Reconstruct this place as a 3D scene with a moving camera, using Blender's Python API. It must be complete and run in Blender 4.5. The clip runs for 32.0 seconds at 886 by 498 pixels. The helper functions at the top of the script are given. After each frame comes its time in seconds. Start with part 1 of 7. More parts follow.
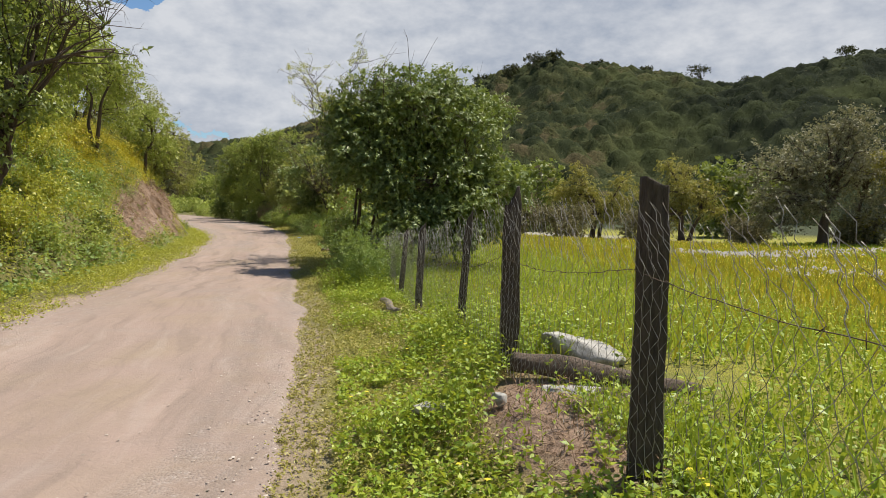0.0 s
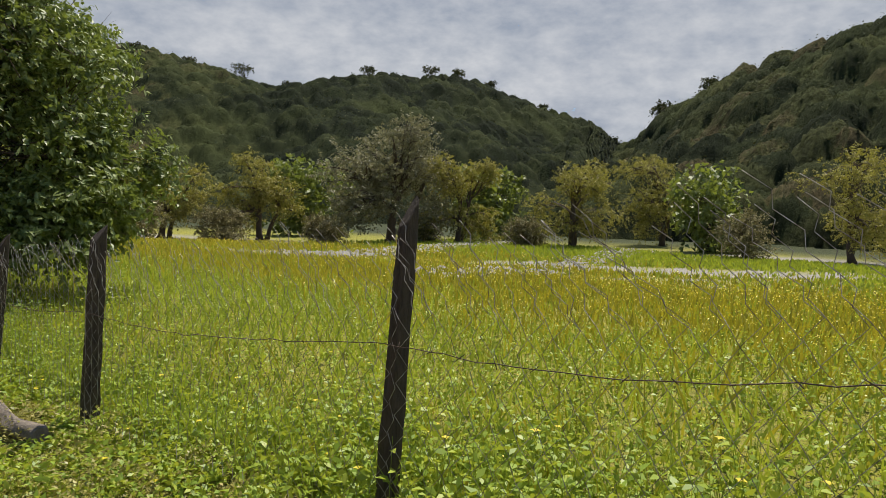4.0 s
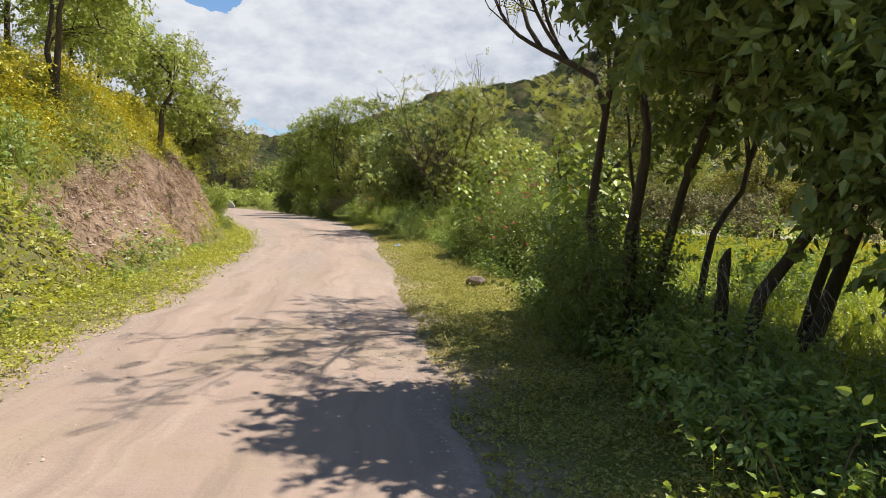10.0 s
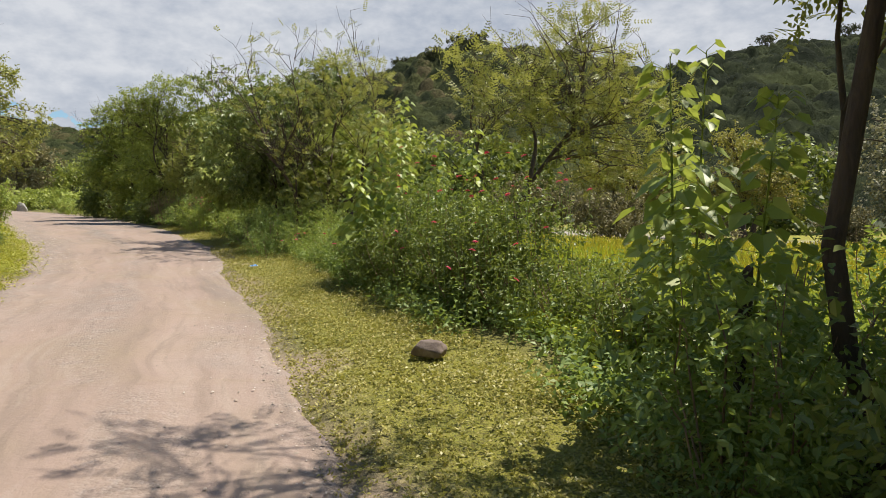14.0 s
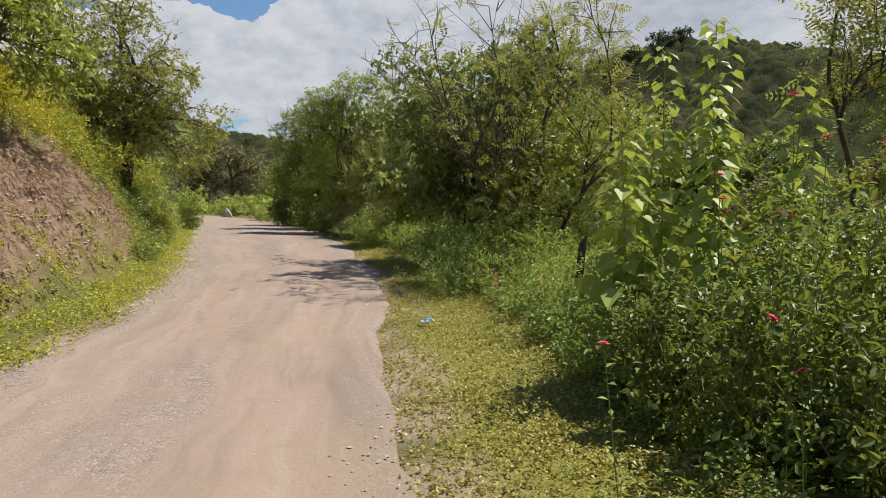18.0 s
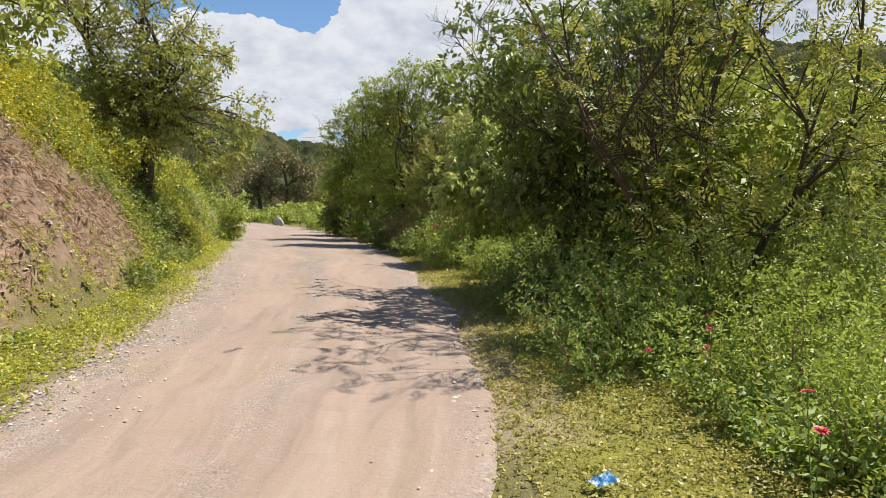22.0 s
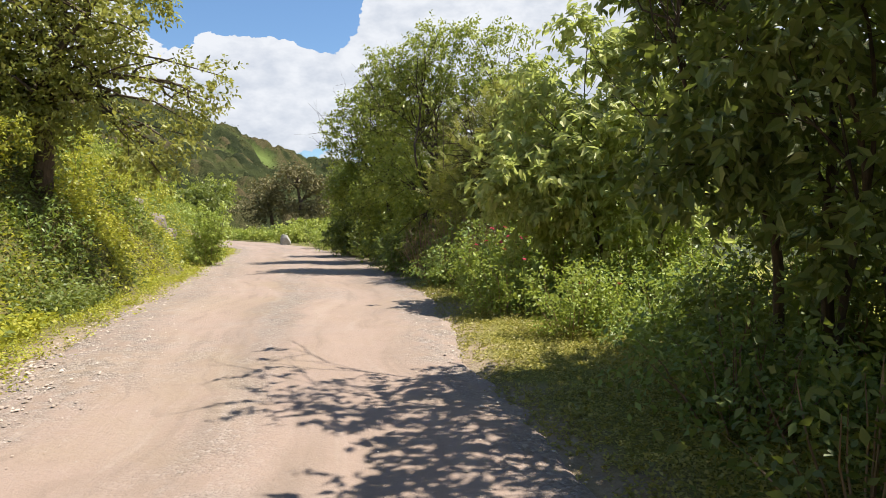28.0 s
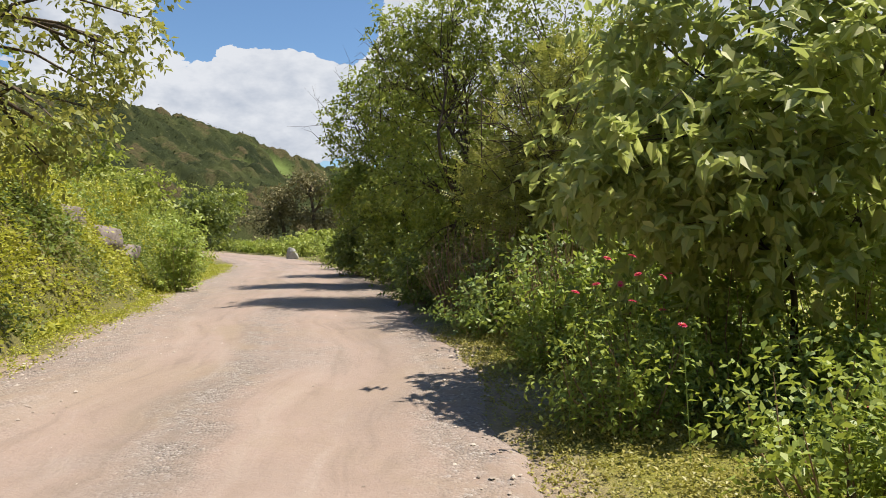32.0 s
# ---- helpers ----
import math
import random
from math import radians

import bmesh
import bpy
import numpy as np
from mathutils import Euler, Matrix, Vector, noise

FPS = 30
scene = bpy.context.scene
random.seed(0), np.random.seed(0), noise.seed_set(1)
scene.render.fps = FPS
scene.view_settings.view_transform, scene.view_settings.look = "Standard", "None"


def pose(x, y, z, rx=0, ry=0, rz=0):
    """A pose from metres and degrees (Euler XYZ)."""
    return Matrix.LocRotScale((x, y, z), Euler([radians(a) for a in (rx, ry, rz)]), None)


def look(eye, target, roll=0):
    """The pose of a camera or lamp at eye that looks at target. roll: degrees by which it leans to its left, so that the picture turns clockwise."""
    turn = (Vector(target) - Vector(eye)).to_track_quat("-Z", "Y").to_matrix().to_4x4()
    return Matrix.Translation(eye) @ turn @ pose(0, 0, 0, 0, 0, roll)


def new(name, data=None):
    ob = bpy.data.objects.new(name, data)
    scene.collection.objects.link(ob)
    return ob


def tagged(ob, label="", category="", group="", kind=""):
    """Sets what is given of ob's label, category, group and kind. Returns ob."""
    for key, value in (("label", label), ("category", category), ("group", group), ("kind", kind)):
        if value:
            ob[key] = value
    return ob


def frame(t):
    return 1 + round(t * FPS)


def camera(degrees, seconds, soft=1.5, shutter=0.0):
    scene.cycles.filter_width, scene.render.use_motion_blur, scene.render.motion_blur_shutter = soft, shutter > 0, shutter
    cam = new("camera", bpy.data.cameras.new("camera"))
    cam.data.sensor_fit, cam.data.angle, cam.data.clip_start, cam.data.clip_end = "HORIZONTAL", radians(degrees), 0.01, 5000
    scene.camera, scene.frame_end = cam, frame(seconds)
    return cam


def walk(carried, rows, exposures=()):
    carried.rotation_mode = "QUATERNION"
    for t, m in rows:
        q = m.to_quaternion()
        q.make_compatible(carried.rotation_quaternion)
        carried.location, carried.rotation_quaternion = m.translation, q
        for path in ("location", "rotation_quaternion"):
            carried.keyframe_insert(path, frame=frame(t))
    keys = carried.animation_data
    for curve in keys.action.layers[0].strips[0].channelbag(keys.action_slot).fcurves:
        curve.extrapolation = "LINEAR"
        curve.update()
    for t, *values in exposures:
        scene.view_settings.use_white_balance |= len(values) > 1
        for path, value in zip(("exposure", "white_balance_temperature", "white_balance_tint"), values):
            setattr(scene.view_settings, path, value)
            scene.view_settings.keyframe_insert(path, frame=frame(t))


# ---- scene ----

# ---------------------------------------------------------------- camera and walk
cam = camera(67.3, 32.0, 0.35)
PATH = [
    (0, (0.769, -0.259, 1.7), (1.003, 1.722, 1.556), 0.7),
    (0.5, (0.622, 0.458, 1.626), (0.832, 2.442, 1.483), 0.2),
    (1, (0.396, 1.096, 1.624), (0.599, 3.08, 1.481), 0.2),
    (1.5, (0.333, 1.73, 1.608), (0.645, 3.7, 1.466), -0.4),
    (2, (0.275, 2.38, 1.602), (0.799, 4.305, 1.463), -0.0),
    (2.5, (0.157, 3.002, 1.61), (0.787, 4.896, 1.472), 0.3),
    (3, (0.193, 3.588, 1.593), (1.224, 5.297, 1.463), 1.6),
    (3.5, (0.2, 4.109, 1.588), (1.654, 5.478, 1.47), 2.0),
    (5.5, (-0.403, 6.488, 1.456), (0.6, 8.213, 1.321), 1.6),
    (6, (-0.479, 7.036, 1.443), (0.376, 8.838, 1.304), 1.8),
    (6.5, (-0.493, 7.637, 1.455), (0.091, 9.544, 1.306), 2.0),
    (7, (-0.577, 8.227, 1.439), (-0.226, 10.19, 1.284), 1.4),
    (7.5, (-0.6, 8.786, 1.418), (-0.445, 10.773, 1.26), 1.4),
    (8, (-0.733, 9.399, 1.396), (-0.69, 11.393, 1.237), 1.3),
    (8.5, (-0.795, 9.924, 1.371), (-0.766, 11.918, 1.212), 0.8),
    (9, (-0.922, 10.443, 1.349), (-0.906, 12.437, 1.191), 0.5),
    (9.5, (-0.964, 10.984, 1.324), (-0.993, 12.977, 1.164), 0.1),
    (10, (-1.1, 11.63, 1.347), (-1.071, 13.623, 1.185), 0.5),
    (10.5, (-1.219, 12.197, 1.375), (-1.182, 14.19, 1.213), 0.4),
    (11, (-1.255, 12.796, 1.363), (-1.074, 14.782, 1.202), 0.9),
    (11.5, (-1.479, 13.336, 1.297), (-1.232, 15.314, 1.141), 1.0),
    (12, (-1.522, 13.826, 1.269), (-1.269, 15.805, 1.122), 0.8),
    (12.5, (-1.633, 14.338, 1.286), (-1.378, 16.316, 1.137), 0.7),
    (13, (-1.682, 14.876, 1.297), (-1.217, 16.816, 1.147), 0.5),
    (13.5, (-1.743, 15.395, 1.318), (-1.234, 17.323, 1.156), 0.2),
    (15.5, (-1.637, 18.546, 1.402), (-1.19, 20.49, 1.25), 1.3),
    (16, (-1.702, 19.033, 1.393), (-1.364, 20.998, 1.241), 0.8),
    (16.5, (-1.646, 19.494, 1.39), (-1.389, 21.472, 1.242), 0.6),
    (17, (-1.682, 19.911, 1.394), (-1.579, 21.903, 1.247), 0.4),
    (17.5, (-1.668, 20.373, 1.376), (-1.659, 22.368, 1.23), 0.1),
    (18, (-1.664, 20.936, 1.422), (-1.705, 22.93, 1.277), 0.5),
    (18.5, (-1.82, 21.517, 1.424), (-1.887, 23.511, 1.282), 0.9),
    (19, (-1.885, 21.939, 1.407), (-1.968, 23.932, 1.267), 0.8),
    (19.5, (-2.01, 22.436, 1.405), (-2.136, 24.428, 1.269), 0.4),
    (20, (-2.124, 22.973, 1.378), (-2.279, 24.963, 1.244), 0.3),
    (20.5, (-2.233, 23.488, 1.378), (-2.399, 25.477, 1.25), 0.4),
    (21, (-2.336, 23.973, 1.388), (-2.516, 25.961, 1.262), 0.6),
    (21.5, (-2.351, 24.554, 1.404), (-2.542, 26.541, 1.279), 0.9),
    (22, (-2.459, 25.06, 1.41), (-2.666, 27.045, 1.288), 0.8),
    (22.5, (-2.523, 25.579, 1.39), (-2.74, 27.563, 1.27), 0.6),
    (23, (-2.697, 26.09, 1.359), (-2.926, 28.073, 1.241), 0.3),
    (23.5, (-2.804, 26.615, 1.324), (-3.048, 28.596, 1.208), -0.1),
    (24, (-2.962, 27.213, 1.314), (-3.212, 29.194, 1.201), 0.0),
    (24.5, (-3.074, 27.741, 1.326), (-3.327, 29.722, 1.217), 0.2),
    (25, (-3.085, 28.237, 1.354), (-3.338, 30.219, 1.247), 0.6),
    (25.5, (-3.151, 28.832, 1.355), (-3.41, 30.813, 1.256), 0.7),
    (27.5, (-3.346, 30.411, 1.275), (-3.617, 32.391, 1.196), -0.4),
    (28, (-3.464, 30.926, 1.275), (-3.738, 32.906, 1.199), -0.4),
    (28.5, (-3.55, 31.488, 1.307), (-3.827, 33.467, 1.235), 0.3),
    (29, (-3.72, 32.056, 1.321), (-4.013, 34.034, 1.255), 0.3),
    (29.5, (-3.798, 32.575, 1.279), (-4.099, 34.551, 1.214), -0.2),
    (30, (-4.016, 33.181, 1.284), (-4.323, 35.156, 1.222), -0.2),
    (30.5, (-4.05, 33.707, 1.294), (-4.371, 35.68, 1.235), -1.0),
    (31, (-4.171, 34.263, 1.319), (-4.496, 36.236, 1.264), -1.3),
    (31.5, (-4.268, 34.805, 1.32), (-4.598, 36.777, 1.268), -1.1),
    (32, (-4.363, 35.343, 1.387), (-4.694, 37.314, 1.339), -0.7),
]
walk(cam, [(t, look(eye, target, roll)) for t, eye, target, roll in PATH],
     exposures=[(0, 0.42), (2, 0.42), (3, 0.27), (6, 0.22), (7, 0.25), (8, 0.67), (9, 0.67), (11, 0.74), (13, 0.62), (16, 0.35), (19, 0.42), (23, 0.78), (25, 0.87), (28, 0.83), (29, 0.92), (30, 0.85), (32, 0.65)])

# ---------------------------------------------------------------- world, sun, exposure
SUN_AZ, SUN_EL = radians(68), radians(63)          # azimuth from +y towards +x
world = bpy.data.worlds.new("sky")
scene.world = world
world.use_nodes = True
wn, wl = world.node_tree.nodes, world.node_tree.links
wn.clear()


def wnode(kind, **vals):
    n = wn.new(kind)
    for k, v in vals.items():
        n.inputs[k].default_value = v
    return n


def wmath(op, a, b=None, c=None, clamp=False):
    n = wn.new("ShaderNodeMath")
    n.operation, n.use_clamp = op, clamp
    for i, v in enumerate((a, b, c)):
        if v is None:
            continue
        if isinstance(v, (int, float)):
            n.inputs[i].default_value = v
        else:
            wl.new(v, n.inputs[i])
    return n.outputs[0]


sky = wn.new("ShaderNodeTexSky")
sky.sky_type, sky.sun_disc = "NISHITA", False
sky.sun_elevation, sky.sun_rotation = SUN_EL, SUN_AZ
sky.air_density, sky.dust_density, sky.ozone_density = 1.0, 0.6, 1.5
wtc = wn.new("ShaderNodeTexCoord")
wsep = wn.new("ShaderNodeSeparateXYZ")
wl.new(wtc.outputs["Generated"], wsep.inputs[0])
SX, SY, SZ = wsep.outputs
wmap = wn.new("ShaderNodeMapping")
wmap.inputs["Scale"].default_value = (1.0, 1.0, 1.9)
wmap.inputs["Location"].default_value = (0.35, 0.1, 0.2)
wl.new(wtc.outputs["Generated"], wmap.inputs[0])
cn1 = wnode("ShaderNodeTexNoise", Scale=2.1, Detail=9.0, Roughness=0.56, Distortion=0.15)
wl.new(wmap.outputs[0], cn1.inputs["Vector"])
cn2 = wnode("ShaderNodeTexNoise", Scale=5.0, Detail=6.0, Roughness=0.6)
wl.new(wmap.outputs[0], cn2.inputs["Vector"])
# a grey-white deck over the hills on the right, heaped cloud over the far end of the road, blue between them
def toward(az, el, wide, tight, gain):
    az, el = radians(az), radians(el)
    dot = wmath("ADD", wmath("ADD", wmath("MULTIPLY", SX, math.sin(az) * math.cos(el)), wmath("MULTIPLY", SY, math.cos(az) * math.cos(el))), wmath("MULTIPLY", SZ, math.sin(el)))
    m = wn.new("ShaderNodeMapRange")
    m.interpolation_type = "SMOOTHSTEP"
    for k, v in ((1, math.cos(radians(wide))), (2, math.cos(radians(tight))), (3, 0.0), (4, gain)):
        m.inputs[k].default_value = v
    wl.new(dot, m.inputs[0])
    return m.outputs[0]


deck = wn.new("ShaderNodeMapRange")
deck.interpolation_type = "SMOOTHSTEP"
for k, v in ((1, -0.30), (2, 0.12), (3, 0.04), (4, 0.45)):
    deck.inputs[k].default_value = v
wl.new(SX, deck.inputs[0])
dens = wmath("ADD", cn1.outputs[0], deck.outputs[0])
for spot in ((-23.5, 10.8, 5.4, 3.2, 0.45), (-28.5, 10.0, 4.2, 2.4, 0.40), (-18.8, 10.2, 4.6, 2.6, 0.40), (-15.5, 10.5, 4.4, 2.0, 0.35), (-37, 14.5, 6.5, 4.0, 0.40), (-9, 16.5, 7, 4, 0.30), (-11, 8.5, 7, 2, 0.30), (-34, 7, 6, 3, 0.3),
             (-24, 20.5, 7.0, 4.0, -0.50), (-18.5, 18.4, 4.8, 2.6, -0.50), (-30.3, 16.6, 3.8, 1.8, -0.50)):
    dens = wmath("ADD", dens, toward(*spot))
dens = wmath("ADD", dens, wmath("MULTIPLY", wmath("SUBTRACT", cn2.outputs[0], 0.5), 0.40))
puff = wnode("ShaderNodeTexNoise", Scale=21.0, Detail=6.0, Roughness=0.58)
wl.new(wmap.outputs[0], puff.inputs["Vector"])
dens = wmath("ADD", dens, wmath("MULTIPLY", wmath("SUBTRACT", puff.outputs[0], 0.5), 1.7))
# open blue overhead, where the sun stands clear of cloud
clear = wn.new("ShaderNodeMapRange")
clear.interpolation_type = "SMOOTHSTEP"
for k, v in ((1, 0.36), (2, 0.56), (3, 0.0), (4, -0.75)):
    clear.inputs[k].default_value = v
wl.new(SZ, clear.inputs[0])
dens = wmath("ADD", dens, clear.outputs[0])
cmask = wn.new("ShaderNodeMapRange")
cmask.interpolation_type = "SMOOTHSTEP"
cmask.inputs[1].default_value, cmask.inputs[2].default_value = 0.515, 0.555
wl.new(dens, cmask.inputs[0])
shade = wn.new("ShaderNodeMapRange")
shade.inputs[1].default_value, shade.inputs[2].default_value = 0.36, 0.58
wl.new(wmath("ADD", wmath("MULTIPLY", cn1.outputs[0], 0.6), wmath("MULTIPLY", puff.outputs[0], 0.4)), shade.inputs[0])
ccol = wn.new("ShaderNodeMixRGB")
ccol.inputs[1].default_value, ccol.inputs[2].default_value = (5.2, 5.9, 7.2, 1), (9.3, 9.6, 10.2, 1)
wl.new(shade.outputs[0], ccol.inputs[0])
cmix = wn.new("ShaderNodeMixRGB")
wl.new(cmask.outputs[0], cmix.inputs[0])
blue = wn.new("ShaderNodeMixRGB")
blue.blend_type = "MULTIPLY"
blue.inputs[0].default_value, blue.inputs[2].default_value = 1.0, (1.25, 1.5, 1.7, 1)
wl.new(sky.outputs[0], blue.inputs[1])
wl.new(blue.outputs[0], cmix.inputs[1])
wl.new(ccol.outputs[0], cmix.inputs[2])
wbg = wnode("ShaderNodeBackground", Strength=0.053)
wl.new(cmix.outputs[0], wbg.inputs[0])
wo = wn.new("ShaderNodeOutputWorld")
wl.new(wbg.outputs[0], wo.inputs[0])

sun_data = bpy.data.lights.new("sun", "SUN")
sun_data.energy, sun_data.angle, sun_data.color = 5.0, radians(0.55), (1.0, 0.93, 0.80)
sun = new("sun", sun_data)
sun.matrix_world = look((math.sin(SUN_AZ) * math.cos(SUN_EL) * 60, math.cos(SUN_AZ) * math.cos(SUN_EL) * 60, math.sin(SUN_EL) * 60), (0, 0, 0))

# ---------------------------------------------------------------- materials


class Mat:
    """A node material under construction."""

    def __init__(self, name, rough=0.8):
        self.m = bpy.data.materials.new(name)
        self.m.use_nodes = True
        self.nt = self.m.node_tree
        self.b = self.nt.nodes["Principled BSDF"]
        self.out = self.nt.nodes["Material Output"]
        self.b.inputs["Roughness"].default_value = rough
        self.b.inputs["Specular IOR Level"].default_value = 0.3

    def node(self, kind, **vals):
        n = self.nt.nodes.new(kind)
        for k, v in vals.items():
            n.inputs[k].default_value = v
        return n

    def link(self, a, b):
        self.nt.links.new(a, b)

    def coords(self):
        return self.node("ShaderNodeNewGeometry").outputs["Position"]

    def noise(self, scale, detail=5.0, rough=0.6, vec=None, dist=0.0):
        n = self.node("ShaderNodeTexNoise", Scale=scale, Detail=detail, Roughness=rough, Distortion=dist)
        self.link(vec if vec is not None else self.coords(), n.inputs["Vector"])
        return n.outputs[0]

    def ramp(self, fac, stops):
        n = self.nt.nodes.new("ShaderNodeValToRGB")
        e = n.color_ramp.elements
        while len(e) < len(stops):
            e.new(0.5)
        for el, (p, c) in zip(e, stops):
            el.position, el.color = p, (*c, 1)
        self.link(fac, n.inputs[0])
        return n.outputs[0]

    def mix(self, fac, a, b, mode="MIX"):
        n = self.nt.nodes.new("ShaderNodeMixRGB")
        n.blend_type = mode
        for i, v in enumerate((fac, a, b)):
            if isinstance(v, (int, float)):
                n.inputs[i].default_value = v
            elif isinstance(v, tuple):
                n.inputs[i].default_value = (*v, 1)
            else:
                self.link(v, n.inputs[i])
        return n.outputs[0]

    def math(self, op, a, b=0.0, clamp=False):
        n = self.nt.nodes.new("ShaderNodeMath")
        n.operation, n.use_clamp = op, clamp
        for i, v in enumerate((a, b)):
            if isinstance(v, (int, float)):
                n.inputs[i].default_value = v
            else:
                self.link(v, n.inputs[i])
        return n.outputs[0]

    def attr(self, name):
        n = self.nt.nodes.new("ShaderNodeAttribute")
        n.attribute_name = name
        return n.outputs["Fac"]

    def bump(self, height, strength=0.4, dist=0.02):
        n = self.node("ShaderNodeBump", Strength=strength, Distance=dist)
        self.link(height, n.inputs["Height"])
        self.link(n.outputs[0], self.b.inputs["Normal"])

    def colour(self, c):
        if isinstance(c, tuple):
            self.b.inputs["Base Color"].default_value = (*c, 1)
        else:
            self.link(c, self.b.inputs["Base Color"])
        return self


def leaf_mat(name, dark, mid, light, through_col, rough=0.42, trans=0.35, patch=0.6):
    """A leaf: colour varied leaf by leaf and in larger patches, some light let through."""
    M = Mat(name, min(1.0, rough + 0.04))
    rnd = M.node("ShaderNodeNewGeometry").outputs["Random Per Island"]
    c = M.ramp(rnd, [(0.0, dark), (0.5, mid), (1.0, light)])
    big = M.noise(patch, 3.0)
    c = M.mix(M.math("MULTIPLY", big, 0.45), c, mid)
    M.colour(M.mix(1.0, c, (1.20, 1.09, 1.22), "MULTIPLY"))
    M.b.inputs["Specular IOR Level"].default_value = 0.36
    t = M.node("ShaderNodeBsdfTranslucent")
    M.link(M.mix(0.6, c, tuple(min(0.95, k * v) for k, v in zip((1.3, 1.18, 1.2), through_col))), t.inputs["Color"])
    ms = M.node("ShaderNodeMixShader", Fac=0.62 * trans)
    M.link(M.b.outputs[0], ms.inputs[1])
    M.link(t.outputs[0], ms.inputs[2])
    M.link(ms.outputs[0], M.out.inputs["Surface"])
    return M.m


def bark_mat(name, dark, light, scale=14.0):
    M = Mat(name, 0.9)
    tc = M.node("ShaderNodeTexCoord").outputs["Object"]
    mp = M.node("ShaderNodeMapping")
    mp.inputs["Scale"].default_value = (1, 1, 0.18)
    M.link(tc, mp.inputs[0])
    n = M.noise(scale * 2, 8.0, 0.7, mp.outputs[0], 0.4)
    n2 = M.noise(3.0, 4.0)
    c = M.ramp(n, [(0.3, dark), (0.7, light)])
    M.colour(M.mix(M.math("MULTIPLY", n2, 0.5), c, tuple(0.6 * v for v in light)))
    M.bump(n, 0.9, 0.02)
    return M.m


def make_ground():
    M = Mat("ground_earth", 0.95)
    n1, n2, n3 = M.noise(0.35, 4.0), M.noise(6.0, 8.0, 0.7), M.noise(45.0, 4.0, 0.7)
    grass = M.ramp(n1, [(0.3, (0.11, 0.118, 0.028)), (0.55, (0.17, 0.165, 0.038)), (0.75, (0.22, 0.185, 0.055))])
    grass = M.mix(M.math("MULTIPLY", n2, 0.6), grass, (0.15, 0.115, 0.062))
    soil = M.ramp(n2, [(0.3, (0.125, 0.080, 0.055)), (0.55, (0.265, 0.180, 0.128)), (0.75, (0.37, 0.275, 0.205))])
    grav = M.ramp(n3, [(0.3, (0.19, 0.175, 0.15)), (0.7, (0.38, 0.355, 0.315))])
    wood = M.ramp(n2, [(0.3, (0.022, 0.030, 0.012)), (0.7, (0.055, 0.066, 0.022))])
    field = M.ramp(n2, [(0.3, (0.20, 0.22, 0.026)), (0.7, (0.38, 0.35, 0.04))])
    speck = M.noise(70.0, 3.0, 0.75)
    field = M.mix(M.ramp(speck, [(0.38, (0.85,) * 3), (0.52, (0.0,) * 3)]), field, (0.085, 0.078, 0.028))
    field = M.mix(M.ramp(n3, [(0.52, (0.0,) * 3), (0.68, (0.7,) * 3)]), field, (0.20, 0.145, 0.080))
    grass = M.mix(M.ramp(speck, [(0.40, (0.7,) * 3), (0.55, (0.0,) * 3)]), grass, (0.05, 0.05, 0.018))
    grass = M.mix(M.attr("field"), grass, field)
    dust = M.ramp(n2, [(0.3, (0.26, 0.19, 0.14)), (0.7, (0.42, 0.325, 0.25))])
    grass = M.mix(M.attr("dust"), grass, dust)
    c = M.mix(M.attr("bare"), grass, soil)
    c = M.mix(M.attr("gravel"), c, grav)
    c = M.mix(M.attr("woods"), c, wood)
    M.colour(c)
    M.bump(M.math("ADD", n2, M.math("MULTIPLY", n3, 0.4)), 0.8, 0.06)
    return M.m


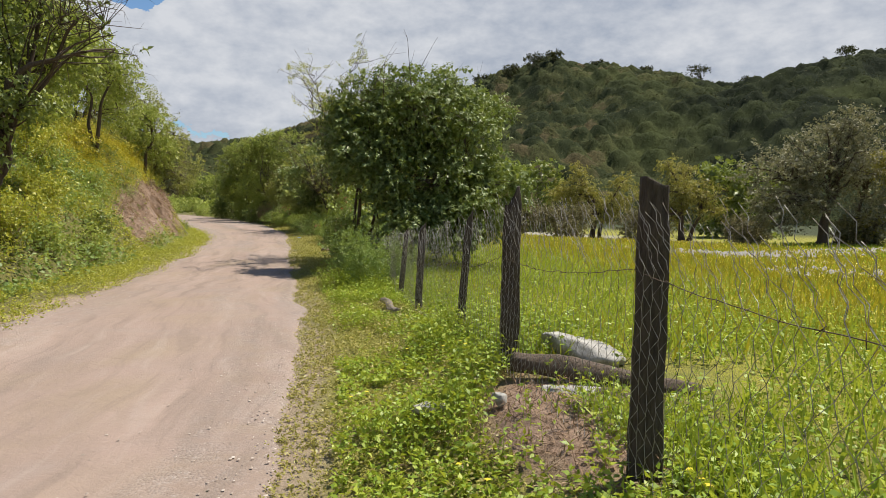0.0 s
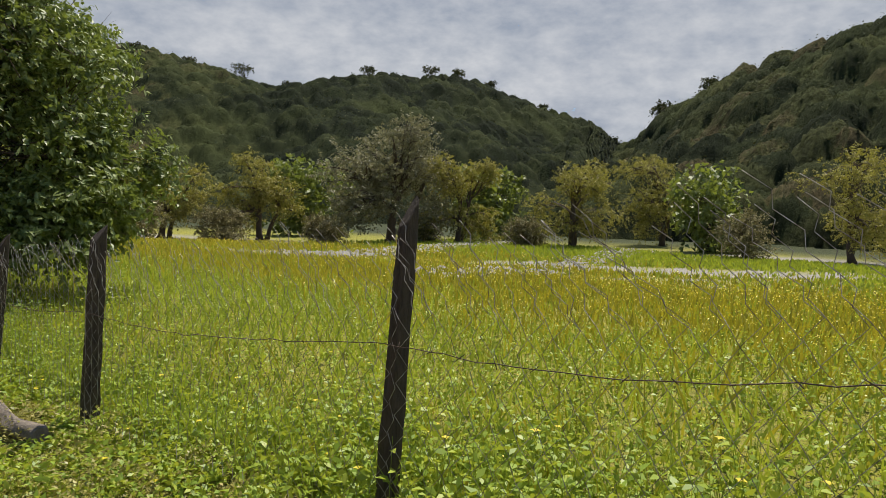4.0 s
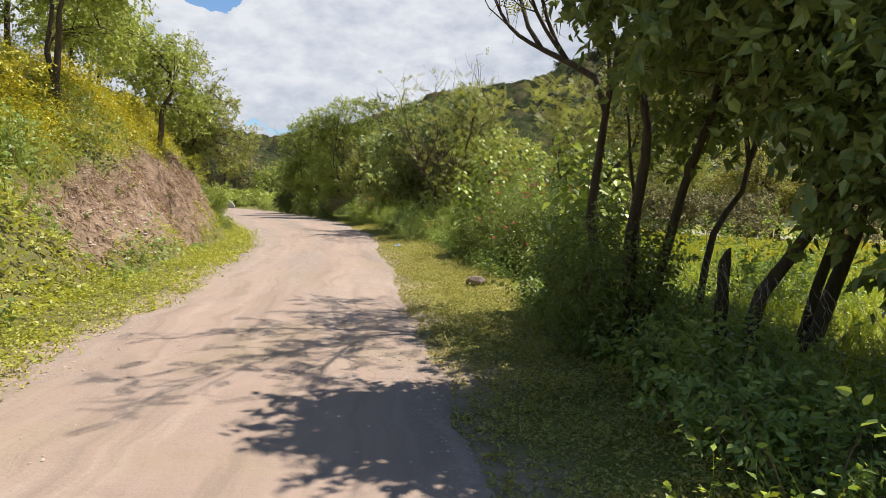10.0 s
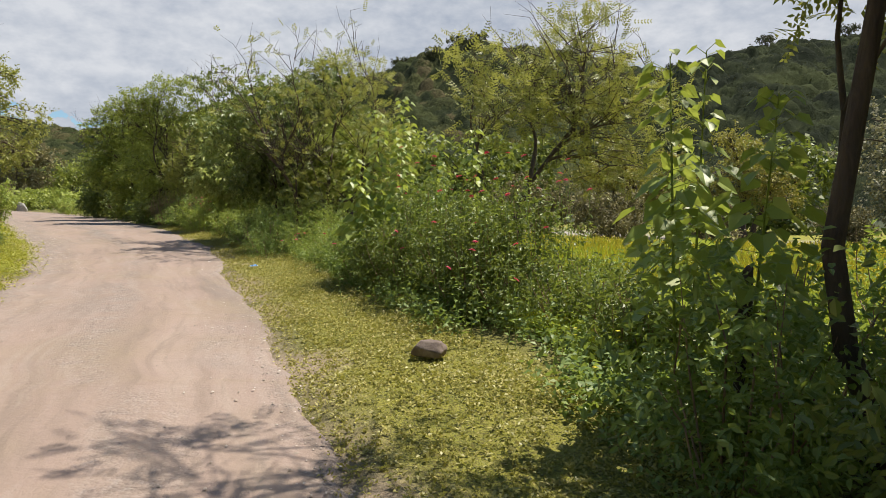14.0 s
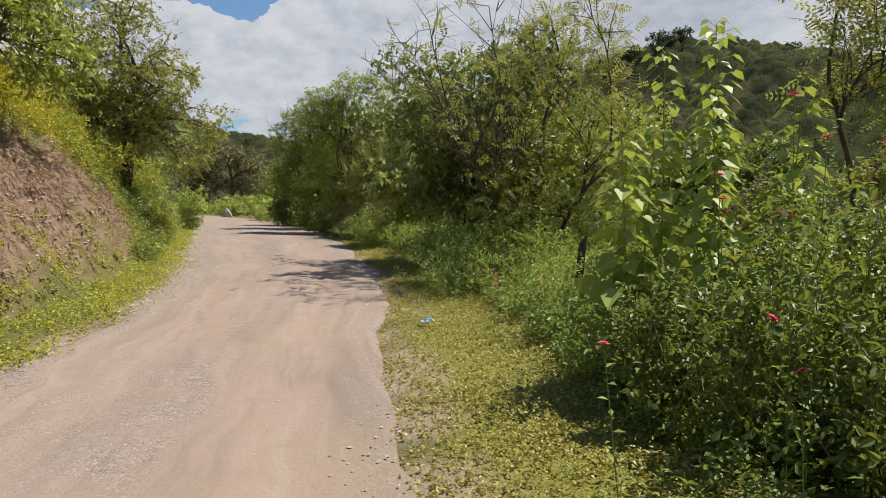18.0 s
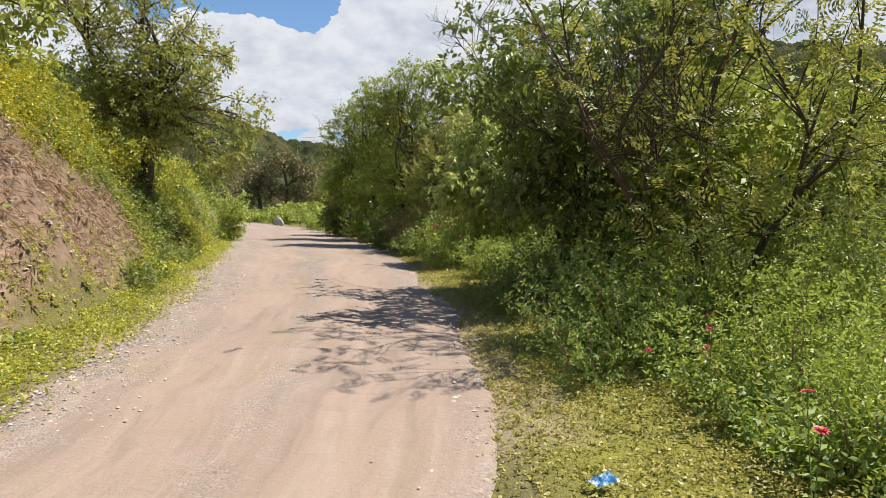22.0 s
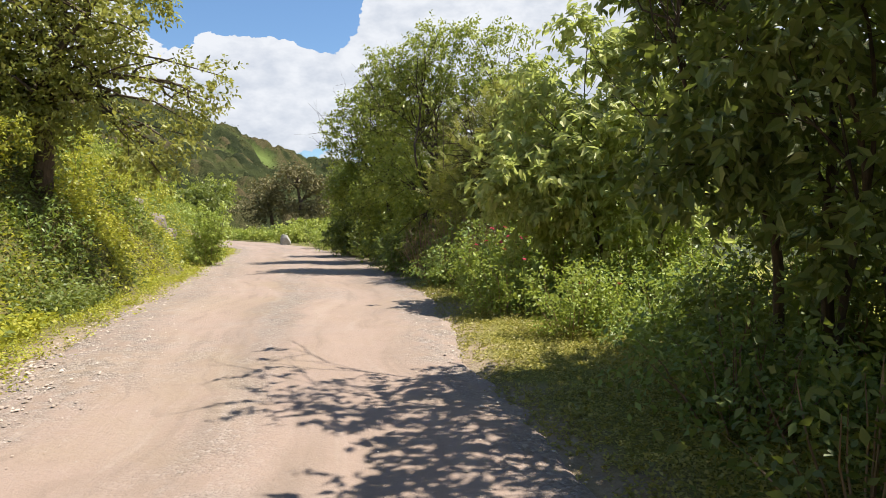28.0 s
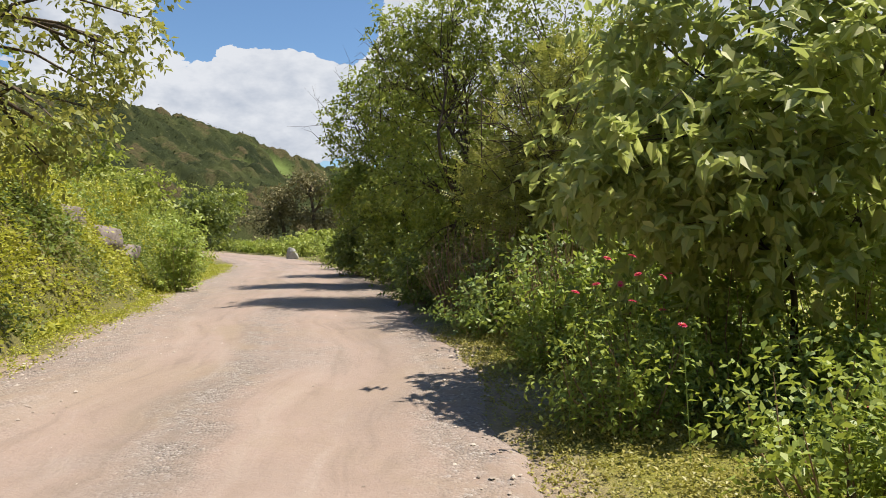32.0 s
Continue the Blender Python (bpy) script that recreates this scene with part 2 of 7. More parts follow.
def make_road():
    """Trodden dust in soft smears drawn out along the road, with grit where it lies loose."""
    M = Mat("road_dirt", 0.95)
    pos = M.coords()
    lane = M.node("ShaderNodeCombineXYZ")
    M.link(M.math("MULTIPLY", M.attr("across"), 1.0), lane.inputs[0])
    M.link(M.math("MULTIPLY", M.attr("along"), 0.13), lane.inputs[1])
    smear = M.noise(1.1, 6.0, 0.62, lane.outputs[0], 0.9)
    rut = M.noise(3.4, 5.0, 0.6, lane.outputs[0], 0.5)
    big, mid, fine, grit = M.noise(0.55, 4.0, 0.6, None, 0.8), M.noise(3.2, 6.0, 0.65, None, 0.4), M.noise(26.0, 5.0, 0.7), M.noise(95.0, 3.0, 0.7)
    c = M.ramp(smear, [(0.30, (0.275, 0.215, 0.175)), (0.44, (0.350, 0.260, 0.206)), (0.56, (0.392, 0.288, 0.232)), (0.70, (0.440, 0.345, 0.278))])
    c = M.mix(M.ramp(big, [(0.50, (0.0,) * 3), (0.66, (0.6,) * 3)]), c, (0.350, 0.268, 0.178))
    c = M.mix(M.ramp(big, [(0.32, (0.55,) * 3), (0.46, (0.0,) * 3)]), c, (0.335, 0.272, 0.232))
    c = M.mix(M.math("MULTIPLY", M.attr("track"), 0.45), c, (0.420, 0.312, 0.252))
    c = M.mix(M.ramp(rut, [(0.34, (0.55,) * 3), (0.47, (0.0,) * 3)]), c, (0.262, 0.200, 0.155))
    c = M.mix(M.ramp(rut, [(0.55, (0.0,) * 3), (0.70, (0.5,) * 3)]), c, (0.465, 0.375, 0.310))
    c = M.mix(M.ramp(mid, [(0.32, (0.30,) * 3), (0.48, (0.0,) * 3)]), c, (0.285, 0.215, 0.165))
    loose = M.math("MULTIPLY", M.attr("loose"), M.ramp(mid, [(0.38, (0.05,) * 3), (0.60, (1.0,) * 3)]))
    cell = M.node("ShaderNodeTexVoronoi", Scale=46.0)
    M.link(pos, cell.inputs["Vector"])
    tone = M.node("ShaderNodeSeparateColor")
    M.link(cell.outputs["Color"], tone.inputs[0])
    chips = M.ramp(tone.outputs[0], [(0.0, (0.20, 0.165, 0.14)), (0.5, (0.33, 0.275, 0.235)), (0.85, (0.42, 0.365, 0.32)), (1.0, (0.56, 0.51, 0.46))])
    c = M.mix(M.math("MULTIPLY", loose, 0.75), c, chips)
    c = M.mix(M.ramp(grit, [(0.26, (0.45,) * 3), (0.36, (0.0,) * 3)]), c, (0.20, 0.15, 0.115))
    c = M.mix(M.ramp(grit, [(0.66, (0.0,) * 3), (0.76, (0.4,) * 3)]), c, (0.54, 0.47, 0.41))
    M.colour(M.mix(1.0, c, (0.77, 0.775, 0.80), "MULTIPLY"))
    relief = M.math("ADD", M.math("MULTIPLY", fine, 0.35), M.math("ADD", M.math("MULTIPLY", grit, 0.15), M.math("MULTIPLY", mid, 0.6)))
    M.bump(M.math("SUBTRACT", relief, M.math("MULTIPLY", M.math("MULTIPLY", cell.outputs["Distance"], loose), 0.8)), 0.75, 0.03)
    return M.m


def stone_mat(name, dark, light):
    M = Mat(name, 0.9)
    n, n2 = M.noise(9.0, 8.0, 0.7), M.noise(60.0, 3.0)
    M.colour(M.mix(M.math("MULTIPLY", n2, 0.4), M.ramp(n, [(0.3, dark), (0.7, light)]), dark))
    M.bump(n, 0.7, 0.02)
    return M.m


def scatter_stone_mat():
    M = Mat("pebble", 0.95)
    rnd = M.node("ShaderNodeNewGeometry").outputs["Random Per Island"]
    M.colour(M.ramp(rnd, [(0.0, (0.25, 0.205, 0.17)), (0.6, (0.36, 0.295, 0.25)), (1.0, (0.50, 0.44, 0.385))]))
    M.bump(M.noise(70.0), 0.5, 0.01)
    return M.m


def wire_mat():
    M = Mat("galvanised_wire", 0.5)
    n = M.noise(25.0, 3.0)
    M.colour(M.ramp(n, [(0.35, (0.17, 0.135, 0.11)), (0.62, (0.50, 0.48, 0.45))]))
    M.b.inputs["Metallic"].default_value = 0.3
    return M.m


def woods_mat():
    """Far tree crowns: mottled olive greens with leafy relief."""
    M = Mat("woods_canopy", 1.0)
    M.b.inputs["Specular IOR Level"].default_value = 0.05
    rnd = M.attr("crown")
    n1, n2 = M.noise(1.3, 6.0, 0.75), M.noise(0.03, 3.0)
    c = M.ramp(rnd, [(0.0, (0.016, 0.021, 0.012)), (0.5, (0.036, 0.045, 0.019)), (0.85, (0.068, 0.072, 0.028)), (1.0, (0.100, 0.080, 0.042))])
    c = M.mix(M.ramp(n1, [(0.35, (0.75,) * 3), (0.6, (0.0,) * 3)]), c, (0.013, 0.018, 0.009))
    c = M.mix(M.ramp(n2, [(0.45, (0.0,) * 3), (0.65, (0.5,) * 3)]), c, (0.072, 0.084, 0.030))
    c = M.mix(M.attr("meadow"), c, (0.125, 0.165, 0.05))
    M.colour(c)
    M.bump(n1, 0.8, 0.6)
    return M.m


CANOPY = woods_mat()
GROUND, ROAD = make_ground(), make_road()
BARK = bark_mat("bark_brown", (0.045, 0.032, 0.024), (0.15, 0.115, 0.085))
TWIG = bark_mat("twig_grey", (0.09, 0.072, 0.055), (0.24, 0.20, 0.16))
POSTWOOD = bark_mat("post_wood", (0.026, 0.019, 0.015), (0.125, 0.098, 0.078), 22.0)
LOGWOOD = bark_mat("weathered_log", (0.040, 0.025, 0.017), (0.19, 0.145, 0.11), 26.0)
WHITE_ROCK = stone_mat("pale_rock", (0.22, 0.205, 0.185), (0.52, 0.50, 0.46))
SLAB_ROCK = stone_mat("slab_rock", (0.13, 0.105, 0.095), (0.30, 0.25, 0.225))
BANK_ROCK = stone_mat("bank_rock", (0.10, 0.07, 0.058), (0.31, 0.25, 0.21))
RIVER_STONE = stone_mat("river_stone", (0.19, 0.178, 0.155), (0.34, 0.32, 0.285))
RUST = stone_mat("rusty_wire", (0.06, 0.04, 0.03), (0.20, 0.15, 0.12))
GREY_LOG = bark_mat("bleached_log", (0.12, 0.095, 0.075), (0.36, 0.30, 0.24))
PEBBLE, WIRE = scatter_stone_mat(), wire_mat()
L_BROAD = leaf_mat("leaf_broad", (0.133, 0.188, 0.031), (0.236, 0.293, 0.049), (0.377, 0.429, 0.086), (0.34, 0.44, 0.07), trans=0.5)
L_ACACIA = leaf_mat("leaf_acacia", (0.138, 0.183, 0.042), (0.220, 0.264, 0.063), (0.327, 0.359, 0.095), (0.38, 0.39, 0.07), trans=0.62)
L_LIME = leaf_mat("leaf_lime", (0.143, 0.220, 0.039), (0.226, 0.314, 0.057), (0.341, 0.424, 0.105), (0.48, 0.58, 0.08), trans=0.5)
L_WEED = leaf_mat("leaf_weed", (0.087, 0.157, 0.039), (0.155, 0.244, 0.063), (0.258, 0.337, 0.105), (0.42, 0.54, 0.06), trans=0.5)
L_VERGE = leaf_mat("leaf_verge", (0.175, 0.180, 0.046), (0.270, 0.270, 0.064), (0.371, 0.335, 0.099), (0.52, 0.56, 0.08))
L_BANK = leaf_mat("leaf_bank", (0.137, 0.185, 0.028), (0.268, 0.310, 0.040), (0.423, 0.415, 0.063), (0.56, 0.60, 0.05), trans=0.5)
L_FIELD = leaf_mat("leaf_field", (0.129, 0.232, 0.024), (0.229, 0.352, 0.035), (0.362, 0.442, 0.050), (0.56, 0.62, 0.05), trans=0.5)
L_GOLD = leaf_mat("petal_gold", (0.470, 0.418, 0.022), (0.583, 0.528, 0.030), (0.677, 0.638, 0.060), (0.65, 0.52, 0.02))
L_OCHRE = leaf_mat("leaf_ochre", (0.192, 0.229, 0.023), (0.343, 0.354, 0.032), (0.473, 0.437, 0.041), (0.62, 0.55, 0.04))
L_DRY = leaf_mat("dry_stalk", (0.16, 0.11, 0.06), (0.26, 0.19, 0.11), (0.38, 0.30, 0.18), (0.3, 0.24, 0.12), 0.8, 0.15)
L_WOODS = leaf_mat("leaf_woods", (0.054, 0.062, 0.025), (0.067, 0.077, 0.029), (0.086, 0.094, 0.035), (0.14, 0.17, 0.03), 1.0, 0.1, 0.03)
L_WILLOW = leaf_mat("leaf_willow", (0.125, 0.140, 0.038), (0.213, 0.217, 0.054), (0.301, 0.281, 0.077), (0.50, 0.50, 0.05), 0.6, 0.4)
L_GREY = leaf_mat("leaf_greygreen", (0.090, 0.100, 0.050), (0.180, 0.190, 0.100), (0.290, 0.290, 0.180), (0.36, 0.37, 0.16), 0.6, 0.35)
# dark foliage; on shaded undergrowth this colour also carries the shade itself
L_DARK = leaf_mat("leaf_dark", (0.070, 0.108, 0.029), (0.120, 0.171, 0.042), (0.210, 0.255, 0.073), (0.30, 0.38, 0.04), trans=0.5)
L_SAGE = leaf_mat("leaf_sage", (0.175, 0.234, 0.064), (0.339, 0.404, 0.121), (0.550, 0.591, 0.231), (0.46, 0.56, 0.15), trans=0.68)
L_SCRUB = leaf_mat("leaf_scrub", (0.087, 0.097, 0.043), (0.162, 0.159, 0.066), (0.248, 0.232, 0.107), (0.28, 0.27, 0.10), 0.7, 0.3)
L_ROADSIDE = leaf_mat("leaf_roadside", (0.074, 0.119, 0.033), (0.135, 0.192, 0.052), (0.231, 0.287, 0.093), (0.36, 0.47, 0.06), trans=0.32)
PINK = leaf_mat("petal_pink", (0.50, 0.03, 0.09), (0.66, 0.06, 0.16), (0.75, 0.16, 0.20), (0.6, 0.08, 0.12))

# ---------------------------------------------------------------- plan: road edges, bank, terrain
R_EDGE = [(-30, 1.2), (-6, 0.45), (3.5, 0.24), (7.6, 0.10), (10, -0.10), (12.5, -0.44), (14.6, -0.78), (17.2, -1.16), (19.4, -1.40), (21.5, -1.58), (24, -1.84), (26, -2.08), (28, -2.38), (30.5, -2.66), (34, -3.10), (36, -3.74), (37, -4.02),
          (39, -4.44), (41.7, -5.10), (43.4, -5.58), (46, -6.6), (55, -9.8), (60, -12.4), (66, -15.4), (74, -20.5), (90, -34), (120, -62)]
L_EDGE = [(-30, -3.2), (-6, -3.8), (5, -3.95), (10.8, -4.04), (15.5, -4.15), (20.5, -4.58), (23.7, -5.05), (26.2, -5.35), (28.2, -5.72), (30.5, -6.22), (32.5, -6.86), (34.8, -7.52), (36.5, -8.15), (39, -9.24), (42.2, -10.3), (45, -11.4), (53, -14.6),
          (60, -17.3), (66, -20.0), (74, -25.5), (90, -39.5), (120, -68)]
FENCE = [(-8, 2.3), (-3, 2.25), (0.4, 2.1), (2.55, 2.02), (4.72, 1.87), (6.6, 1.76), (9.34, 1.55), (11.4, 1.39), (14, 1.25), (18, 0.95), (22, 0.55), (26, 0.0),
         (28.45, -0.33), (34, -0.9), (40, -1.6), (48, -4.2), (60, -9.5), (80, -20)]


def curve_at(table, y):
    return np.interp(y, [p[0] for p in table], [p[1] for p in table])


def step(a, b, v):
    u = np.clip((v - a) / (b - a), 0, 1)
    return u * u * (3 - 2 * u)


_rng0 = np.random.RandomState(5)
_LAT = _rng0.rand(256, 256)


def vnoise(x, y, scale, seed=0):
    """Smooth value noise in 0..1 for arrays."""
    u, v = np.asarray(x) * scale + 37.3 * seed + 500, np.asarray(y) * scale + 91.7 * seed + 500
    i, j = np.floor(u).astype(int), np.floor(v).astype(int)
    a, b = u - i, v - j
    a, b = a * a * (3 - 2 * a), b * b * (3 - 2 * b)
    g = lambda p, q: _LAT[p % 256, q % 256]
    return (g(i, j) * (1 - a) + g(i + 1, j) * a) * (1 - b) + (g(i, j + 1) * (1 - a) + g(i + 1, j + 1) * a) * b


# ridge of the hills: azimuth in degrees from +y towards +x, elevation of the skyline
RIDGE = [(-180, 6), (-120, 9), (-75, 13), (-50, 11.0), (-40, 10.4), (-34, 9.9), (-31, 9.4), (-28, 8.7), (-25, 8.0), (-22, 6.7), (-19, 5.6), (-14, 5.0), (-8, 5.8), (0, 8.8), (6, 9.9), (9, 10.4), (12, 11.8),
         (17, 13.4), (20, 12.6), (23, 12.4), (26, 11.7), (29, 10.9), (32, 10.2), (35, 10.8), (38, 11.6), (41, 12.0), (44, 11.7), (47, 12.0), (50, 11.3), (53, 10.2), (56, 9.2), (59, 8.4), (62, 7.2), (64.5, 7.2), (66, 9.0), (69.5, 11.2),
         (73.5, 13.1), (78, 14.2), (81, 15.6), (100, 13), (130, 8), (180, 6)]
RIDGE_R = [(-180, 250), (-60, 170), (-40, 190), (-18, 300), (0, 250), (20, 230), (45, 260), (59, 260), (63, 150), (90, 130), (180, 250)]
BANK_H = [(-30, 3.4), (0, 3.8), (10, 4.2), (20, 4.6), (30, 4.9), (39, 4.3), (46, 3.0), (54, 2.4), (62, 1.4), (68, 0.5), (80, 0.3)]
BANK_TOE = [(-30, 2.4), (5, 2.1), (9, 1.95), (14, 1.7), (18, 1.65), (22, 1.25), (26, 1.1), (30, 1.0), (38, 0.95), (46, 0.55), (60, 1.0), (80, 3)]
BANK_S = [(-30, 1.1), (8, 1.15), (20, 1.35), (25, 1.6), (31, 2.1), (38, 2.5), (46, 2.4), (56, 1.6), (68, 1.0)]


def terrain(x, y):
    x, y = np.asarray(x, float), np.asarray(y, float)
    xr, xl, xf = curve_at(R_EDGE, y), curve_at(L_EDGE, y), curve_at(FENCE, y)
    near = step(160, 60, np.hypot(x, y - 20))
    z = 0.05 * (vnoise(x, y, 0.9, 1) - 0.5) * near + 0.03 * (vnoise(x, y, 3.1, 2) - 0.5) * near
    on = step(-0.25, 0.25, x - xl) * step(-0.25, 0.25, xr - x)
    z = z * (1 - on) - 0.05 * on
    # right verge, raised at the start, and the field that falls to the river
    d = x - xr
    up = np.interp(y, [-20, 0, 4.7, 6.6, 9.3, 14], [0.5, 0.5, 0.42, 0.28, 0.03, 0.02])
    z = z + up * step(0.3, 1.8, d)
    e = x - xf
    z = z - (1.15 + up) * step(0.8, 26, e) * step(-40, 0, y + 30)
    z = z + 0.25 * (vnoise(x, y, 0.12, 3) - 0.5) * step(4, 20, e)
    # left bank
    d = xl - x
    toe, hb = curve_at(BANK_TOE, y), curve_at(BANK_H, y)
    wob = (vnoise(x, y, 0.55, 4) - 0.5) * 0.5 + (vnoise(x, y, 1.7, 5) - 0.5) * 0.22 + (vnoise(x, y, 4.0, 15) - 0.5) * 0.08
    rise = np.clip(d - toe + wob, 0, None)
    wob = wob + ((vnoise(x, y, 0.9, 19) - 0.5) * 0.55 + (vnoise(x, y, 2.6, 23) - 0.5) * 0.34 + (vnoise(x, y, 6.0, 24) - 0.5) * 0.16) * step(19, 23, y) * step(40, 36, y)
    rise = np.clip(d - toe + wob, 0, None)
    face = hb * (1 - np.exp(-(rise * curve_at(BANK_S, y) / np.maximum(hb, 0.2)) ** 1.15))
    z = z + face + 0.22 * np.clip(rise - 3.0, 0, 60) * step(75, 55, y)
    # hills all round
    px, py = x + 1, y - 15
    r, az = np.hypot(px, py), np.degrees(np.arctan2(px, py))
    el = np.interp(az, [a for a, _ in RIDGE], [b for _, b in RIDGE])
    rr = np.interp(az, [a for a, _ in RIDGE_R], [b for _, b in RIDGE_R])
    top = rr * np.tan(np.radians(el)) - 4.5
    r0 = np.where(az > 58, 62.0, np.where(az > -5, 84.0, 95.0))
    climb = step(0, 1, (r - r0) / (rr - r0)) * 0.55 + 0.45 * np.clip((r - r0) / (rr - r0), 0, 1)
    fall = step(rr + 700, rr + 60, r)
    hill = top * climb * fall
    lump = (vnoise(x, y, 0.02, 6) - 0.85) * 16 + (vnoise(x, y, 0.06, 7) - 0.6) * 5
    hill = hill + lump * step(r0 + 10, r0 + 60, r) * step(rr - 5, rr - 50, r)
    return z + hill * step(r0, r0 + 25, r)


def link(name, me, parent=None, kind=""):
    ob = new(name, me)
    if parent is not None:
        ob.parent = parent
    if kind:
        ob["kind"] = kind
    return ob


def mesh_from(name, V, F, mats, index=None, smooth=False):
    """V (n,3); F a list of int arrays of equal-sized faces; index per face array."""
    me = bpy.data.meshes.new(name)
    V = np.ascontiguousarray(V, dtype=np.float32)
    me.vertices.add(len(V))
    me.vertices.foreach_set("co", V.ravel())
    F = [np.asarray(f, dtype=np.int32) for f in F if len(f)]
    loops = np.concatenate([f.ravel() for f in F])
    sizes = np.concatenate([np.full(len(f), f.shape[1], np.int32) for f in F])
    starts = np.concatenate([[0], np.cumsum(sizes)[:-1]]).astype(np.int32)
    me.loops.add(len(loops))
    me.loops.foreach_set("vertex_index", loops)
    me.polygons.add(len(sizes))
    me.polygons.foreach_set("loop_start", starts)
    for m in mats:
        me.materials.append(m)
    if index is not None:
        idx = np.concatenate([np.full(len(f), i, np.int32) if np.isscalar(i) else np.asarray(i, np.int32) for f, i in zip(F, index)])
        me.polygons.foreach_set("material_index", idx)
    if smooth:
        me.polygons.foreach_set("use_smooth", np.ones(len(sizes), bool))
    me.update(calc_edges=True)
    return me


def float_attr(me, name, values):
    a = me.attributes.new(name, "FLOAT", "POINT")
    a.data.foreach_set("value", np.asarray(values, np.float32))


def grid_faces(nx, ny):
    i = np.arange(nx * ny).reshape(ny, nx)
    return np.stack([i[:-1, :-1], i[:-1, 1:], i[1:, 1:], i[1:, :-1]], -1).reshape(-1, 4)


def axis(lo, hi, fine, far):
    inner = np.arange(lo, hi + 1e-6, fine)
    out, stp = [], fine
    v = 0.0
    while v < far:
        stp = min(stp * 1.09, 90)
        v += stp
        out.append(v)
    out = np.array(out)
    return np.concatenate([lo - out[::-1], inner, hi + out])


# ground: one sheet to the horizon
gx, gy = axis(-17, 5, 0.19, 2600), axis(-2, 66, 0.30, 2600)
GX, GY = np.meshgrid(gx, gy)
GZ = terrain(GX, GY)
V = np.stack([GX, GY, GZ], -1).reshape(-1, 3)
gme = mesh_from("ground", V, [grid_faces(len(gx), len(gy))], [GROUND], smooth=True)
x, y = V[:, 0], V[:, 1]
dl = curve_at(L_EDGE, y) - x
rise = dl - curve_at(BANK_TOE, y)


def bare_mask(x, y):
    """Where the bank shows bare earth: two worn faces and the trampled mound by the fence."""
    rise = curve_at(L_EDGE, y) - x - curve_at(BANK_TOE, y)
    n = vnoise(x, y, 0.8, 8)
    f1 = step(20.5, 23, y) * step(32.5, 30, y) * step(0.0, 0.25, rise) * step(1.65, 1.05, rise + (n - 0.5) * 1.0)
    f2 = step(30, 32, y) * step(38.5, 37.5, y) * step(0.0, 0.3, rise) * step(1.7, 1.1, rise + (n - 0.5) * 0.9)
    m = step(1.35, 0.7, np.hypot((x - 1.93) / 0.42, (y - 3.50) / 0.90) + (n - 0.5) * 0.5)
    return np.clip(f1 + f2 + m, 0, 1)


float_attr(gme, "bare", bare_mask(x, y))
off_road = np.minimum(np.abs(x - curve_at(R_EDGE, y)), np.abs(dl)) + (vnoise(x, y, 2.2, 18) - 0.5) * 0.7
float_attr(gme, "dust", 0.8 * step(0.45, 0.05, off_road))
ef = x - curve_at(FENCE, y)
float_attr(gme, "field", np.clip(step(0.2, 2.0, ef) + 0.6 * step(0.0, 0.4, x - curve_at(R_EDGE, y)) * step(2.4, 1.5, x - curve_at(R_EDGE, y)) * step(48, 44, y), 0, 1))
rdist = np.hypot(x + 1, y - 15)


def river_mask(x, y):
    """Pale gravel bars of the dry river along the far side of the field."""
    su, sv = (x - y) * 0.707, (x + y) * 0.707
    return step(20, 25, sv) * step(58, 50, sv) * step(9, 14, x - curve_at(FENCE, y)) * step(0.40, 0.54, 0.6 * vnoise(su * 0.05, sv * 0.30, 1.0, 10) + 0.4 * vnoise(su * 0.2, sv * 1.1, 1.0, 22))


riv = river_mask(x, y)
float_attr(gme, "gravel", riv)
float_attr(gme, "woods", np.maximum(step(52, 66, rdist) * step(8, 20, ef), step(75, 100, rdist)))
ground = tagged(link("ground", gme), "grassy ground with a bare earth bank, a gold field and wooded hills", "ground", kind="structure")

# road: a sheet of its own on the ground
ry = np.concatenate([np.arange(-30, 70, 0.25), np.arange(70, 118, 0.8)])
ru = np.linspace(0, 1, 41)
RU, RY = np.meshgrid(ru, ry)
wobr = (vnoise(RY * 0 + 3, RY, 0.8, 11) - 0.5) * 0.24 + (vnoise(RY * 0 + 3, RY, 3.0, 12) - 0.5) * 0.20
wobl = (vnoise(RY * 0 + 9, RY, 0.8, 13) - 0.5) * 0.24 + (vnoise(RY * 0 + 9, RY, 3.0, 14) - 0.5) * 0.20
xl_, xr_ = curve_at(L_EDGE, RY) + wobl, curve_at(R_EDGE, RY) + wobr
RX = xl_ + (xr_ - xl_) * RU
tracks = np.exp(-((RU - 0.30) / 0.09) ** 2) + np.exp(-((RU - 0.74) / 0.09) ** 2)
edge = np.minimum(RU, 1 - RU)
RZ = 0.035 * (1 - (2 * RU - 1) ** 2) - 0.022 * tracks + 0.022 * (vnoise(RX, RY, 1.3, 16) - 0.5) + 0.012 * (vnoise(RX, RY, 5.5, 17) - 0.5) - 0.06 * step(0.03, 0.0, edge)
rme = mesh_from("road", np.stack([RX, RY, RZ], -1).reshape(-1, 3), [grid_faces(len(ru), len(ry))], [ROAD], smooth=True)
float_attr(rme, "across", ((RU - 0.5) * 4.6 + 0.12 * np.sin(RY * 0.7)).ravel())
float_attr(rme, "along", RY.ravel())
float_attr(rme, "track", np.clip(tracks, 0, 1).ravel())
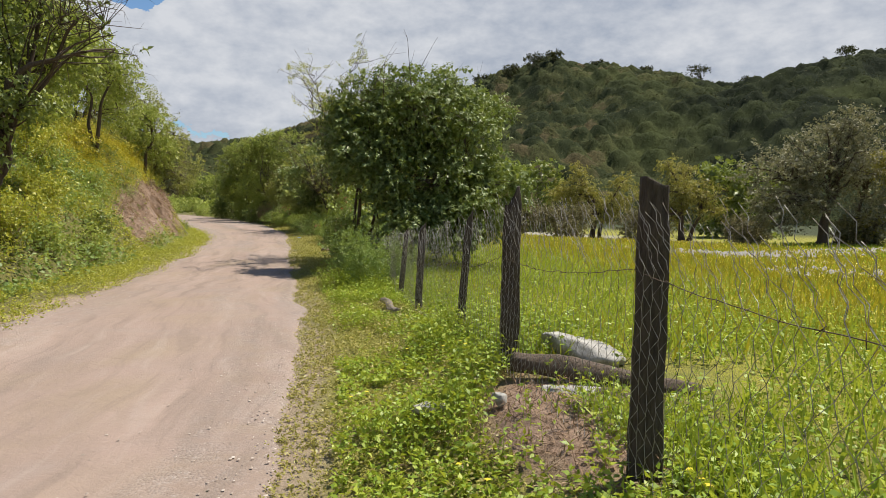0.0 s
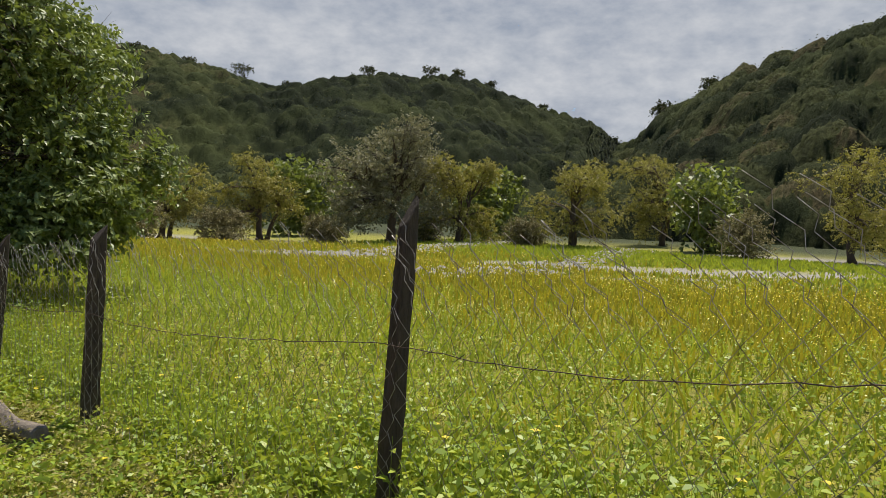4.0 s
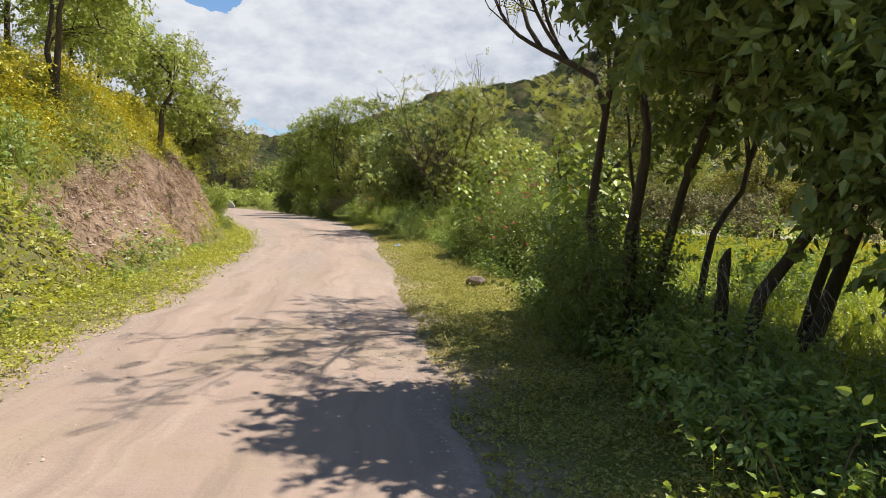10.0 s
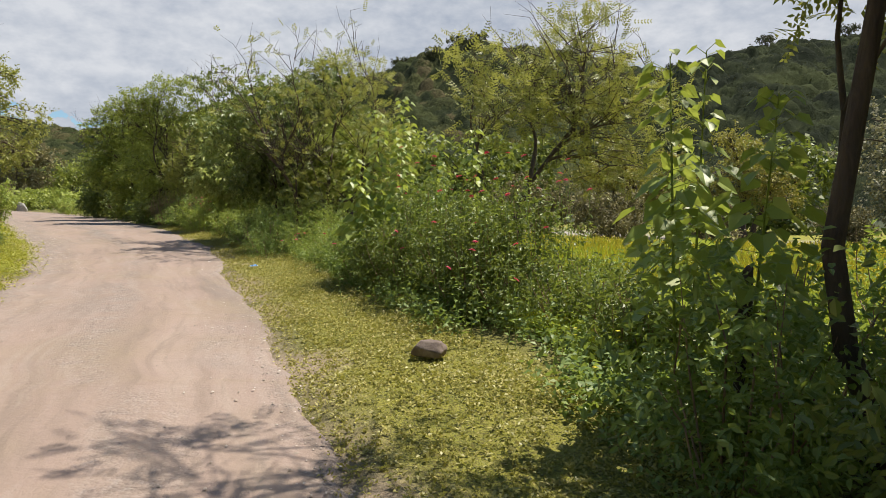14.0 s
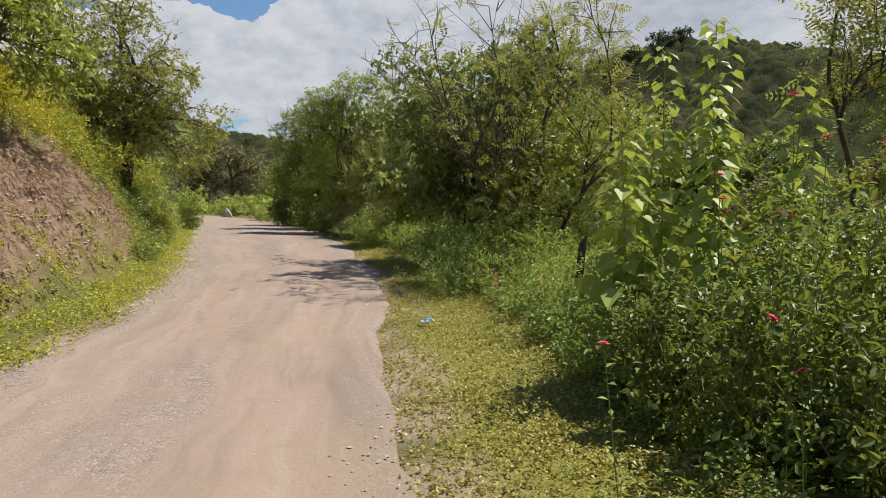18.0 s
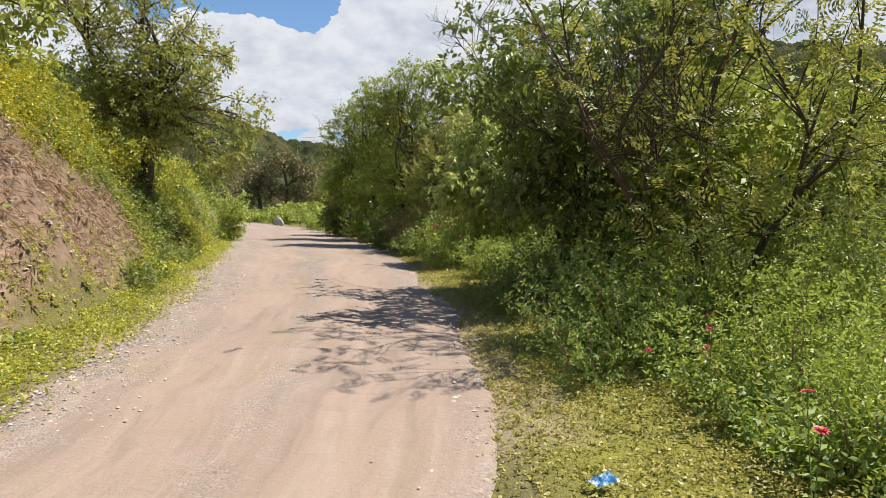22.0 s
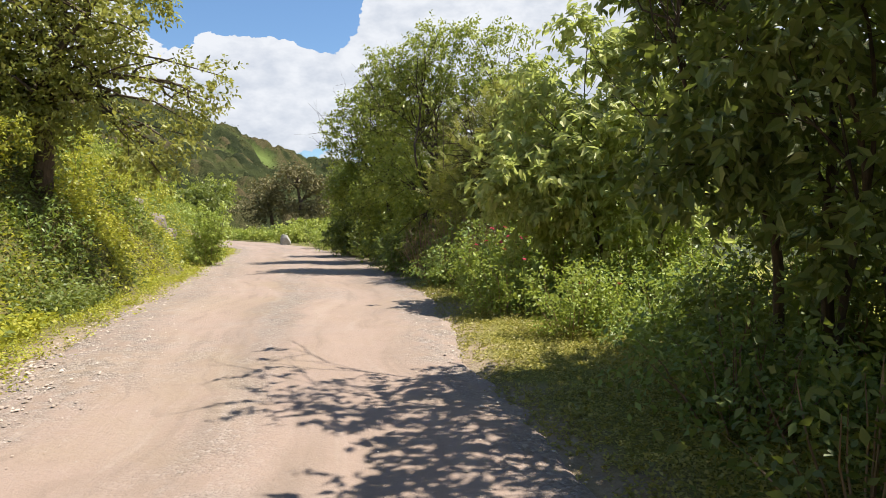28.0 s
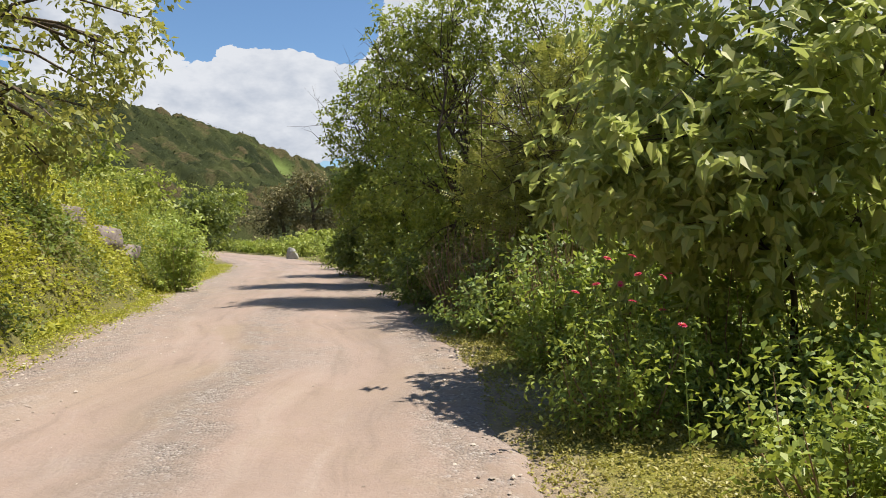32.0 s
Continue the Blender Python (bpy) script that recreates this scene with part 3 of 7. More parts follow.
loose = np.clip(step(0.16, 0.02, edge) * 0.45 + 0.5 * np.exp(-((RU - 0.52) / 0.06) ** 2) * step(20, 28, RY) + 0.95 * step(0.32, 0.08, RU) * step(24, 32, RY) + 0.8 * step(0.80, 0.93, RU) * step(35, 38, RY) + 0.10 * step(24, 33, RY) + 0.45 * step(0.60, 0.78, vnoise(RU * 6, RY * 0.35, 1.0, 23)), 0, 1)
float_attr(rme, "loose", loose.ravel())
tagged(link("road", rme), "pale tan dirt road with worn wheel tracks and loose gravel edges", "road", kind="structure")

# ---------------------------------------------------------------- foliage tools


def unit(v):
    return v / np.maximum(np.linalg.norm(v, axis=-1, keepdims=True), 1e-9)


class Bag:
    """Collects quads and triangles of leaves and stems for one mesh."""

    def __init__(self):
        self.V, self.Q, self.T, self.qi, self.ti, self.n = [], [], [], [], [], 0

    def quads(self, pts, mat):
        """pts (n,4,3)."""
        k = len(pts)
        self.V.append(pts.reshape(-1, 3))
        self.Q.append(np.arange(k * 4).reshape(k, 4) + self.n)
        self.qi.append(np.full(k, mat, np.int32))
        self.n += k * 4

    def leaves(self, P, D, N, L, W, mat, fold=0.18):
        """Leaves with a folded midrib, from the stalk P along D, facing N."""
        D = unit(D)
        S = unit(np.cross(D, N))
        N = np.cross(S, D)
        L, W = np.broadcast_to(L, len(P))[:, None], np.broadcast_to(W, len(P))[:, None]
        mid = P + D * L * 0.42
        pts = np.stack([P, mid + S * W / 2 + N * W * fold, P + D * L - N * L * 0.12, mid - S * W / 2 + N * W * fold], 1)
        self.quads(pts, mat)

    def ovals(self, P, D, N, L, W, mat, fold=0.14):
        """Rounded leaves in two halves folded along the midrib."""
        D = unit(D)
        S = unit(np.cross(D, N))
        N = np.cross(S, D)
        L, W = np.broadcast_to(L, len(P))[:, None], np.broadcast_to(W, len(P))[:, None]
        tip = P + D * L - N * L * 0.14
        for s in (1, -1):
            a = P + D * L * 0.24 + S * s * W * 0.44 + N * W * fold
            b = P + D * L * 0.66 + S * s * W * 0.40 + N * W * (fold - 0.03)
            self.quads(np.stack([P, a, b, tip] if s > 0 else [P, tip, b, a], 1), mat)

    def hearts(self, P, D, N, L, W, mat, fold=0.16):
        """Large heart-shaped leaves in two halves folded along the midrib."""
        D = unit(D)
        S = unit(np.cross(D, N))
        N = np.cross(S, D)
        L, W = np.broadcast_to(L, len(P))[:, None], np.broadcast_to(W, len(P))[:, None]
        tip = P + D * L - N * L * 0.22
        for s in (1, -1):
            lobe = P - D * L * 0.10 + S * s * W * 0.30 + N * W * fold * 0.7
            wide = P + D * L * 0.34 + S * s * W * 0.50 + N * W * (fold - 0.06)
            self.quads(np.stack([P, lobe, wide, tip] if s > 0 else [P, tip, wide, lobe], 1), mat)

    def stems(self, A, B, ra, rb, mat):
        """Three-sided tapered stems from A to B."""
        k = len(A)
        if not k:
            return
        D = unit(B - A)
        ref = np.where(np.abs(D[:, 2:3]) < 0.9, np.array([[0, 0, 1.0]]), np.array([[1.0, 0, 0]]))
        S = unit(np.cross(D, ref))
        U = np.cross(S, D)
        ra, rb = np.broadcast_to(ra, k)[:, None], np.broadcast_to(rb, k)[:, None]
        ring = []
        for a in (0, 2.0944, 4.18879):
            o = math.cos(a) * S + math.sin(a) * U
            ring.append((A + o * ra, B + o * rb))
        v = np.stack([ring[0][0], ring[1][0], ring[2][0], ring[0][1], ring[1][1], ring[2][1]], 1)
        self.V.append(v.reshape(-1, 3))
        base = np.arange(k)[:, None] * 6 + self.n
        for q in ((0, 1, 4, 3), (1, 2, 5, 4), (2, 0, 3, 5)):
            self.Q.append(base + np.array(q))
            self.qi.append(np.full(k, mat, np.int32))
        self.n += k * 6

    def sweep(self, pts, r, mat):
        """One continuous three-sided wire through pts."""
        pts = np.asarray(pts, float)
        D = unit(np.gradient(pts, axis=0))
        S = unit(np.cross(D, np.array([[0.31, 0.93, 0.2]])))
        U = np.cross(S, D)
        k = len(pts)
        v = np.stack([pts + r * (math.cos(a) * S + math.sin(a) * U) for a in (0, 2.0944, 4.18879)], 1)
        self.V.append(v.reshape(-1, 3))
        i = np.arange(k - 1)[:, None] * 3 + self.n
        for a, b in ((0, 1), (1, 2), (2, 0)):
            self.Q.append(np.concatenate([i + a, i + b, i + 3 + b, i + 3 + a], 1))
            self.qi.append(np.full(k - 1, mat, np.int32))
        self.n += k * 3

    def mesh(self, name, mats, smooth=False):
        return mesh_from(name, np.concatenate(self.V), [np.concatenate(self.Q)], mats, [np.concatenate(self.qi)], smooth)


def rand_dirs(rng, n, flat=1.0):
    v = rng.normal(size=(n, 3))
    v[:, 2] *= flat
    return unit(v)


def sprigs(bag, rng, P, D, length, count, leaf, width, leaf_mat_i, stem_mat_i=None, stem_r=0.003, spread=0.8, sag=0.25, heart=False, oval=False):
    """A leafy twig at each P along D: count leaves each, set alternately."""
    n = len(P)
    D = unit(D)
    L = np.broadcast_to(length, n) * rng.uniform(0.7, 1.2, n)
    tip = P + D * L[:, None]
    tip[:, 2] -= sag * L * 0.5
    if stem_mat_i is not None:
        bag.stems(P, tip, stem_r, stem_r * 0.4, stem_mat_i)
    side = unit(np.cross(D, rand_dirs(rng, n)))
    up = np.cross(side, D)
    for k in range(count):
        u = (k + 0.6) / count * rng.uniform(0.85, 1.1, n)
        base = P + (tip - P) * u[:, None]
        a = k * 2.4 + rng.uniform(-0.6, 0.6, n)
        out = side * np.cos(a)[:, None] + up * np.sin(a)[:, None]
        d = unit(D * 0.55 + out * spread + rng.normal(size=(n, 3)) * 0.25)
        d[:, 2] -= sag * 0.6
        nn = unit(np.array([[0, 0, 0.75]]) + D * 0.8 + 0.5 * rng.normal(size=(n, 3))) if heart else unit(np.array([[0, 0, 1.0]]) + 0.75 * rng.normal(size=(n, 3)))
        sz = rng.uniform(0.65, 1.25, n)
        (bag.hearts if heart else bag.ovals if oval else bag.leaves)(base, d, nn, leaf * sz, width * sz, leaf_mat_i)


def pinnate(bag, rng, P, D, length, pairs, leaf, width, mat, stem_mat_i=None, stem_r=0.002):
    """Feathery fronds: pairs of small leaflets along a stalk."""
    n = len(P)
    D = unit(D)
    L = np.broadcast_to(length, n) * rng.uniform(0.7, 1.25, n)
    side = unit(np.cross(D, unit(np.array([[0, 0, 1.0]]) + 0.6 * rng.normal(size=(n, 3)))))
    up = np.cross(side, D)
    if stem_mat_i is not None:
        bag.stems(P, P + D * L[:, None], stem_r, stem_r * 0.5, stem_mat_i)
    for k in range(pairs):
        base = P + D * (L * (k + 0.5) / pairs)[:, None]
        sz = leaf * (1.0 - 0.35 * abs(2 * (k + 0.5) / pairs - 1)) * rng.uniform(0.8, 1.2, n)
        for s in (-1, 1):
            bag.leaves(base, side * s + D * 0.45 + 0.12 * rng.normal(size=(n, 3)), up, sz, width, mat, 0.05)


def tube(bm, pts, radii, sides=7, rng=None, rough=0.0):
    """A tapered tube through pts, added to a bmesh."""
    rings = []
    pts = [Vector(p) for p in pts]
    for i, p in enumerate(pts):
        d = (pts[min(i + 1, len(pts) - 1)] - pts[max(i - 1, 0)]).normalized()
        s = d.cross(Vector((0.31, 0.95, 0.05))).normalized()
        u = s.cross(d)
        ring = []
        for k in range(sides):
            a = 2 * math.pi * k / sides
            r = radii[i] * (1 + (rng.uniform(-rough, rough) if rng is not None and rough else 0))
            ring.append(bm.verts.new(p + (s * math.cos(a) + u * math.sin(a)) * r))
        rings.append(ring)
    for a, b in zip(rings, rings[1:]):
        for k in range(sides):
            f = bm.faces.new((a[k], a[(k + 1) % sides], b[(k + 1) % sides], b[k]))
            f.smooth = True
    bm.faces.new(rings[0][::-1])
    bm.faces.new(rings[-1])


def part(name, bm, material, parent, label=""):
    """Links a bmesh as one mesh object under a thing or a part."""
    me = bpy.data.meshes.new(name)
    bm.to_mesh(me)
    bm.free()
    me.materials.append(material)
    ob = link(name, me, parent)
    if label:
        ob["label"] = label
    return ob


def part_mesh(name, me, parent, label="", kind=""):
    ob = link(name, me, parent, kind)
    if label:
        ob["label"] = label
    return ob


def thing(name, x, y, z, label, category, group=""):
    ob = new(name)
    ob.empty_display_size = 0.2
    ob.matrix_world = pose(x, y, z)
    return tagged(ob, label, category, group)


def bent(rng, a, b, n=5, wob=0.08):
    a, b = np.array(a, float), np.array(b, float)
    d = np.linalg.norm(b - a)
    k1, k2, ph = rng.normal(size=3) * wob * 0.55, rng.normal(size=3) * wob * 0.28, rng.uniform(0, 6.28)
    out = []
    for i in range(n + 1):
        u = i / n
        s = math.sin(u * math.pi)
        out.append(a + (b - a) * u + (k1 * s + k2 * math.sin(u * 9 + ph) * s + np.array([0, 0, 0.08 * s])) * d)
    return out


def branch(rng, root, heading, tip, n=8):
    """A limb that leaves the trunk along heading and curves to its tip."""
    root, tip = np.array(root, float), np.array(tip, float)
    d = np.linalg.norm(tip - root)
    c = root + unit(np.array(heading, float)) * d * 0.45
    wig = rng.normal(size=3) * 0.05 * d
    return [root * (1 - u) ** 2 + c * 2 * u * (1 - u) + tip * u * u + wig * math.sin(u * 7) * u * (1 - u) * 3 for u in np.linspace(0, 1, n + 1)]


def woody(name, x, y, label, category, trunks, blobs, style, seed, group="", sink=0.12, bare=0, wood=None, reach=()):
    """A tree or tall shrub. trunks: (dx, dy, lean_x, lean_y, height, radius); blobs: (dx, dy, z, rx, ry, rz, sprays) of the crown,
    heights above the foot. style: leaf kind. bare: leafless twigs that stick out. reach: ends (dx, dy, z, sprays) of long thin open branches."""
    rng = np.random.RandomState(seed)
    z0 = float(terrain(x, y)) - sink
    ob = thing(name, x, y, z0, label, category, group)
    wood = wood or BARK
    tops = []
    for dx, dy, lx, ly, hh, rad in trunks:
        bm = bmesh.new()
        pts = bent(rng, (dx, dy, float(terrain(x + dx, y + dy)) - z0 - 0.1), (dx + lx, dy + ly, hh), 10, 0.12)
        tube(bm, pts, [rad * (1.4 if i == 0 else 1.0 - 0.065 * i) for i in range(11)], 8, rng, 0.08)
        tops.append((pts, rad, part("trunk", bm, wood, ob)))
    P, D, bagw = [], [], Bag()
    for bx, by, bz, rx, ry, rz, count in blobs:
        count = int(count * style.get("dense", 1.0))
        c = np.array([bx, by, bz])
        pts, rad, stem = min(tops, key=lambda t: np.linalg.norm((t[0][-1] - c) * (1, 1, 0.4)))
        ri = rng.randint(5, 11)
        if pts[ri][2] > bz:
            ri = 4
        root = pts[ri]
        limb = branch(rng, root, pts[ri] - pts[ri - 2], c)
        r0 = max(rad * 0.5, 0.012)
        bm = bmesh.new()
        tube(bm, limb, [r0 * (1 - 0.09 * i) for i in range(9)], 6, rng, 0.05)
        part("limb", bm, wood, stem)
        nsub = max(6, count // 20)
        ends = c + rand_dirs(rng, nsub) * rng.uniform(0.55, 1.0, (nsub, 1)) * np.array([rx, ry, rz])
        for e in ends:
            s = limb[rng.randint(3, 9)]
            w = bent(rng, s, e, 3, 0.12)
            for a, b, ra, rb in zip(w, w[1:], (1, 0.75, 0.5), (0.75, 0.5, 0.25)):
                bagw.stems(np.array([a]), np.array([b]), r0 * 0.42 * ra, r0 * 0.42 * rb, 0)
        # leafy sprays: most on the outside of the blob, clumped round the sub-branches
        k = count
        q = rand_dirs(rng, k) * (rng.uniform(0.25, 1.0, (k, 1)) ** 0.45)
        near = ends[rng.randint(0, nsub, k)]
        p = c + q * np.array([rx, ry, rz])
        mixw = np.where(rng.rand(k, 1) < 0.72, 0.22, 0.85)
        p = p * mixw + (near + rng.normal(size=(k, 3)) * 0.15 * np.array([rx, ry, rz])) * (1 - mixw)
        P.append(p)
        D.append(unit(q + rng.normal(size=(k, 3)) * 0.55 + np.array([0, 0, 0.25])))
    for bx, by, bz, count in reach:
        c = np.array([bx, by, bz])
        pts, rad, stem = min(tops, key=lambda t: np.linalg.norm((t[0][-1] - c) * (1, 1, 0.4)))
        ri = rng.randint(5, 9)
        limb = branch(rng, pts[ri], pts[ri] - pts[ri - 2], c, 12)
        r0 = max(rad * 0.42, 0.016)
        bm = bmesh.new()
        tube(bm, limb, [r0 * (1 - 0.072 * i) for i in range(13)], 6, rng, 0.05)
        part("limb", bm, wood, stem)
        tips = []
        for i in range(3, 13):
            for q in range(2):
                d = unit(limb[i] - limb[i - 1] + rng.normal(size=3) * 0.55 * np.array([1, 1, 0.6]) * np.linalg.norm(limb[i] - limb[i - 1]))
                a, ln = limb[i], rng.uniform(0.35, 0.95)
                m = a + d * ln * 0.5 + rng.normal(size=3) * 0.05
                e = m + unit(d + rng.normal(size=3) * 0.35) * ln * 0.6
                bagw.stems(np.array([a, m]), np.array([m, e]), np.array([0.010, 0.007]), np.array([0.007, 0.003]), 0)
                for f in (0.25, 0.5, 0.75, 1.0):
                    w = m + (e - m) * f
                    g = w + unit(d + rng.normal(size=3) * 0.8) * rng.uniform(0.12, 0.34)
                    bagw.stems(w[None], g[None], 0.004, 0.002, 0)
                    tips.append(g)
                    tips.append(w)
        tips = np.array(tips)
        p = tips[rng.randint(0, len(tips), count)]
        P.append(p + rng.normal(size=p.shape) * 0.05)
        D.append(rand_dirs(rng, count, 0.6))
    if bare:
        b0 = P[0][rng.randint(0, len(P[0]), bare)]
        d = unit(D[0][rng.randint(0, len(D[0]), bare)] + rng.normal(size=(bare, 3)) * 0.4 + np.array([0, 0, 0.3]))
        mid = b0 + d * rng.uniform(0.3, 1.1, (bare, 1))
        d2 = unit(d + rng.normal(size=(bare, 3)) * 0.5)
        end = mid + d2 * rng.uniform(0.2, 0.6, (bare, 1))
        bagw.stems(b0, mid, 0.010, 0.005, 0)
        bagw.stems(mid, end, 0.004, 0.002, 0)
        d3 = unit(d + rng.normal(size=(bare, 3)) * 0.8)
        bagw.stems(mid, mid + d3 * rng.uniform(0.15, 0.4, (bare, 1)), 0.003, 0.0015, 0)
    part_mesh("branching", bagw.mesh("branching", [wood]), ob, kind="stuff")
    P, D = np.concatenate(P), np.concatenate(D)
    bag = Bag()
    mats = style["mats"]
    if style["kind"] == "broad":
        sprigs(bag, rng, P, D, style["twig"], style["count"], style["leaf"], style["leaf"] * style.get("ratio", 0.52), 0, None, 0.004, 0.9, style.get("sag", 0.5), style.get("heart", False))
    else:
        pinnate(bag, rng, P, D, style["twig"], style["count"], style["leaf"], style["leaf"] * style.get("ratio", 0.34), 0, None)
    part_mesh("crown", bag.mesh("crown", mats), ob, kind="stuff")
    return ob


BROAD = dict(kind="broad", twig=0.30, count=7, leaf=0.125, dense=1.25, mats=[L_BROAD, TWIG])
BROAD_BIG = dict(kind="broad", twig=0.36, count=8, leaf=0.135, dense=0.62, ratio=0.62, sag=0.9, heart=True, mats=[L_SAGE, TWIG])
BROAD_DARK = dict(kind="broad", twig=0.28, count=7, leaf=0.12, dense=1.1, mats=[L_DARK, TWIG])
BROAD_SMALL = dict(kind="broad", twig=0.28, count=7, leaf=0.105, dense=1.15, mats=[L_BROAD, TWIG])
ACACIA = dict(kind="pinnate", twig=0.26, count=6, leaf=0.074, ratio=0.36, dense=1.15, mats=[L_ACACIA, TWIG])
FAR_BROAD = dict(kind="broad", twig=0.5, count=5, leaf=0.30, ratio=0.7, mats=[L_BROAD, TWIG])
FAR_DARK = dict(kind="broad", twig=0.6, count=5, leaf=0.34, ratio=0.7, mats=[L_DARK, TWIG])
WILLOW = dict(kind="broad", twig=0.8, count=11, leaf=0.17, ratio=0.55, sag=0.9, dense=0.95, mats=[L_WILLOW, TWIG])
GREYTREE = dict(kind="broad", twig=0.8, count=10, leaf=0.20, ratio=0.6, sag=0.3, dense=1.1, mats=[L_GREY, TWIG])

# ---------------------------------------------------------------- trees and tall shrubs beside the road
woody("roadside_tree", 1.15, 16.2, "leafy roadside tree with a dense green crown behind the wire fence", "tree",
      [(-0.1, 0, 0.05, -0.1, 2.3, 0.06), (0.45, 0.35, 0.5, 0.1, 2.5, 0.07), (0.9, -0.2, 0.9, -0.4, 2.2, 0.055), (-0.56, 1.2, 0.0, -0.1, 2.7, 0.068), (-0.46, 1.25, 0.85, 0.1, 2.9, 0.05), (0.8, 0.9, 0.5, -0.2, 2.5, 0.05)],
      [(0.8, -0.2, 3.9, 1.6, 1.5, 1.2, 520), (-0.2, -0.3, 3.2, 1.1, 1.2, 1.2, 320), (1.9, 0.0, 3.2, 1.3, 1.3, 1.3, 430), (0.9, -0.8, 2.3, 1.6, 1.0, 0.9, 420),
       (2.3, 0.2, 2.1, 0.9, 1.1, 0.9, 260), (-0.5, 0.2, 2.4, 0.6, 0.9, 0.6, 60), (0.9, 0.3, 4.6, 1.3, 1.0, 0.6, 220), (-0.3, 0.0, 4.3, 0.9, 0.9, 0.7, 200), (-0.9, -0.2, 3.2, 0.6, 0.8, 0.9, 160), (2.0, 0.2, 4.3, 0.8, 0.9, 0.6, 160), (2.5, -0.4, 1.3, 0.7, 0.6, 0.45, 140), (2.9, -0.6, 2.2, 0.7, 0.7, 0.8, 160), (1.3, -1.2, 1.5, 0.7, 0.5, 0.5, 130), (2.0, -1.3, 1.6, 0.8, 0.6, 0.6, 200), (0.7, -1.5, 1.1, 0.8, 0.5, 0.5, 180), (1.6, -1.5, 1.0, 0.7, 0.5, 0.4, 150), (-0.6, -0.9, 2.8, 0.7, 0.7, 0.7, 90), (-0.9, 0.1, 3.9, 0.6, 0.7, 0.6, 110), (1.6, 1.7, 3.2, 0.9, 0.9, 0.6, 200), (0.7, 1.8, 3.3, 0.8, 0.8, 0.5, 150), (0.6, 1.5, 4.2, 1.0, 1.0, 0.6, 240), (1.5, 2.0, 4.3, 1.1, 1.0, 0.6, 260), (0.5, 2.6, 4.7, 0.9, 0.9, 0.4, 90), (1.7, 3.0, 4.7, 1.2, 1.1, 0.5, 280), (2.6, 1.4, 4.2, 1.0, 1.0, 0.6, 240), (2.7, 2.6, 4.3, 1.0, 1.0, 0.5, 220), (0.3, -1.0, 1.7, 0.8, 0.6, 0.5, 110), (0.2, 1.4, 2.3, 0.7, 0.5, 0.5, 70)],
      dict(BROAD, leaf=0.09, ratio=0.66, count=8, heart=True, sag=0.6, dense=1.5, mats=[L_ROADSIDE, TWIG]), 11, bare=70)
woody("thorn_tree", 0.8, 18.2, "slender thorn tree with a dark leaning trunk and feathery leaves", "tree",
      [(0, 0, -1.0, 0.6, 3.5, 0.055), (0.75, 0.2, 0.5, 0.3, 3.4, 0.045), (0.25, 0.4, -0.1, 0.2, 2.4, 0.03)],
      [(-0.3, 1.5, 4.0, 1.0, 1.1, 0.7, 180), (0.5, 0.0, 2.4, 0.9, 0.6, 0.5, 80), (1.2, 0.2, 2.4, 0.9, 0.7, 0.6, 80), (0.7, 0.4, 4.3, 1.3, 1.2, 0.8, 120), (0.9, 0.8, 3.0, 1.0, 0.9, 0.8, 220),
       (-0.6, 2.0, 4.6, 1.2, 1.0, 0.6, 110)],
      dict(ACACIA, dense=0.65), 12, bare=120,
      reach=[(-1.3, -1.2, 4.9, 60), (-1.5, 0.6, 5.0, 50), (-0.3, -1.9, 5.1, 120), (-0.8, 2.4, 4.9, 60), (0.6, -0.6, 3.2, 90), (1.3, 0.3, 3.4, 90)])
woody("thorn_tree", 2.6, 26.6, "open feathery thorn tree leaning over the field edge", "tree",
      [(-0.5, 0, 1.3, 0.5, 2.5, 0.065), (-0.4, 0.1, 0.6, 0.6, 2.8, 0.055), (-0.6, 0.1, -0.3, 0.3, 2.4, 0.045)],
      [(0.9, 0.4, 3.4, 1.6, 1.4, 1.0, 520), (2.1, 0.5, 2.8, 1.3, 1.2, 0.9, 380), (-0.5, 0.2, 2.9, 1.0, 1.0, 0.8, 260), (1.2, 0.6, 4.3, 1.2, 1.0, 0.6, 220), (1.5, 0.2, 2.0, 1.3, 1.0, 0.6, 220), (-0.9, 0.4, 3.7, 0.9, 0.9, 0.5, 90)],
      dict(ACACIA, dense=1.25), 13, bare=110)
woody("thorn_bush", -0.7, 32.6, "big spreading thorn bush with feathery olive-green leaves", "tree",
      [(-0.3, 0.2, -0.7, -0.2, 2.4, 0.07), (0.2, 0.7, 0.4, 0.2, 2.6, 0.08), (0.5, 0.1, 1.0, -0.3, 2.2, 0.06)],
      [(-0.3, -0.3, 2.3, 0.7, 0.9, 0.6, 110), (0.7, -0.3, 3.2, 1.5, 1.4, 1.2, 380), (1.5, -0.2, 2.4, 1.3, 1.3, 1.2, 320), (0.7, -0.7, 1.5, 1.6, 0.9, 0.8, 280),
       (1.0, 0.2, 4.4, 1.2, 1.0, 0.6, 260)],
      dict(ACACIA, dense=0.7, leaf=0.08), 14, bare=120,
      reach=[(-1.9, 0.3, 4.3, 30), (-1.4, -0.6, 4.2, 50), (-0.4, -1.3, 4.4, 70), (0.9, -1.4, 4.6, 90)])
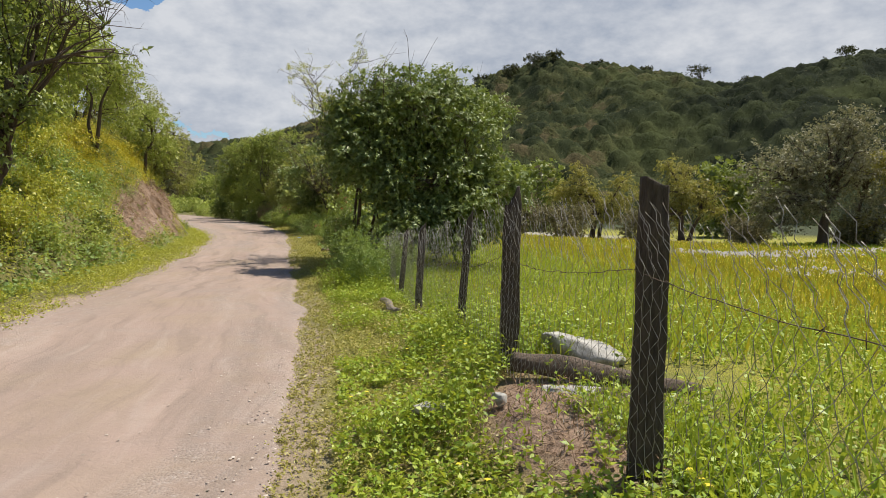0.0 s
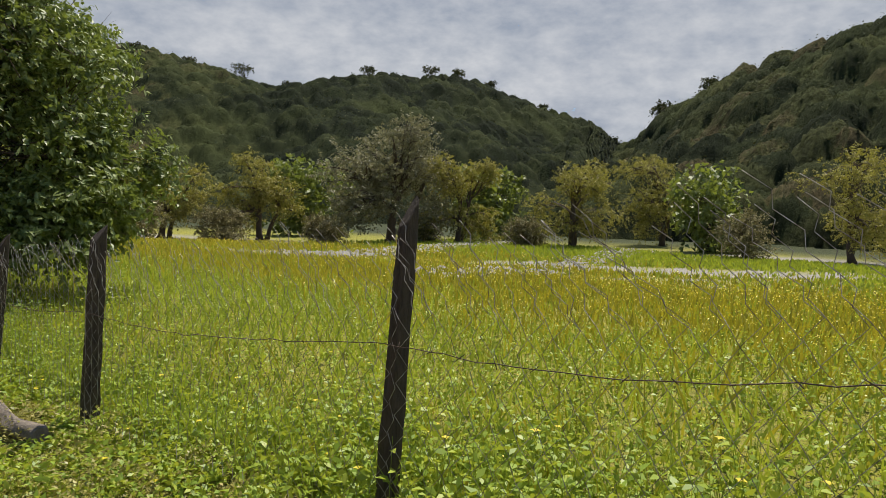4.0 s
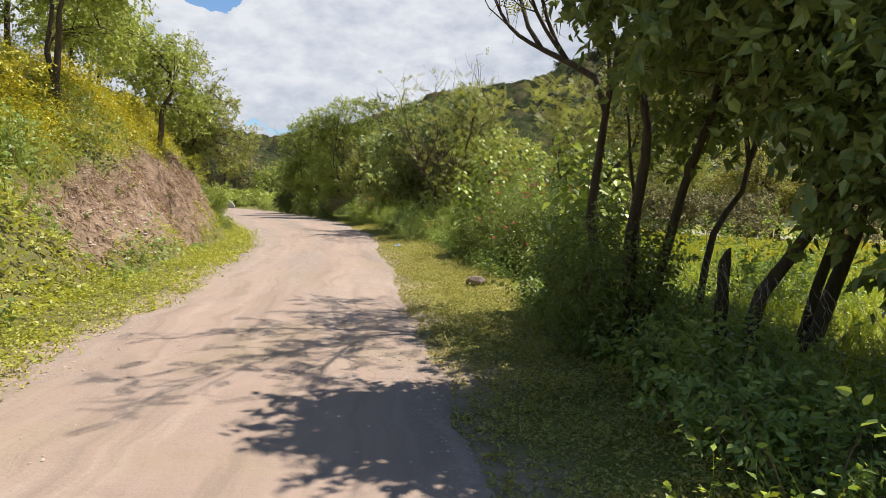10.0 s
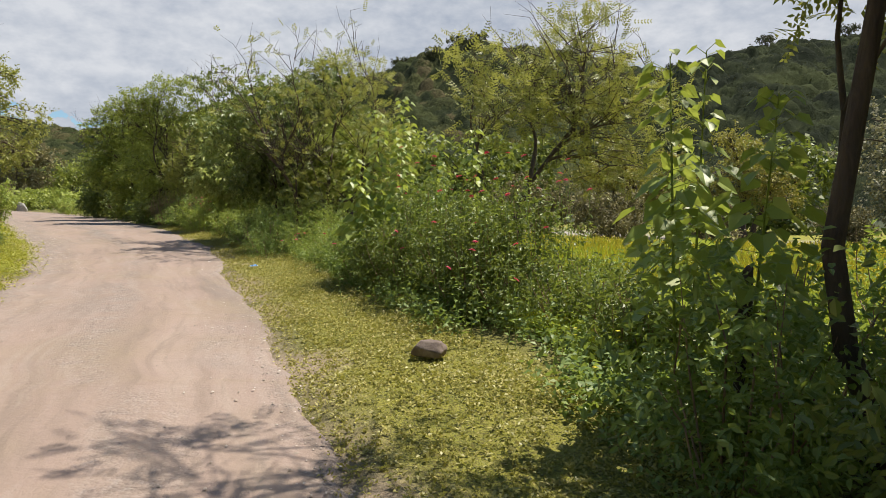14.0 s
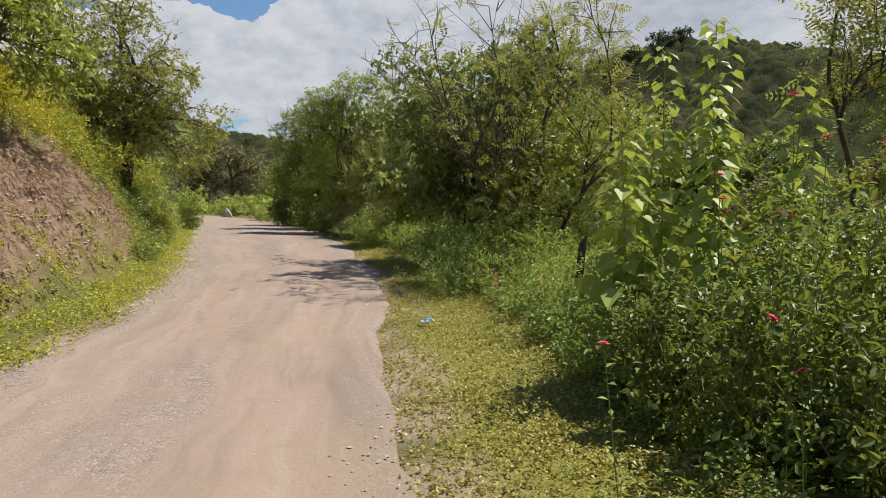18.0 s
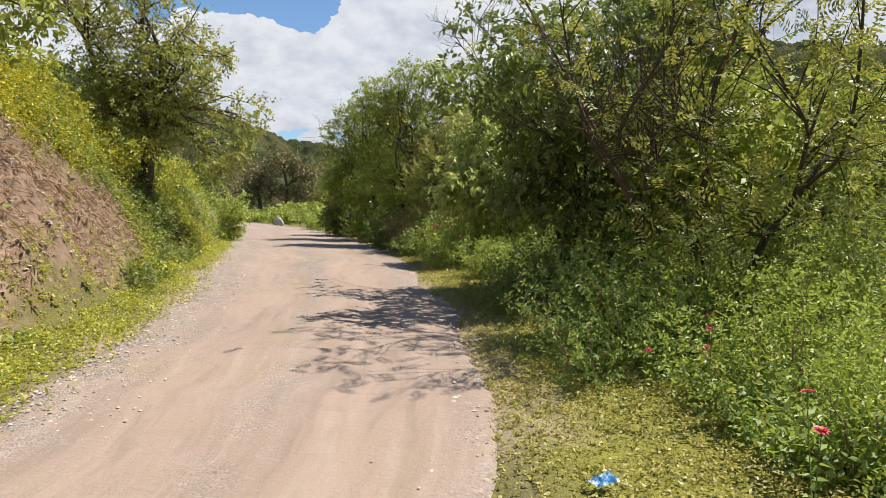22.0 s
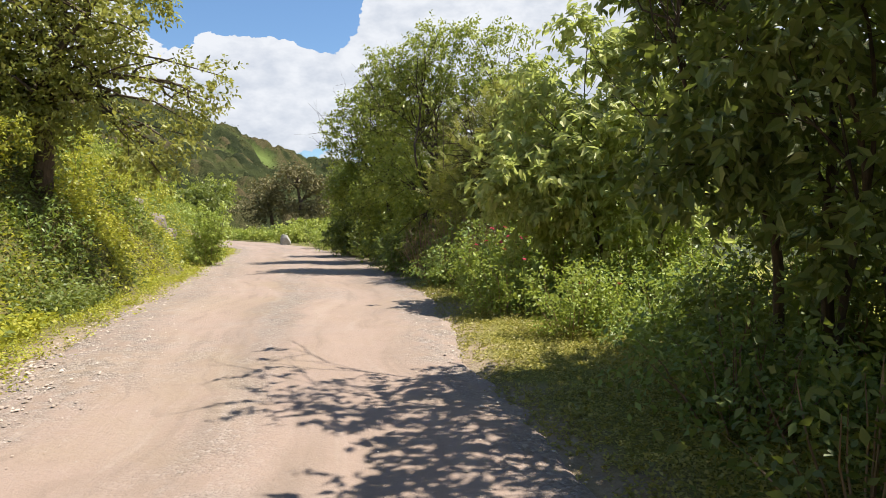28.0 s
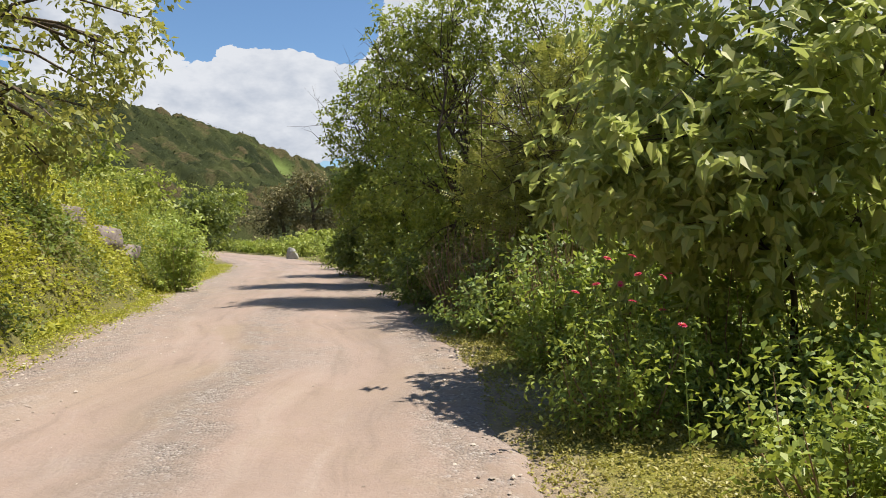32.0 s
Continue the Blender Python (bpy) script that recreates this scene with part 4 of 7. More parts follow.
woody("roadside_tree", -1.7, 35.9, "broad-leaved tree with several dark stems at the road edge", "tree",
      [(0.1, 0.3, -0.3, -0.5, 2.5, 0.045), (0.5, 0.5, -0.1, -0.4, 2.9, 0.05), (0.9, 0.2, 0.3, -0.2, 2.7, 0.05), (0.55, -0.5, 0.0, -0.6, 2.4, 0.035), (0.2, -0.2, -0.3, -0.8, 2.3, 0.03)],
      [(1.5, -0.6, 4.6, 1.2, 1.2, 0.6, 380), (1.6, 0.8, 4.6, 1.2, 1.2, 0.6, 380), (2.4, 0.2, 3.9, 1.0, 1.2, 0.8, 300), (-0.8, -1.8, 3.3, 0.8, 0.7, 0.6, 150), (0.2, -1.2, 3.7, 1.4, 1.3, 1.0, 430), (0.5, -0.7, 2.5, 1.2, 1.1, 0.8, 330), (1.4, -0.4, 3.0, 1.3, 1.3, 1.1, 330), (-0.2, 0.3, 4.1, 1.3, 1.1, 0.8, 300),
       (-0.4, -0.7, 2.2, 0.6, 0.8, 0.45, 140), (-1.45, -2.2, 3.0, 0.45, 0.6, 0.35, 60), (0.3, -1.8, 3.0, 0.8, 0.8, 0.6, 180), (1.5, -1.6, 2.2, 1.0, 1.0, 0.9, 220), (0.2, -0.6, 1.5, 0.7, 0.8, 0.6, 170), (1.1, -1.2, 1.4, 0.9, 0.9, 0.7, 200), (0.5, 0.5, 1.7, 1.0, 0.8, 0.8, 200), (-0.2, 0.4, 2.6, 0.9, 0.8, 0.7, 170), (-0.1, 0.9, 3.5, 1.1, 1.0, 0.6, 420), (0.3, 1.5, 3.4, 0.9, 0.8, 0.5, 170), (-0.5, 0.0, 1.9, 0.6, 0.6, 0.5, 180), (-0.2, 0.9, 2.3, 0.6, 0.6, 0.5, 150), (1.6, 2.0, 4.0, 1.2, 1.0, 0.6, 300), (2.4, 1.6, 3.2, 1.0, 1.0, 0.8, 240)],
      dict(BROAD, leaf=0.10, ratio=0.64, heart=True, dense=0.70, mats=[L_ROADSIDE, TWIG]), 15, bare=60,
      reach=[(-1.9, 1.2, 4.7, 26), (-1.5, 0.5, 4.9, 26), (-1.8, 2.0, 4.6, 20)])
woody("roadside_tree", 0.6, 34.6, "broad-leaved tree behind the thorn bush", "tree",
      [(-0.3, -0.2, -0.3, 0, 2.2, 0.05), (0.3, 0.1, 0.4, 0, 2.4, 0.05)],
      [(-0.5, -0.3, 2.6, 1.2, 1.2, 0.9, 260), (0.8, -0.1, 2.8, 1.2, 1.2, 0.9, 260), (-0.6, -0.6, 1.7, 1.2, 1.0, 0.8, 260)],
      BROAD, 151)
woody("broadleaf_shrub", -1.95, 41.5, "tall shrub with drooping pale-green heart-shaped leaves", "shrub",
      [(-0.4, -0.1, -0.4, -0.2, 2.2, 0.035), (0.1, 0, 0.1, -0.1, 2.6, 0.04), (0.5, 0.1, 0.5, 0.1, 2.3, 0.035), (0.2, -0.4, 0.3, -0.5, 1.9, 0.03)],
      [(-1.9, 0.2, 2.3, 0.8, 0.8, 0.9, 200), (-1.7, 0.3, 3.4, 0.7, 0.7, 0.6, 130), (-1.3, 0.1, 2.6, 0.9, 0.9, 1.0, 230), (-1.2, -0.3, 1.6, 0.9, 0.8, 0.8, 170), (-0.6, -0.3, 2.6, 1.0, 1.0, 0.9, 240), (0.4, -0.3, 3.0, 1.1, 1.1, 0.9, 270), (0.9, 0.1, 2.2, 1.0, 1.0, 0.9, 120), (-0.1, -0.5, 1.6, 1.2, 0.9, 0.8, 220), (0.2, 0.1, 3.8, 0.9, 0.8, 0.6, 150), (1.6, 0.2, 3.0, 0.9, 0.9, 0.9, 80), (-0.7, 0.0, 4.1, 0.8, 0.7, 0.6, 130), (0.7, 0.0, 3.9, 0.9, 0.8, 0.5, 90), (-0.9, -1.0, 1.9, 0.7, 0.6, 0.7, 150), (0.0, -1.2, 1.8, 0.8, 0.6, 0.7, 150), (-1.7, -0.6, 2.2, 0.6, 0.6, 0.7, 120)],
      BROAD_BIG, 16)
woody("thorn_bush", -4.15, 45.7, "feathery thorn bush with tangled bare stems at the road edge", "tree",
      [(-0.2, 0, -0.4, 0, 2.0, 0.05), (0.4, 0.2, 0.3, 0, 2.2, 0.05)],
      [(-0.4, 0.1, 2.9, 1.2, 1.2, 1.1, 480), (-0.7, -0.2, 1.2, 0.9, 0.7, 0.8, 240), (0.9, -0.4, 1.1, 1.0, 0.7, 0.7, 240), (0.7, 0.2, 3.2, 1.3, 1.2, 1.1, 480), (0.2, -0.2, 1.9, 1.3, 1.0, 0.8, 330), (-1.1, 0.8, 2.2, 0.9, 0.8, 1.0, 260), (0.2, 0.3, 4.0, 1.0, 0.9, 0.6, 220)],
      dict(ACACIA, dense=1.4, leaf=0.085), 18, bare=160)
woody("hedge_tree", -5.65, 48.9, "tall dense hedge tree of mixed green foliage with dark stems", "tree",
      [(-0.3, -0.2, -0.3, 0, 3.5, 0.08), (0.3, 0.4, 0, 0, 3.8, 0.09), (1.2, -0.2, 0.3, 0, 3.4, 0.07)],
      [(-2.0, 0.3, 4.6, 1.0, 1.0, 1.2, 280), (-1.9, 0.2, 2.7, 0.9, 1.0, 1.0, 260), (-1.7, 0.2, 5.7, 0.9, 0.9, 0.6, 180), (-0.8, -0.1, 4.5, 1.2, 1.3, 1.3, 420), (-0.8, -0.3, 2.6, 1.2, 1.2, 1.3, 380), (0.6, -0.4, 4.1, 1.4, 1.3, 1.4, 420), (0.4, -0.8, 2.2, 1.4, 1.1, 1.2, 330), (1.9, -0.6, 3.4, 1.4, 1.3, 1.4, 380), (2.1, -0.9, 1.7, 1.2, 1.1, 1.0, 240),
       (-0.7, 0, 5.3, 0.9, 0.9, 0.6, 180), (0.9, -0.3, 5.1, 1.0, 0.9, 0.6, 180), (-0.6, -0.3, 6.1, 1.0, 1.0, 0.8, 200), (0.9, -0.3, 6.0, 1.1, 1.0, 0.8, 200), (2.0, -0.5, 5.0, 1.1, 1.0, 0.7, 200), (-0.9, -0.6, 1.1, 1.0, 0.9, 0.8, 260), (0.4, -1.1, 0.9, 1.1, 0.8, 0.7, 220)],
      dict(BROAD_SMALL, dense=1.1), 17, bare=60)
woody("hedge_tree", -7.7, 53.1, "dense olive-green hedge tree closed down to the ground", "tree",
      [(-0.2, 0, -0.3, 0, 3.2, 0.08), (0.7, 0.2, 0.3, 0, 3.4, 0.08)],
      [(-1.9, -0.2, 4.4, 1.1, 1.1, 1.3, 280), (-1.8, -0.3, 2.4, 1.0, 1.0, 1.1, 260), (-1.2, 0, 5.6, 1.0, 1.0, 0.6, 180), (-0.5, -0.2, 4.2, 1.3, 1.4, 1.3, 380), (-0.6, -0.4, 2.2, 1.3, 1.3, 1.3, 380), (1.0, 0, 4.0, 1.4, 1.4, 1.4, 360), (1.0, -0.4, 2.0, 1.4, 1.2, 1.2, 300), (-0.6, -0.9, 0.9, 1.0, 0.9, 0.8, 240), (0.1, 0, 5.2, 1.1, 1.0, 0.6, 160)],
      dict(BROAD_SMALL, leaf=0.125, dense=1.25), 191, bare=40)
woody("hedge_tree", -9.9, 57.2, "rounded dark hedge tree at the bend of the road", "tree",
      [(-0.3, 0, -0.4, 0, 2.6, 0.08), (0.6, 0, 0.5, 0, 2.8, 0.08)],
      [(-0.7, -0.2, 2.9, 1.4, 1.4, 1.4, 330), (0.9, -0.2, 3.6, 1.6, 1.5, 1.5, 360), (2.2, 0.2, 2.8, 1.4, 1.4, 1.4, 260), (0.2, -0.5, 1.3, 1.8, 1.2, 0.9, 300), (-0.9, -0.6, 1.0, 1.1, 1.0, 0.8, 200), (0.2, 0, 4.6, 1.1, 1.0, 0.7, 160)],
      dict(BROAD_DARK, leaf=0.14), 19, bare=60)
woody("hedge_tree", -3.2, 58.5, "rounded olive hedge tree beyond the road bend", "tree", [(0, 0, 0.2, 0, 2.6, 0.09)],
      [(-1.2, 0, 3.4, 2.0, 1.8, 1.8, 380), (1.6, 0, 3.8, 2.2, 1.8, 1.9, 380), (0.2, 0, 5.0, 1.8, 1.5, 1.1, 220)], dict(BROAD_SMALL, leaf=0.15), 20)

# left bank trees
woody("bank_tree", -8.0, 16.6, "overhanging bank tree with a dark leaning trunk", "tree",
      [(0, 0, 1.5, -0.4, 3.6, 0.15), (-0.4, 0.4, -0.6, 0.2, 3.4, 0.12)],
      [(0.9, -0.3, 3.9, 1.4, 1.5, 1.2, 430), (-0.6, 0.2, 4.4, 1.8, 1.7, 1.5, 520), (-0.6, -0.8, 2.5, 1.5, 1.4, 1.1, 360), (0.5, 0.9, 2.4, 1.2, 1.1, 1.0, 260), (0.9, -1.2, 2.0, 1.1, 1.0, 0.9, 240), (1.6, 0.2, 3.1, 0.9, 0.9, 0.8, 180)], dict(BROAD_DARK, mats=[L_BROAD, TWIG]), 21, bare=60)
woody("bank_tree", -9.3, 26.4, "small-leaved bank tree with thin crooked stems", "tree",
      [(0, 0, 0.7, -0.2, 3.0, 0.08), (-0.3, 0.5, -0.3, 0.2, 3.2, 0.08)],
      [(0.6, -0.2, 3.3, 1.2, 1.2, 1.0, 300), (-0.5, 0.3, 3.9, 1.4, 1.3, 1.1, 330), (0.4, 1.2, 2.2, 1.1, 1.1, 1.0, 240), (1.0, 0.6, 3.0, 0.8, 0.8, 0.7, 150)], BROAD_SMALL, 22, bare=40)
woody("bank_tree", -9.3, 31.5, "dark dense tree on the bank top", "tree",
      [(0, 0, 0.5, 0, 2.5, 0.09)], [(0.4, 0, 2.4, 1.2, 1.3, 1.1, 330), (-0.8, 0.4, 3.0, 1.4, 1.3, 1.2, 330), (0.6, 0.8, 1.4, 0.9, 1.0, 0.8, 200)], dict(BROAD, dense=1.0), 23)
woody("bank_tree", -12.6, 41.6, "large dark tree leaning over the bank with a spreading crown", "tree",
      [(0.6, -0.2, 0.2, 0.2, 2.8, 0.17), (-0.6, 0.3, -0.6, 0.2, 3.0, 0.13)],
      [(0.9, -0.2, 3.6, 1.5, 1.6, 1.3, 470), (-0.9, -0.2, 4.1, 1.8, 1.7, 1.5, 520), (0.3, 0.2, 5.1, 1.5, 1.4, 1.0, 340), (1.3, 0.3, 2.3, 1.1, 1.1, 0.9, 300), (-2.1, 0.2, 5.0, 1.5, 1.4, 1.2, 300), (-0.4, -0.8, 2.4, 1.2, 1.0, 0.9, 240), (0.9, -0.3, 1.5, 1.0, 0.9, 0.7, 240), (1.9, 0.4, 3.2, 0.9, 0.9, 0.8, 200), (1.2, -0.9, 1.2, 0.8, 0.7, 0.8, 220), (0.2, -1.0, 1.3, 0.9, 0.7, 0.8, 200), (1.9, 0, 1.3, 0.9, 0.9, 0.9, 280), (2.4, 0.6, 0.4, 0.8, 0.9, 0.7, 220), (1.9, -0.5, 2.4, 1.0, 0.9, 0.8, 260), (2.6, 1.4, 1.6, 0.8, 0.8, 0.9, 200), (0.7, -0.8, 2.2, 0.9, 0.7, 0.8, 240), (1.2, -0.4, 0.9, 0.8, 0.7, 0.8, 220)],
      dict(BROAD, leaf=0.11, dense=0.72, mats=[L_ACACIA, TWIG]), 24, bare=60)
woody("bank_tree", -15.0, 39.5, "airy tree high on the bank", "tree", [(0, 0, 0.3, 0, 3.6, 0.12)],
      [(0.2, 0, 4.4, 1.6, 1.6, 1.3, 330), (1.5, 0.2, 3.2, 1.4, 1.3, 1.1, 260), (-1.4, 0, 3.8, 1.6, 1.5, 1.3, 260)], dict(BROAD, leaf=0.14), 25)
# leafless branches reaching out over the bank
woody("bank_tree", -6.9, 13.2, "leaning bank tree with bare overhanging branches", "tree", [(0, 0, 1.2, -0.3, 3.2, 0.13), (-0.4, 0.3, 0.2, 0.2, 3.0, 0.09)],
      [(2.4, -0.2, 4.4, 0.9, 0.8, 0.5, 14), (2.9, 0.2, 3.9, 0.7, 0.7, 0.5, 10), (1.6, 0.2, 4.9, 0.9, 0.9, 0.5, 60), (0.2, 0, 4.2, 1.3, 1.2, 0.9, 330), (0.9, -0.3, 3.0, 0.9, 0.9, 0.7, 180), (-0.6, 0.2, 2.6, 1.2, 1.1, 0.9, 260), (0.4, -0.9, 2.0, 1.0, 0.9, 0.8, 220)], dict(BROAD_DARK, dense=1.3), 28, bare=90)
for j, (tx, ty, sc) in enumerate([(-10.6, 12.5, 1.0), (-10.6, 21.5, 1.1), (-12.5, 29.0, 1.1), (-13.5, 34.5, 1.15), (-10.6, 8.0, 1.0)]):
    woody("bank_tree", tx, ty, "broad green tree standing on the bank top", "tree", [(0, 0, 0.3, 0.1, 2.4 * sc, 0.09), (0.4, 0.3, 0.6, 0.3, 2.6 * sc, 0.08)],
          [(0.2 * sc, 0, 3.6 * sc, 1.6 * sc, 1.5 * sc, 1.2 * sc, 330), (1.5 * sc, 0.3, 2.6 * sc, 1.2 * sc, 1.2 * sc, 1.0 * sc, 240), (-1.4 * sc, 0.2, 3.0 * sc, 1.4 * sc, 1.4 * sc, 1.2 * sc, 260), (0.3, 0.2, 4.8 * sc, 1.1 * sc, 1.1 * sc, 0.7 * sc, 150), (0.6, -0.5, 1.5 * sc, 1.5 * sc, 1.1 * sc, 0.8 * sc, 220)],
          dict(BROAD, leaf=0.15, dense=1.0), 270 + j, "trees on the bank top", bare=20)

# far trees round the bend
woody("shade_tree", -29.5, 100, "dark flat-topped shade tree standing beyond the road bend", "tree",
      [(0.6, 0, 0.3, 0, 4.2, 0.35), (-2.5, 1, -0.6, 0, 3.6, 0.25)],
      [(0.8, 0, 6.6, 2.8, 2.6, 1.5, 260), (-2.8, 0.5, 5.4, 2.8, 2.4, 1.5, 240), (3.4, 0.5, 5.4, 2.6, 2.4, 1.4, 220), (-1.4, 0, 3.4, 3.2, 2.0, 1.3, 240), (2.5, 0, 3.0, 2.4, 2.0, 1.1, 200), (-4.4, 0, 3.0, 2.2, 2, 1.4, 160)], dict(FAR_DARK, leaf=0.30, mats=[L_SCRUB, TWIG]), 27, bare=80)
rng = np.random.RandomState(40)
for fx, fy, fh, fr, st in [(-36, 92, 6, 3.4, FAR_DARK), (-24, 104, 6, 3.6, FAR_BROAD), (-17, 96, 6.5, 3.6, FAR_BROAD), (-11, 88, 6.5, 3.5, FAR_DARK), (-42, 104, 8, 4, FAR_BROAD), (-5, 80, 6.5, 3.3, FAR_BROAD),
                           (-21, 82, 1.8, 2.2, FAR_BROAD), (-16.5, 77, 1.7, 2.2, FAR_BROAD), (3, 70, 6.5, 3.4, FAR_DARK), (9, 62, 6, 3.2, FAR_BROAD), (-27, 62, 5, 3, FAR_BROAD), (-31, 74, 6, 3.5, FAR_BROAD), (-25, 54, 5, 3, FAR_DARK)]:
    woody("far_tree", fx, fy, "rounded green tree of the far woodland edge", "tree", [(0, 0, 0.1, 0, fh * 0.5, 0.12)],
          [(-fr * 0.4, 0, fh * 0.62, fr * 0.75, fr * 0.7, fh * 0.33, 190), (fr * 0.45, 0.2, fh * 0.66, fr * 0.72, fr * 0.7, fh * 0.3, 190), (0, -0.3, fh * 0.34, fr * 0.95, fr * 0.8, fh * 0.3, 190)], st, int(rng.randint(999)), "trees of the woodland edge")

# riverside trees beyond the field
woody("riverside_tree", 32.5, 42.5, "big grey-green riverside tree with a dark trunk", "tree", [(-0.2, 0, 0.4, 0, 3.2, 0.42), (1.2, 0.4, 2.2, 0.6, 3.4, 0.3)],
      [(0, 0, 6.2, 3.6, 3.2, 2.6, 420), (-3.4, 0.4, 4.8, 2.8, 2.6, 2.3, 330), (3.6, 0.6, 4.9, 2.9, 2.7, 2.3, 330), (1.4, 0, 8.0, 2.7, 2.5, 1.4, 220), (-1.8, -0.8, 3.4, 2.2, 1.8, 1.4, 180), (-4.0, -0.6, 2.6, 2.4, 1.8, 1.6, 200), (3.0, -1.0, 2.4, 2.4, 1.8, 1.5, 180)], GREYTREE, 31, "riverside trees")
for wx, wy, wh, wr, sd in [(25.8, 50.0, 7.0, 2.6, 32), (18.6, 50.5, 6.2, 2.4, 33), (37.8, 41.0, 7.8, 2.4, 34), (43.5, 34.0, 7.8, 3.4, 35), (52, 17, 9.0, 4.4, 36), (58, 34, 9.0, 4.4, 38)]:
    wrng = np.random.RandomState(sd)
    blobs = [(wrng.uniform(-1.1, 1.1) * wr, wrng.uniform(-0.4, 0.4) * wr, wh * wrng.uniform(0.14, 0.84), wr * wrng.uniform(0.32, 0.62), wr * wrng.uniform(0.3, 0.5), wh * wrng.uniform(0.09, 0.19), 80) for _ in range(13)]
    woody("riverside_tree", wx, wy, "yellow-green willowy riverside tree with drooping foliage", "tree", [(0, 0, 0.2, 0, wh * 0.5, 0.25), (0.7, 0.3, 0.8, 0, wh * 0.46, 0.18)], blobs, WILLOW, sd, "riverside trees", bare=30)
for wx, wy, wh, wr, sd in [(11.5, 60, 7.5, 4, 51), (16, 63, 8, 4, 52), (34, 56, 8, 4.2, 53), (46, 45, 8, 4.2, 54), (52, 27, 8, 4.2, 55)]:
    woody("riverside_tree", wx, wy, "dark brownish-green riverside tree behind the willows", "tree", [(0, 0, 0.2, 0, wh * 0.4, 0.22)],
          [(-wr * 0.4, 0, wh * 0.55, wr * 0.7, wr * 0.6, wh * 0.34, 220), (wr * 0.4, 0.3, wh * 0.58, wr * 0.7, wr * 0.6, wh * 0.34, 220), (0, 0, wh * 0.3, wr, wr * 0.7, wh * 0.22, 180), (-0.8, -1.5, wh * 0.1, wr * 1.2, wr * 0.6, wh * 0.12, 130)],
          dict(FAR_DARK, leaf=0.42), sd, "riverside trees")

for j, (wx, wy, wh, wr) in enumerate([(15.5, 47.5, 2.8, 2.0), (21.5, 48.0, 2.6, 1.8), (28.6, 45.5, 2.2, 1.6), (34.8, 42.5, 2.2, 1.6), (12.0, 49.5, 3.6, 2.2), (40.5, 36.5, 2.6, 1.8), (46.0, 22.0, 3.6, 2.4)]):
    woody("riverside_scrub", wx, wy, "brownish grey-green scrub thicket at the field edge", "shrub", [(0, 0, 0.2, 0, wh * 0.5, 0.10), (0.5, 0.2, 0.4, 0, wh * 0.45, 0.08)],
          [(-wr * 0.4, 0, wh * 0.55, wr * 0.7, wr * 0.6, wh * 0.38, 200), (wr * 0.45, 0.2, wh * 0.6, wr * 0.65, wr * 0.6, wh * 0.36, 200), (0, -0.5, wh * 0.25, wr * 0.9, wr * 0.6, wh * 0.25, 180)],
          dict(GREYTREE, leaf=0.16, twig=0.6, mats=[L_SCRUB, TWIG]), 940 + j, "scrub along the river", bare=40)

# ---------------------------------------------------------------- woods on the hills


def crown_field(x, y, cell, seed):
    """Height of a closed canopy of rounded crowns, and a random tone for each crown."""
    ix, iy = np.floor(x / cell).astype(int), np.floor(y / cell).astype(int)
    best, tone = np.zeros_like(x), np.zeros_like(x)
    for dx in (-1, 0, 1):
        for dy in (-1, 0, 1):
            i, j = ix + dx, iy + dy
            g = lambda a, b, k: _LAT[(a * 3 + b * 7 + k * 31 + seed) % 256, (b * 5 + a * 11 + k * 17) % 256]
            cx, cy = (i + 0.1 + 0.8 * g(i, j, 1)) * cell, (j + 0.1 + 0.8 * g(i, j, 2)) * cell
            rad = cell * (0.55 + 0.45 * g(i, j, 3))
            h = (0.4 + 0.8 * g(i, j, 4)) * cell * 0.75 * np.sqrt(np.clip(1 - ((x - cx) ** 2 + (y - cy) ** 2) / rad ** 2, 0, 1))
            tone = np.where(h > best, g(i, j, 5), tone)
            best = np.maximum(best, h)
    return best, tone


